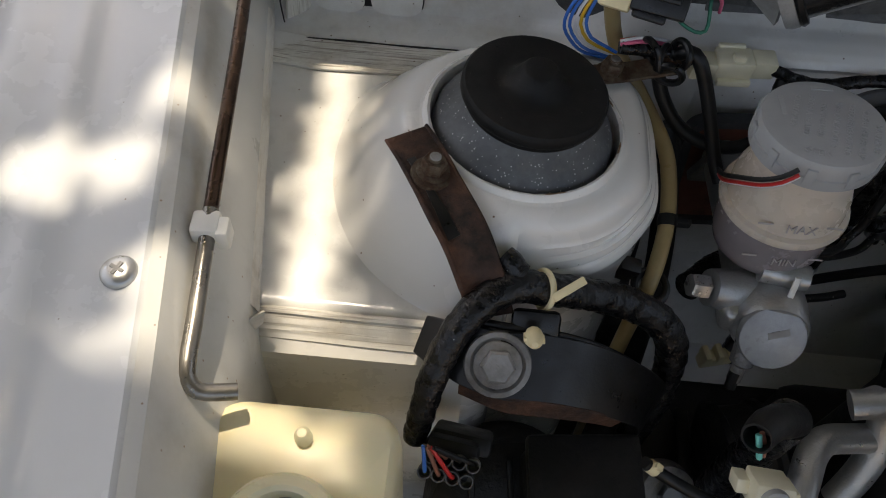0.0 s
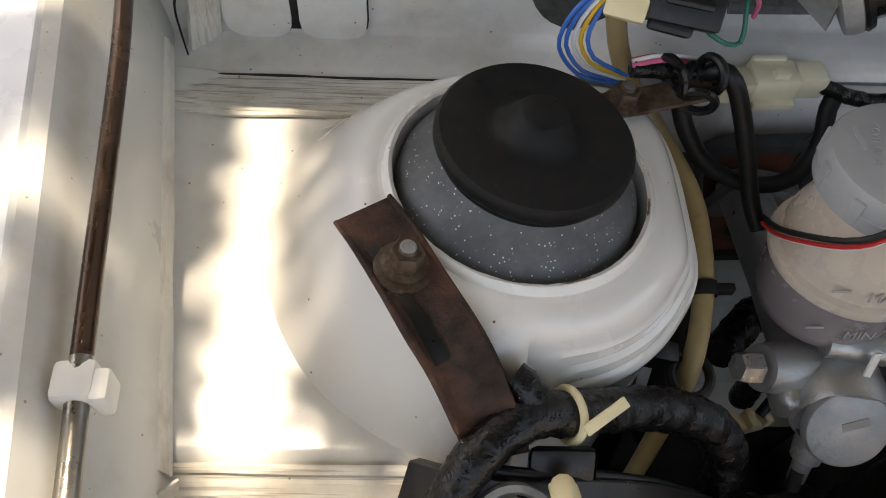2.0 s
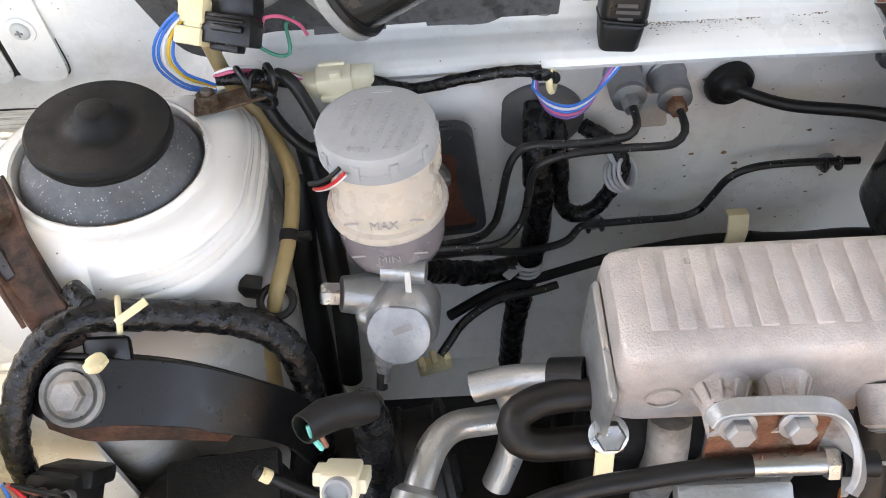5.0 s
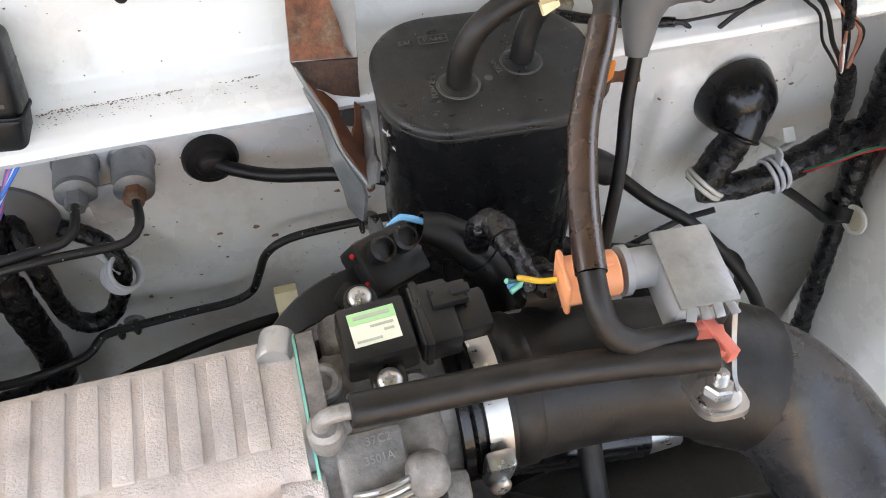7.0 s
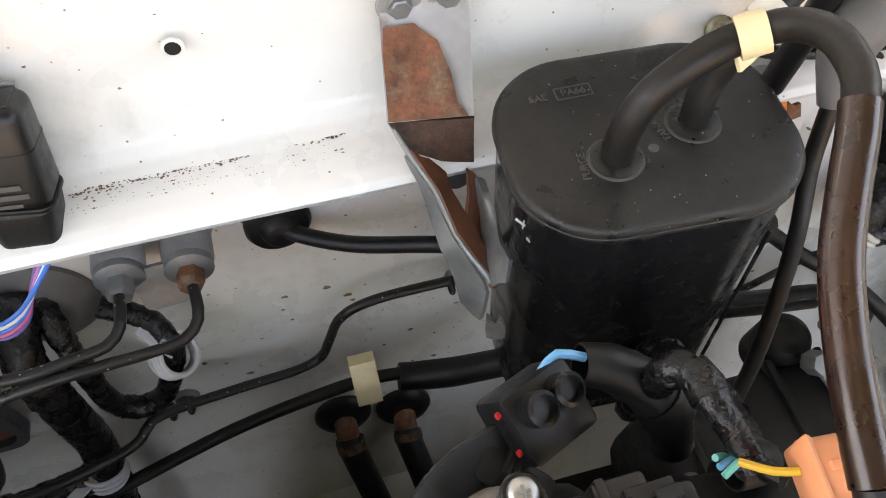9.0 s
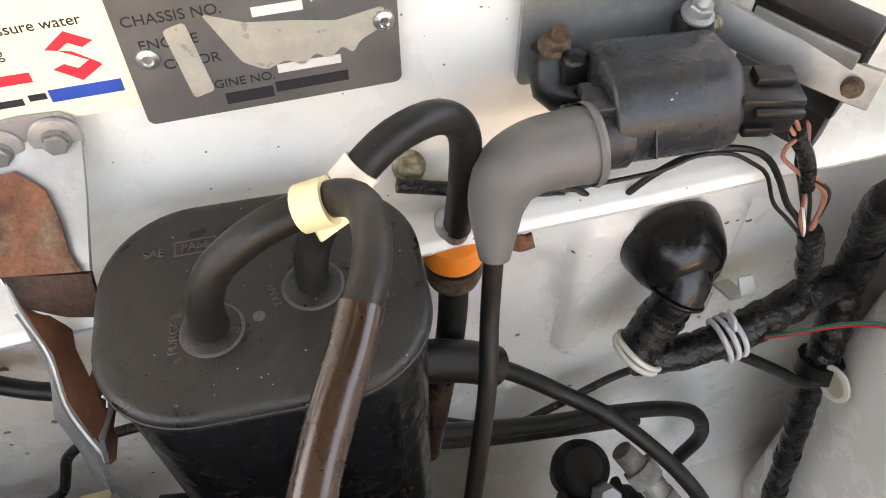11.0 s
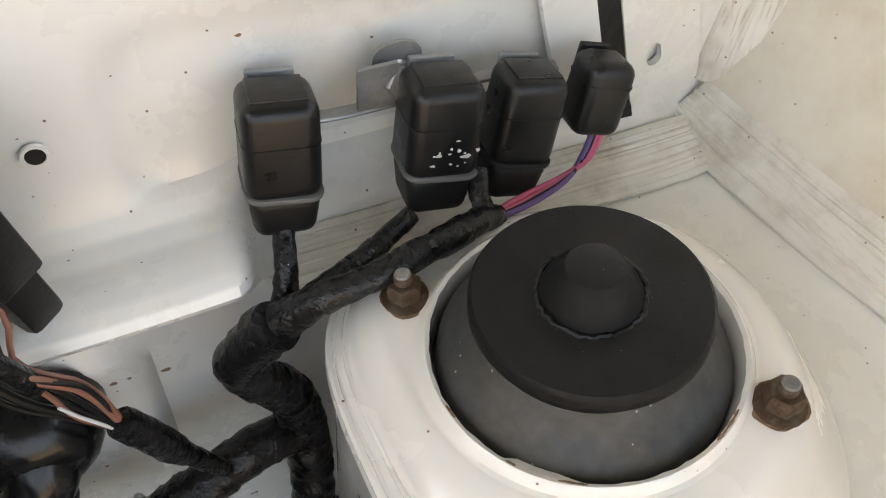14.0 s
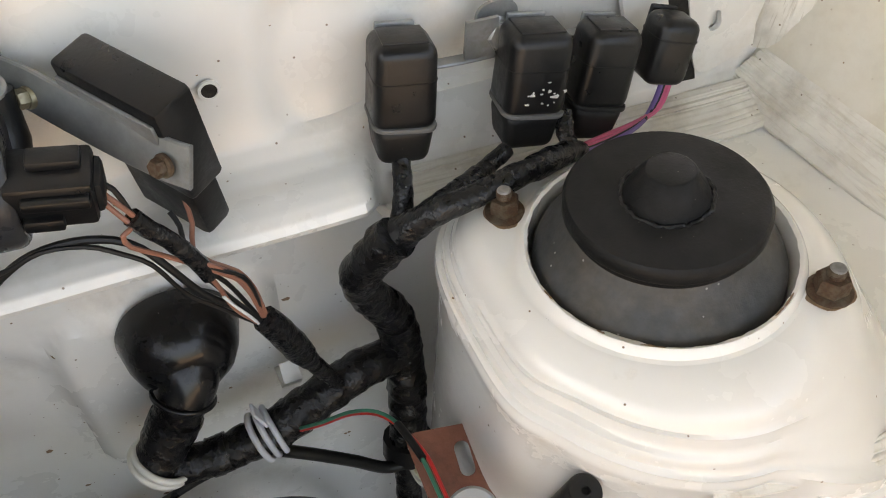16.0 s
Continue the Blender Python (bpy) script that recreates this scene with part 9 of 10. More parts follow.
# sensor, bracket and post by the right tower
T_ = thing("rust_red_bracket", "red-brown slotted steel bracket beside the tower", "bracket", pose(0.372, -0.018, -0.085))
slot_ = [(x + 0.004, y + 0.012) for x, y in rounded(0.007, 0.016, 0.0034)]
wpart("plate", plate(smooth_outline([(-0.020, 0.030), (0.016, 0.026), (0.026, 0.0), (0.020, -0.050), (-0.010, -0.060)], 0.006), 0.0025, [slot_], facing((0.3860, -0.0165, -0.1120), (-0.20, -0.35, 0.9), (0.1, 1, 0.3))), RED_RUST, T_)
wpart("fold", ribbon([(0.4040, 0.004, -0.110), (0.4060, -0.016, -0.110), (0.4030, -0.046, -0.116)], 0.016, 0.0025, (-0.8, 0, 0.5)), RUSTY_BOLT, T_)
T_ = thing("round_sensor", "white sensor with a round grey cap", "sensor", pose(0.3737, -0.0450, -0.0700, 20, -14, 0) @ Matrix.Scale(0.78, 4))
part("cap", lathe([(0.0135, 0), (0.0135, 0.010), (0.0122, 0.0125), (0, 0.013)], 36), GREY_CAP, T_)
part("mark", box(0.009, 0.0016, 0.0006, m=pose(0, 0, 0.0131)), INK_GREY, T_)
part("base", box(0.026, 0.026, 0.024, 0.004, m=pose(-0.002, -0.004, -0.013)), WHITE_PL, T_)
T_ = thing("rubber_post", "black rubber post with a hollow end", "post", facing((0.4095, -0.0540, -0.0800), (0.03, -0.21, 0.98)) @ Matrix.Scale(0.8, 4))
part("post", lathe([(0.0080, -0.060), (0.0086, 0.030), (0.0086, 0.0380), (0.0078, 0.0400), (0.0022, 0.0402), (0.0018, 0.0380), (0, 0.0380)], 32), RUBBER, T_)
cable("speedo_cable", [(0.0900, 0.0480, -0.0500), (0.1295, 0.0500, -0.0668), (0.1646, 0.0550, -0.0960), (0.1989, 0.0500, -0.1290), (0.2319, 0.0300, -0.1485), (0.2689, 0.0, -0.1900), (0.30, -0.03, -0.26)], 0.0046, RUBBER, "black control cable sweeping down", seg=14)
cable("cable_sleeve", [(0.1150, 0.0520, -0.0660), (0.1340, 0.0540, -0.0740), (0.1520, 0.0555, -0.0860), (0.1640, 0.0555, -0.0955)], 0.0105, RUBBER, "foam sleeve on the control cable", "sleeve", seg=18)
cable("thin_pipe", [(0.1100, 0.0800, -0.1760), (0.1400, 0.0850, -0.2000), (0.1900, 0.0900, -0.2450), (0.2250, 0.0950, -0.2450), (0.2720, 0.1000, -0.2320), (0.3000, 0.0950, -0.2200)], 0.0028, PIPE_BLACK, "thin black pipe crossing the firewall", "pipe", seg=10)
cable("low_hose", [(0.1000, 0.0600, -0.1440), (0.1500, 0.0650, -0.1800), (0.2053, 0.0720, -0.2150), (0.2650, 0.0780, -0.2420), (0.3100, 0.0790, -0.2620), (0.3370, 0.0800, -0.2900), (0.3500, 0.0800, -0.3300), (0.3380, 0.0780, -0.3600)], 0.0055, RUBBER, "black hose with a hooked end low on the firewall", "hose", seg=14)
cable("low_hose", [(0.1200, 0.0700, -0.1900), (0.1750, 0.0780, -0.2320), (0.2300, 0.0840, -0.2620), (0.2900, 0.0860, -0.2820)], 0.0042, RUBBER, "second black hose below it", "hose", seg=14)

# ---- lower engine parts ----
T_ = thing("engine_block", "oily engine and gearbox castings, blackened for shade low in the bay", "engine", pose(0, -0.2, -0.45))
wpart("head_cover", box(0.26, 0.17, 0.13, 0.02, 3, (0.94, 0.9), pose(-0.115, -0.275, -0.195)), DIRT_AND_SHADE, T_, "oily black valve cover")
wpart("head", box(0.30, 0.20, 0.22, 0.02, 3, m=pose(-0.115, -0.25, -0.37)), DIRT_AND_SHADE, T_)
wpart("gearbox", box(0.26, 0.20, 0.20, 0.04, 4, (0.8, 0.8), pose(0.16, -0.14, -0.36)), DIRT_AND_SHADE, T_)
wpart("bell_housing", lathe([(0.09, 0), (0.10, 0.02), (0.07, 0.10), (0.04, 0.12), (0, 0.12)], 32, facing((0.05, -0.16, -0.32), (1, 0, 0.1))), DIRT_AND_SHADE, T_)
# rear, foot and side blocks: near-black masses added to darken the low bay
wpart("block_rear", box(0.24, 0.10, 0.26, 0.02, 3, m=pose(-0.075, -0.072, -0.29)), DIRT_AND_SHADE, T_)
wpart("block_foot", box(0.27, 0.08, 0.12, 0.02, 3, m=pose(-0.065, -0.010, -0.410)), DIRT_AND_SHADE, T_)
wpart("block_side", box(0.20, 0.06, 0.20, 0.015, 3, m=pose(-0.11, -0.12, -0.31)), DIRT_AND_SHADE, T_)
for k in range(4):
    wpart("cover_rib", box(0.010, 0.10, 0.012, 0.003, m=pose(-0.20 + 0.055 * k, -0.27, -0.128)), DIRT_AND_SHADE, T_)
    bolt(T_, T_.matrix_basis.inverted() @ pose(-0.205 + 0.06 * k, -0.205, -0.130), 0.006, 0.005, GALV, 1.3)
wpart("runner_flange", box(0.058, 0.030, 0.012, 0.003, m=pose(-0.149, -0.180, -0.088, 30, 0, 0)), ALU, T_, "pale aluminium runner flange")
for x in (-0.163, -0.136):
    bolt(T_, T_.matrix_basis.inverted() @ facing((x, -0.186, -0.083), (0, -0.55, 0.85)), 0.0062, 0.005, STEEL, 1.4)
for x in (-0.178, -0.148, -0.118):
    wpart("runner", tube([(x, -0.140, -0.060), (x, -0.152, -0.090), (x + 0.002, -0.150, -0.150), (x + 0.004, -0.17, -0.20)], 0.011, 14), ALU_DIRTY, T_)

T_ = thing("coolant_pipes", "bare aluminium coolant pipes with black hoses", "pipe", pose(-0.25, -0.11, -0.10))
wpart("pipe", tube([(-0.2760, -0.1040, -0.0920), (-0.2640, -0.1035, -0.0880), (-0.2500, -0.1040, -0.0840), (-0.2300, -0.1085, -0.0760)], 0.0085, 20), ALU, T_)
wpart("sleeve", tube([(-0.2330, -0.1080, -0.0770), (-0.2150, -0.1120, -0.0700)], 0.0115, 20), RUBBER, T_, "black rubber joining sleeve")
wpart("pipe", tube([(-0.2660, -0.1010, -0.0880), (-0.2560, -0.1050, -0.0960), (-0.2525, -0.1150, -0.1120), (-0.2560, -0.1270, -0.1300), (-0.2650, -0.1400, -0.1500)], 0.0088, 20), ALU, T_)
wpart("pipe", tube([(-0.3120, -0.1680, -0.1060), (-0.3050, -0.1480, -0.1000), (-0.2980, -0.1320, -0.1005), (-0.2870, -0.1210, -0.1050), (-0.2700, -0.1165, -0.1100), (-0.2550, -0.1140, -0.1130)], 0.0085, 20), ALU, T_)
wpart("fitting", lathe([(0.012, 0), (0.0135, 0.006), (0.013, 0.020), (0.009, 0.024)], 24, facing((-0.3150, -0.1780, -0.1090), (0.3, 1, 0.3))), ALU, T_)
wpart("hose", tube([(-0.2100, -0.1220, -0.0680), (-0.2250, -0.1220, -0.0690), (-0.2420, -0.1240, -0.0700), (-0.2545, -0.1310, -0.0715), (-0.2555, -0.1400, -0.0760), (-0.2450, -0.1430, -0.0830), (-0.2217, -0.1410, -0.0870), (-0.2000, -0.1400, -0.0890)], 0.0088, 20), DARK_HOSE, T_, "bent brown-black bypass hose")
bolt(T_, T_.matrix_basis.inverted() @ facing((-0.2400, -0.1080, -0.0930), (0.1, -0.5, 0.85)), 0.0075, 0.007, STEEL, 1.2)
bolt(T_, T_.matrix_basis.inverted() @ facing((-0.2085, -0.1440, -0.0700), (0, -0.6, 0.8)), 0.0080, 0.007, STEEL, 1.3)
wpart("tan_tab", ribbon([(-0.2100, -0.1500, -0.0780), (-0.2105, -0.1560, -0.0900), (-0.2110, -0.1620, -0.1060)], 0.010, 0.002, (0, -0.8, 0.5)), CREAM, T_)
T_ = thing("belt_pulley", "black ribbed belt pulley", "pulley", facing((-0.305, -0.120, -0.190), (1, 0.15, 0.1)))
part("rim", lathe([(0.046, -0.018), (0.050, -0.016), (0.050, -0.012), (0.047, -0.010), (0.047, 0.010), (0.050, 0.012), (0.050, 0.016), (0.044, 0.018), (0.036, 0.010), (0.014, 0.010), (0.012, 0.018), (0, 0.018)], 48), DIRT_AND_SHADE, T_)
T_ = thing("throttle_cable", "black throttle cable with a plated adjuster and bare wire", "cable", pose(-0.149, -0.175, -0.04))
wpart("jacket", tube([(-0.2900, -0.2020, -0.0620), (-0.2550, -0.1860, -0.0540), (-0.2282, -0.1790, -0.0500), (-0.1990, -0.1757, -0.0475), (-0.1724, -0.1740, -0.0440), (-0.1500, -0.1744, -0.0400)], 0.0050, 14), RUBBER, T_)
wpart("ferrule", tube([(-0.1510, -0.1744, -0.0402), (-0.1200, -0.1764, -0.0352)], 0.0052, 16), STEEL, T_)
wpart("adjuster", moved(hexagon(0.0078, 0.006), facing((-0.1210, -0.1764, -0.0354), (1, -0.05, 0.12))), STEEL, T_)
wpart("end_boot", tube([(-0.1140, -0.1770, -0.0345), (-0.0990, -0.1780, -0.0335)], 0.0062, 14), RUBBER, T_)
wpart("bare_wire", tube([(-0.1000, -0.1780, -0.0335), (-0.0722, -0.1803, -0.0350), (-0.0471, -0.1811, -0.0400)], 0.0010, 8), STEEL, T_)
T_ = thing("breather_hose", "brown rubber hose below the plenum with an orange band", "hose", pose(-0.08, -0.15, -0.06))
wpart("hose", tube([(-0.0826, -0.1460, -0.0460), (-0.0810, -0.1530, -0.0600), (-0.0796, -0.1600, -0.0770), (-0.0786, -0.1746, -0.1020), (-0.078, -0.185, -0.13)], 0.0098, 20), DARK_HOSE, T_)
wpart("band", tube([(-0.0787, -0.1730, -0.0995), (-0.0784, -0.1790, -0.1120)], 0.0112, 20), ORANGE, T_, "orange plastic band")

# spring, drum and quadrant of the throttle
sp0, sdir = Vector((-0.0275, -0.1440, -0.0050)), Vector((0.10, -0.76, -0.64)).normalized()
T_ = thing("throttle_quadrant", "steel return spring above a grimy cast throttle quadrant", "throttle lever", facing(sp0, sdir))
pts_ = []
for k in range(0, 9 * 16 + 1):
    a_ = 2 * math.pi * k / 16
    pts_.append(((0.0142 + 0.0001 * (k % 5)) * math.cos(a_), 0.0142 * math.sin(a_), 0.0025 * k / 16))
part("spring", tube(pts_, 0.0012, 8, 0.003), STEEL, T_, "bright coiled return spring")
part("core", lathe([(0.0100, 0.004), (0.0115, 0.010), (0.0115, 0.028), (0, 0.028)], 24), DIRT_AND_SHADE, T_)
part("drum", lathe([(0.0150, 0.024), (0.0185, 0.026), (0.0190, 0.035), (0.0175, 0.037), (0.0130, 0.0372), (0.0120, 0.035), (0, 0.035)], 40), SOOT, T_)
part("hub", lathe([(0.0118, 0.0345), (0.0110, 0.0362), (0, 0.0364)], 28), RUSTY_BOLT, T_, "rusty shaft end")
part("quadrant", plate(smooth_outline([(0.030, 0.008), (0.014, 0.020), (-0.014, 0.024), (-0.030, 0.014), (-0.028, -0.006), (-0.020, -0.030), (0.004, -0.036), (0.024, -0.024)], 0.006), 0.006, m=pose(0, 0, 0.0300), bevel=0.0015), SOOT, T_, "black sooty quadrant plate")
wpart("rim", tube([(-0.0370, -0.1830, -0.0440), (-0.0293, -0.1860, -0.0421), (-0.0063, -0.1850, -0.0390), (0.0090, -0.1800, -0.0385), (0.0171, -0.1750, -0.0384), (0.0200, -0.1690, -0.0370)], 0.0022, 8), SOOT, T_, "raised curved rim")
inner_ = [(-0.0340, -0.1660, -0.0360), (-0.0220, -0.1700, -0.0360), (-0.0060, -0.1710, -0.0340), (0.0080, -0.1680, -0.0320), (0.0160, -0.1630, -0.0320)]
outer_ = [(-0.0370, -0.1830, -0.0445), (-0.0260, -0.1855, -0.0425), (-0.0063, -0.1845, -0.0400), (0.0110, -0.1785, -0.0390), (0.0185, -0.1710, -0.0380)]
wpart("web", loft([[a_, b_] for a_, b_ in zip(inner_, outer_)], 0.0035), SOOT, T_, "sooty sector web")
for x_ in (-0.0200, -0.0080, 0.0050):
    wpart("rib", tube([(x_ - 0.004, -0.1720, -0.0350), (x_, -0.1790, -0.0370), (x_ + 0.003, -0.1845, -0.0395)], 0.0020, 8), SOOT, T_)
part("arm", box(0.044, 0.014, 0.009, 0.004, 2, m=facing(T_.matrix_basis.inverted() @ Vector((0.0080, -0.1700, -0.0270)), T_.matrix_basis.to_3x3().inverted() @ Vector((0.1, -0.5, 0.85)), T_.matrix_basis.to_3x3().inverted() @ Vector((0.1, 0.9, 0.5)))), SOOT, T_, "dark cast lever arm")
for a_ in (-70, -40, -10):
    part("fin", box(0.003, 0.016, 0.010, 0.001, m=pose(0.026 * math.cos(radians(a_)), 0.026 * math.sin(radians(a_)), 0.034, 0, 0, a_)), SOOT, T_)
wpart("stop_arm", ribbon([(-0.0465, -0.1640, -0.0085), (-0.0450, -0.1650, -0.0200), (-0.0420, -0.1660, -0.0340), (-0.0360, -0.1665, -0.0420), (-0.0310, -0.1650, -0.0370)], 0.0075, 0.0024, (0.25, -0.9, 0.35)), ALU_DULL, T_, "hooked grey steel stop")
wpart("spring_end", tube([(-0.0520, -0.1660, -0.0300), (-0.0440, -0.1670, -0.0300)], 0.0014, 8), STEEL, T_)
part("linkage", box(0.018, 0.034, 0.050, 0.004, 2, m=pose(0.006, -0.040, 0.045, 0, 0, 10)), DIRT_AND_SHADE, T_)

# right-hand hoses and duct
T_ = thing("air_duct", "large glossy black moulded air duct", "duct", pose(0.17, -0.13, -0.08))
wpart("duct", tube([(0.1380, -0.1170, -0.0540), (0.1560, -0.1200, -0.0640), (0.1740, -0.1290, -0.0740), (0.1880, -0.1470, -0.0850), (0.1950, -0.1740, -0.0990), (0.1950, -0.2150, -0.1250)], [0.034, 0.034, 0.034, 0.034, 0.034, 0.034], 40), COIL, T_)
T_ = thing("coolant_hose", "thick black coolant hose with an aluminium ferrule", "hose", pose(0.09, -0.11, -0.12))
wpart("hose", tube([(0.0300, -0.1080, -0.1000), (0.0604, -0.1089, -0.1100), (0.0900, -0.1100, -0.1160), (0.1170, -0.1115, -0.1200)], 0.0125, 20), RUBBER_GLOSS, T_)
wpart("ferrule", tube([(0.1150, -0.1115, -0.1200), (0.1360, -0.1105, -0.1210)], 0.0118, 20), STEEL, T_, "crimped pale ferrule")
wpart("pipe", tube([(0.1340, -0.1105, -0.1210), (0.1700, -0.1040, -0.1220), (0.21, -0.09, -0.14)], 0.0085, 16), ALU, T_)
T_ = thing("breather_tee", "black rubber tee and hose below the intake", "hose", pose(0.074, -0.145, -0.10))
wpart("riser", tube([(0.0774, -0.1100, -0.0700), (0.0770, -0.1200, -0.0830), (0.0750, -0.1400, -0.0980), (0.0740, -0.1520, -0.1040)], 0.0062, 16), RUBBER, T_)
wpart("tee", lathe([(0.010, 0), (0.013, 0.006), (0.013, 0.030), (0.010, 0.034)], 20, facing((0.0740, -0.1480, -0.1020), (0, -0.8, -0.5))), RUBBER, T_)
wpart("cross_hose", tube([(0.0200, -0.1500, -0.1000), (0.0491, -0.1560, -0.1050), (0.0818, -0.1640, -0.1080), (0.1287, -0.1700, -0.1150), (0.17, -0.17, -0.13)], 0.0135, 20), RUBBER, T_)
cable("dark_hose", [(-0.3850, 0.0500, -0.0800), (-0.3880, 0.0250, -0.1150), (-0.3890, 0.0080, -0.1550), (-0.3870, -0.0150, -0.2100), (-0.3860, -0.0350, -0.2900)], 0.0105, RUBBER, "thick black hose beside the tower wall", "hose", seg=18)
cable("dark_hose", [(-0.3760, 0.0600, -0.0600), (-0.3700, 0.0400, -0.0900), (-0.3660, 0.0150, -0.1200), (-0.3640, -0.0050, -0.1600), (-0.366, -0.03, -0.22)], 0.0085, RUBBER, "black hose behind the reservoir", "hose", seg=16)
T_ = thing("white_connector", "cream white connector with a green wire in a black sheath", "connector", pose(-0.3420, -0.1670, -0.0570, 44, 0, -4) @ Matrix.Scale(0.82, 4))
part("housing", box(0.022, 0.018, 0.026, 0.002, m=pose(0, 0, 0)), CREAM_PALE, T_)
part("key", box(0.009, 0.004, 0.018, 0.001, m=pose(0.002, -0.010, -0.002)), WHITE_PL, T_)
part("wing", box(0.005, 0.009, 0.022, 0.001, m=pose(0.0130, 0, -0.003)), CREAM_PALE, T_)
part("wing", box(0.008, 0.009, 0.016, 0.001, m=pose(-0.0140, 0, -0.008)), CREAM_PALE, T_)
part("collar", lathe([(0.0085, 0.012), (0.0085, 0.018), (0.0070, 0.019), (0.0062, 0.014)], 20), GREY_CAP, T_)
wpart("wire", tube([(-0.3500, -0.1560, -0.0430), (-0.3530, -0.1540, -0.0340), (-0.3545, -0.1500, -0.0290)], 0.0015, 8), W_TEAL, T_)
wpart("wire", tube([(-0.3480, -0.1550, -0.0430), (-0.3500, -0.1520, -0.0350), (-0.3530, -0.1490, -0.0290)], 0.0013, 8), W_BROWN, T_)
wpart("sheath", tube([(-0.3565, -0.1530, -0.0270), (-0.3480, -0.1440, -0.0330), (-0.3380, -0.1380, -0.0400), (-0.3280, -0.1340, -0.0480)], [0.0075, 0.0085, 0.0085, 0.0085], 18, hollow=0.14, wrap=0.04), RUBBER, T_, "split black sheath")
wpart("lower_tape", tube([(-0.3320, -0.1340, -0.0460), (-0.3300, -0.1330, -0.0700), (-0.3320, -0.1350, -0.1100), (-0.335, -0.14, -0.16)], 0.0105, 16, wrap=0.08), TAPE, T_)
# round housing, box and mount are added fillers, near black for the shade here
T_ = thing("horn_body", "near-black round housing added to darken below the support arm", "housing", facing((-0.452, -0.160, -0.195), (0.1, -0.6, 0.8)))
part("shell", lathe([(0.052, -0.04), (0.055, -0.01), (0.052, 0.004), (0.040, 0.012), (0.020, 0.014), (0, 0.010)], 40), DIRT_AND_SHADE, T_)
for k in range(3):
    part("rib", box(0.004, 0.090, 0.006, 0.001, m=pose(-0.024 + 0.024 * k, 0, 0.012)), DIRT_AND_SHADE, T_)
T_ = thing("relay_box", "near-black ribbed box added to darken under the support arm", "housing", pose(-0.418, -0.148, -0.175, 10, 0, 6))
part("case", box(0.060, 0.056, 0.110, 0.006, 3), DIRT_AND_SHADE, T_)
part("lid", box(0.064, 0.060, 0.012, 0.003, m=pose(0, 0, 0.056)), DIRT_AND_SHADE, T_)
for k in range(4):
    part("rib", box(0.004, 0.004, 0.095, 0.001, m=pose(-0.021 + 0.014 * k, -0.0295, 0)), DIRT_AND_SHADE, T_)
T_ = thing("side_mount", "near-black cast mount added to darken beside the tower wall", "engine mount", pose(-0.372, -0.12, -0.25))
part("casting", box(0.070, 0.110, 0.200, 0.014, 3, (0.85, 0.9), pose(0, 0, -0.035)), DIRT_AND_SHADE, T_)
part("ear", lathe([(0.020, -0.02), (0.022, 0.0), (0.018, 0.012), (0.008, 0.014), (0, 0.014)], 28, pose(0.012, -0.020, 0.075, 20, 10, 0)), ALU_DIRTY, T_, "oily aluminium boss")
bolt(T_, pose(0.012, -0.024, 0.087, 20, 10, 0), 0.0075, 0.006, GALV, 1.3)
part("rib", box(0.010, 0.100, 0.060, 0.003, 2, m=pose(0.036, 0, 0.02)), DIRT_AND_SHADE, T_)
cable("low_lead", [(-0.3930, -0.1500, -0.0850), (-0.3800, -0.1530, -0.0950), (-0.3600, -0.1600, -0.1010), (-0.3400, -0.1660, -0.1050), (-0.3250, -0.1680, -0.1100)], 0.0034, RUBBER, "thin black lead with a cream band below the arm", seg=12)
T_ = thing("lead_band", "cream plastic band on the thin lead", "clip", facing((-0.3880, -0.1512, -0.0885), (0.8, -0.25, -0.55)) @ Matrix.Scale(0.75, 4))
part("band", lathe([(0.0046, -0.004), (0.0052, -0.003), (0.0052, 0.003), (0.0046, 0.004)], 20), CREAM, T_)
part("latch", box(0.005, 0.006, 0.006, 0.001, m=pose(0, 0.005, 0)), CREAM, T_)
# pipe fittings low on the right
T_ = thing("clutch_fitting", "pale metal pipe fittings on a black rubber mount", "fitting", pose(0.245, 0.03, -0.24))
wpart("mount", lathe([(0.016, -0.05), (0.019, -0.012), (0.0175, 0.0), (0.012, 0.006), (0, 0.008)], 32, facing((0.2250, 0.0450, -0.2330), (-0.1, -0.3, 1))), RUBBER, T_)
wpart("cap_nut", moved(hexagon(0.0085, 0.013), facing((0.2285, 0.0230, -0.2280), (0.1, -0.55, 0.75))), GALV, T_)
wpart("thin_pipe", tube([(0.2290, 0.0180, -0.2230), (0.2360, 0.0080, -0.2320), (0.2460, -0.0060, -0.2500), (0.26, -0.02, -0.28)], 0.0036, 12), ALU_DIRTY, T_)
wpart("elbow", tube([(0.2470, 0.0420, -0.2150), (0.2560, 0.0320, -0.2250), (0.2640, 0.0180, -0.2330), (0.2700, 0.0, -0.2420), (0.2760, -0.02, -0.268)], [0.0070, 0.0085, 0.0080, 0.0078, 0.0075], 18), ALU_DIRTY, T_)
wpart("collar", moved(hexagon(0.0118, 0.012), facing((0.2555, 0.0330, -0.2245), (0.5, -0.75, -0.45))), ALU_DIRTY, T_, "dirty hexagonal collar")
wpart("collar", moved(hexagon(0.0108, 0.012), facing((0.2650, 0.0150, -0.2345), (0.45, -0.75, -0.45))), ALU_DIRTY, T_, "dirty hexagonal collar")
# added near-black mass that keeps the bay dark under the fittings
T_ = thing("gearbox_cover", "black gearbox cover added to darken the bay below the fittings", "gearbox", pose(0.19, 0.0, -0.30))
part("casting", box(0.17, 0.09, 0.11, 0.018, 3, (0.85, 0.8), pose(0, 0, 0.005)), DIRT_AND_SHADE, T_)
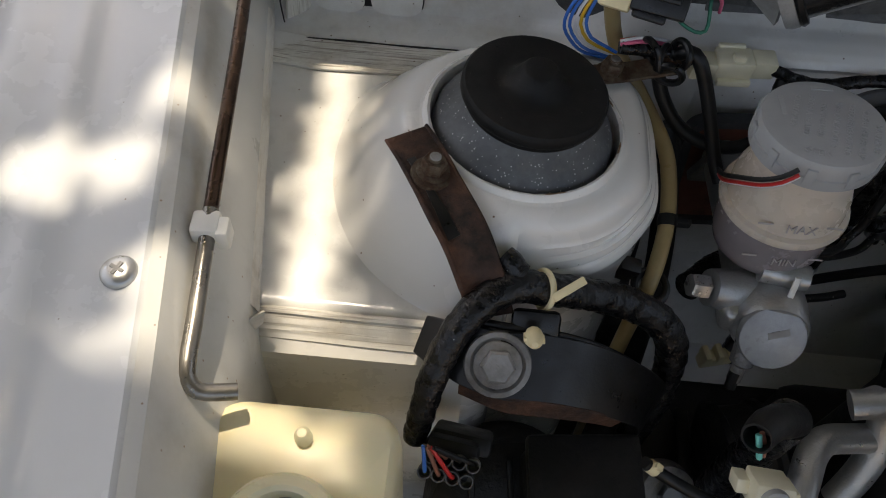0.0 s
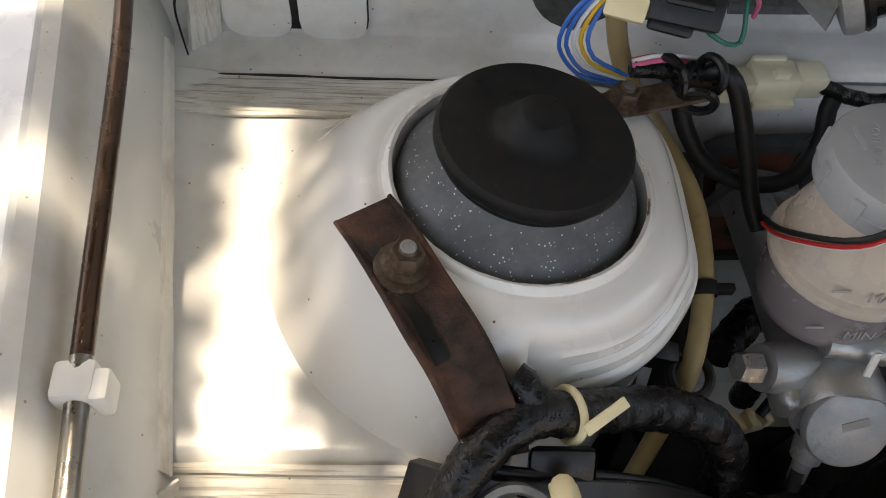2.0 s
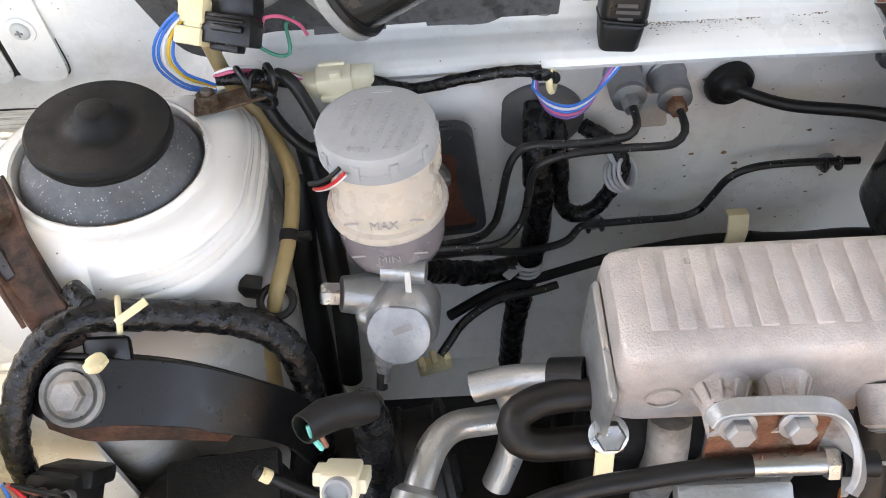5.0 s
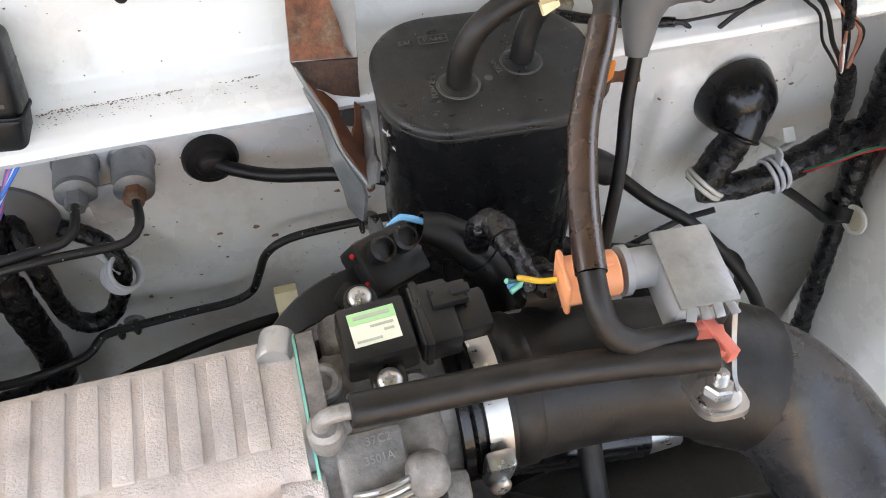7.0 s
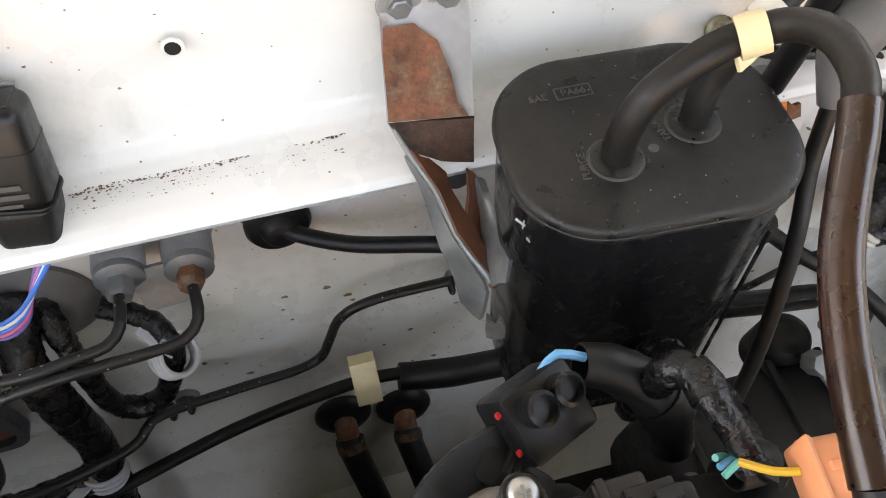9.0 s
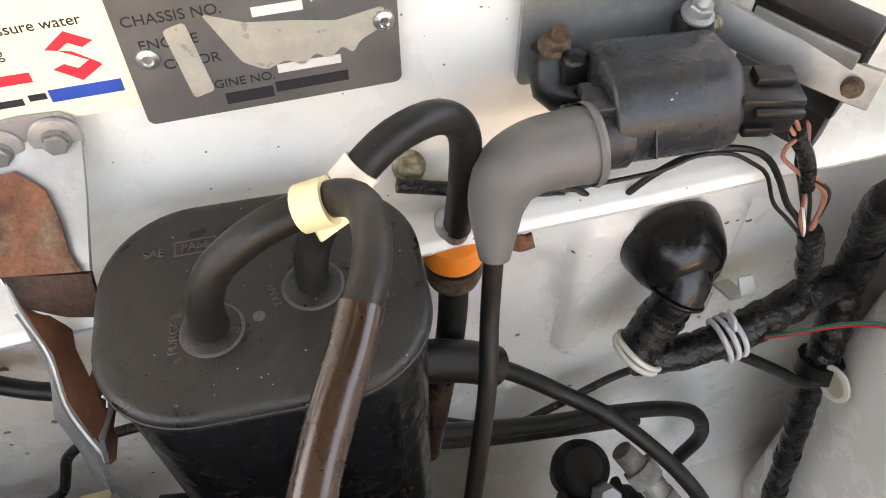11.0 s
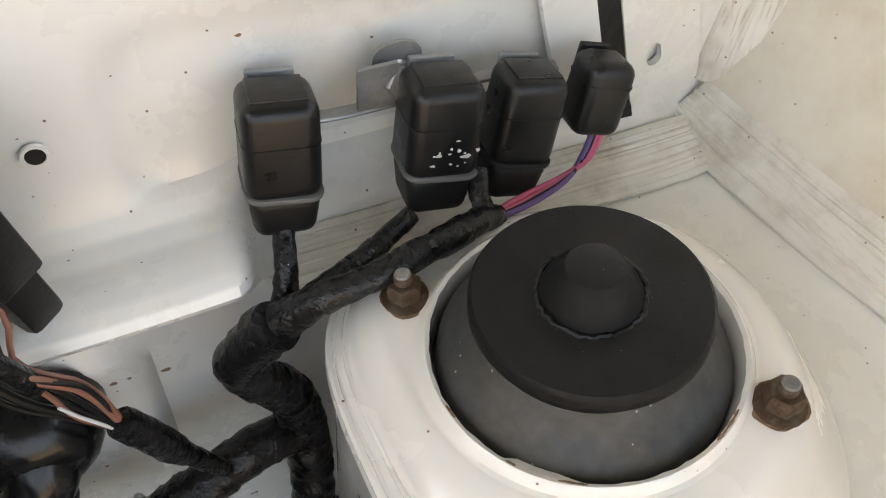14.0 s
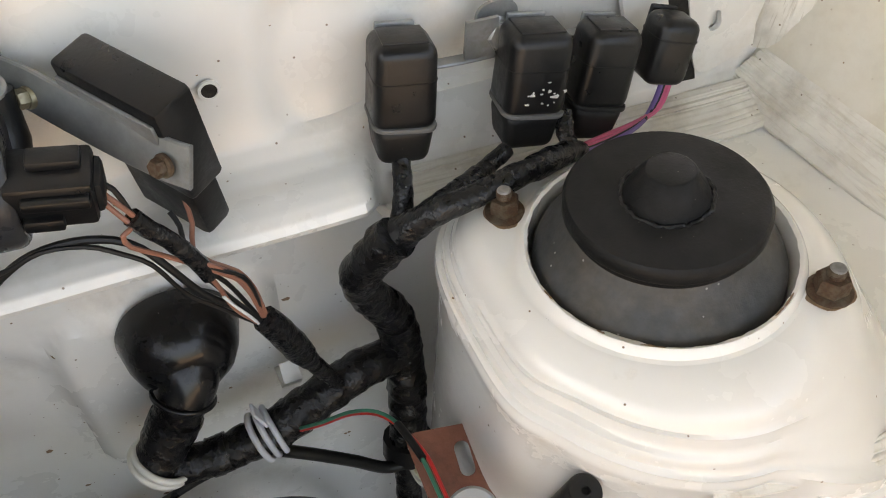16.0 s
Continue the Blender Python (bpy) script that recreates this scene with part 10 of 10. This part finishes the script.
for k in range(4):
    part("rib", box(0.006, 0.070, 0.010, 0.002, 2, m=pose(-0.055 + 0.036 * k, 0, 0.060)), DIRT_AND_SHADE, T_)
for x in (-0.065, 0.062):
    bolt(T_, pose(x, -0.028, 0.056), 0.006, 0.005, GALV, 1.3)
# ---- open hood above, and the tree whose shade falls on the car ----
T_ = thing("hood", "white painted hood propped open above the bay", "hood", pose(0, 0.20, 0.17, 0, 0, 0))
hd = pose(0, 0, 0, -80, 0, 0)
hb = box(1.14, 0.86, 0.012, 0.004, 2, m=pose(0, -0.43, 0))
part("skin", moved(hb, hd), PAINT_CLEAN, T_)
for x in (-0.40, 0.0, 0.40):
    part("stiffener", moved(box(0.07, 0.74, 0.020, 0.008, 2, m=pose(x, -0.43, -0.014)), hd), PAINT_CLEAN, T_)
part("front_brace", moved(box(1.10, 0.06, 0.020, 0.008, 2, m=pose(0, -0.80, -0.014)), hd), PAINT_CLEAN, T_)

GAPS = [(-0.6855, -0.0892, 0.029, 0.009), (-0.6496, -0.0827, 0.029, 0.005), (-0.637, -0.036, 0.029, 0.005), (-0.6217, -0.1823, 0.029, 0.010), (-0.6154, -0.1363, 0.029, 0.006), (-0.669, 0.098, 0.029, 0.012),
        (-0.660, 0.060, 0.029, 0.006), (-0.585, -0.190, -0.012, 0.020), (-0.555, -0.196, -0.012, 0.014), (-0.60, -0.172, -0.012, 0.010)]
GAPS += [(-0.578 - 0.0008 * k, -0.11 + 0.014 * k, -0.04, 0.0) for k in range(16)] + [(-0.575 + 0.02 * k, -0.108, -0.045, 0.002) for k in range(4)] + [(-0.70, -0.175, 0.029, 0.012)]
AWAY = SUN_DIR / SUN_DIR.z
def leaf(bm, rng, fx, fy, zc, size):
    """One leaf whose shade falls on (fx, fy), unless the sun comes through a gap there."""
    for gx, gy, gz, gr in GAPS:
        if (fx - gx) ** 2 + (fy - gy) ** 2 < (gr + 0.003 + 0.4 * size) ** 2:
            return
    c = Vector((fx, fy, 0.0)) + AWAY * zc
    L, W = rng.uniform(0.6, 1.1) * size, rng.uniform(0.22, 0.38) * size
    m = Matrix.Translation(c) @ Euler((rng.uniform(-0.6, 0.6), rng.uniform(-0.6, 0.6), rng.uniform(0, 6.3))).to_matrix().to_4x4()
    bm.faces.new([bm.verts.new(m @ Vector(p)) for p in ((-L / 2, 0, 0), (-L * 0.15, W / 2, 0.001), (L * 0.25, W * 0.4, 0.001), (L / 2, 0, 0), (L * 0.25, -W * 0.4, 0.001), (-L * 0.15, -W / 2, 0.001))])

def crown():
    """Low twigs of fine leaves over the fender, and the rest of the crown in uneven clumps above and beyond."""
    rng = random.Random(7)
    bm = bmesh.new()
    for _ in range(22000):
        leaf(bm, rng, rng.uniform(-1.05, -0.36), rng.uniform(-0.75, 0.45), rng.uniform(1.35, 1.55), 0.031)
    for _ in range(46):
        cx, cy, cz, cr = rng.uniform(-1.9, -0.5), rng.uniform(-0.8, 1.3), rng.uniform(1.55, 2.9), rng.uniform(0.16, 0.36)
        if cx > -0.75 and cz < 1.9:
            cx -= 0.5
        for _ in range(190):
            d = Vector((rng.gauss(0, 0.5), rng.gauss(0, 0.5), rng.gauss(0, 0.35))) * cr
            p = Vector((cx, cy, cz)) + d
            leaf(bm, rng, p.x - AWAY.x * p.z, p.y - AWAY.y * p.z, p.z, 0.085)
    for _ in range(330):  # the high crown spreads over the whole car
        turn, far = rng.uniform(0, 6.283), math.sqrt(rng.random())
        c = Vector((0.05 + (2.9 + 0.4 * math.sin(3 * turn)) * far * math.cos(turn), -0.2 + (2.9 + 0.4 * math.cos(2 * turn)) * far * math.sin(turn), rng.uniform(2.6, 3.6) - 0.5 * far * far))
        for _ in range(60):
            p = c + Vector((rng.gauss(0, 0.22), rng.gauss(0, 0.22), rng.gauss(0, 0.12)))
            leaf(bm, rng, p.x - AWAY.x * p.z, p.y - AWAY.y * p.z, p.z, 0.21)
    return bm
T_ = thing("tree", "leafy green tree shading the car's fender", "tree", pose(-1.75, 0.75, -0.78))
wpart("trunk", tube([(-1.75, 0.75, -0.80), (-1.73, 0.74, -0.2), (-1.66, 0.70, 0.5), (-1.60, 0.66, 1.1), (-1.55, 0.60, 1.7), (-1.45, 0.5, 2.4)], [0.13, 0.105, 0.09, 0.075, 0.05, 0.02], 18, 0.06, wrap=0.06, pitch=0.3), BARK, T_)
for pts_ in ([(-1.62, 0.67, 1.0), (-1.35, 0.50, 1.45), (-1.05, 0.30, 1.72), (-0.80, 0.15, 1.78)], [(-1.58, 0.64, 1.4), (-1.30, 0.75, 1.9), (-1.0, 0.85, 2.3)], [(-1.60, 0.66, 1.2), (-1.55, 0.20, 1.65), (-1.35, -0.25, 1.9), (-1.1, -0.5, 2.0)],
              [(-1.48, 0.53, 2.2), (-0.80, 0.60, 2.75), (0.2, 0.75, 3.1), (1.5, 0.9, 3.3)], [(-1.50, 0.55, 2.0), (-0.9, 1.1, 2.6), (0.0, 1.7, 3.0), (1.0, 2.0, 3.2)], [(-1.50, 0.52, 2.1), (-1.0, -0.4, 2.6), (-0.3, -1.3, 2.9), (0.6, -2.0, 3.0)]):
    wpart("limb", tube(pts_, [0.045, 0.032, 0.020, 0.009][:len(pts_)], 10, 0.05), BARK, T_)
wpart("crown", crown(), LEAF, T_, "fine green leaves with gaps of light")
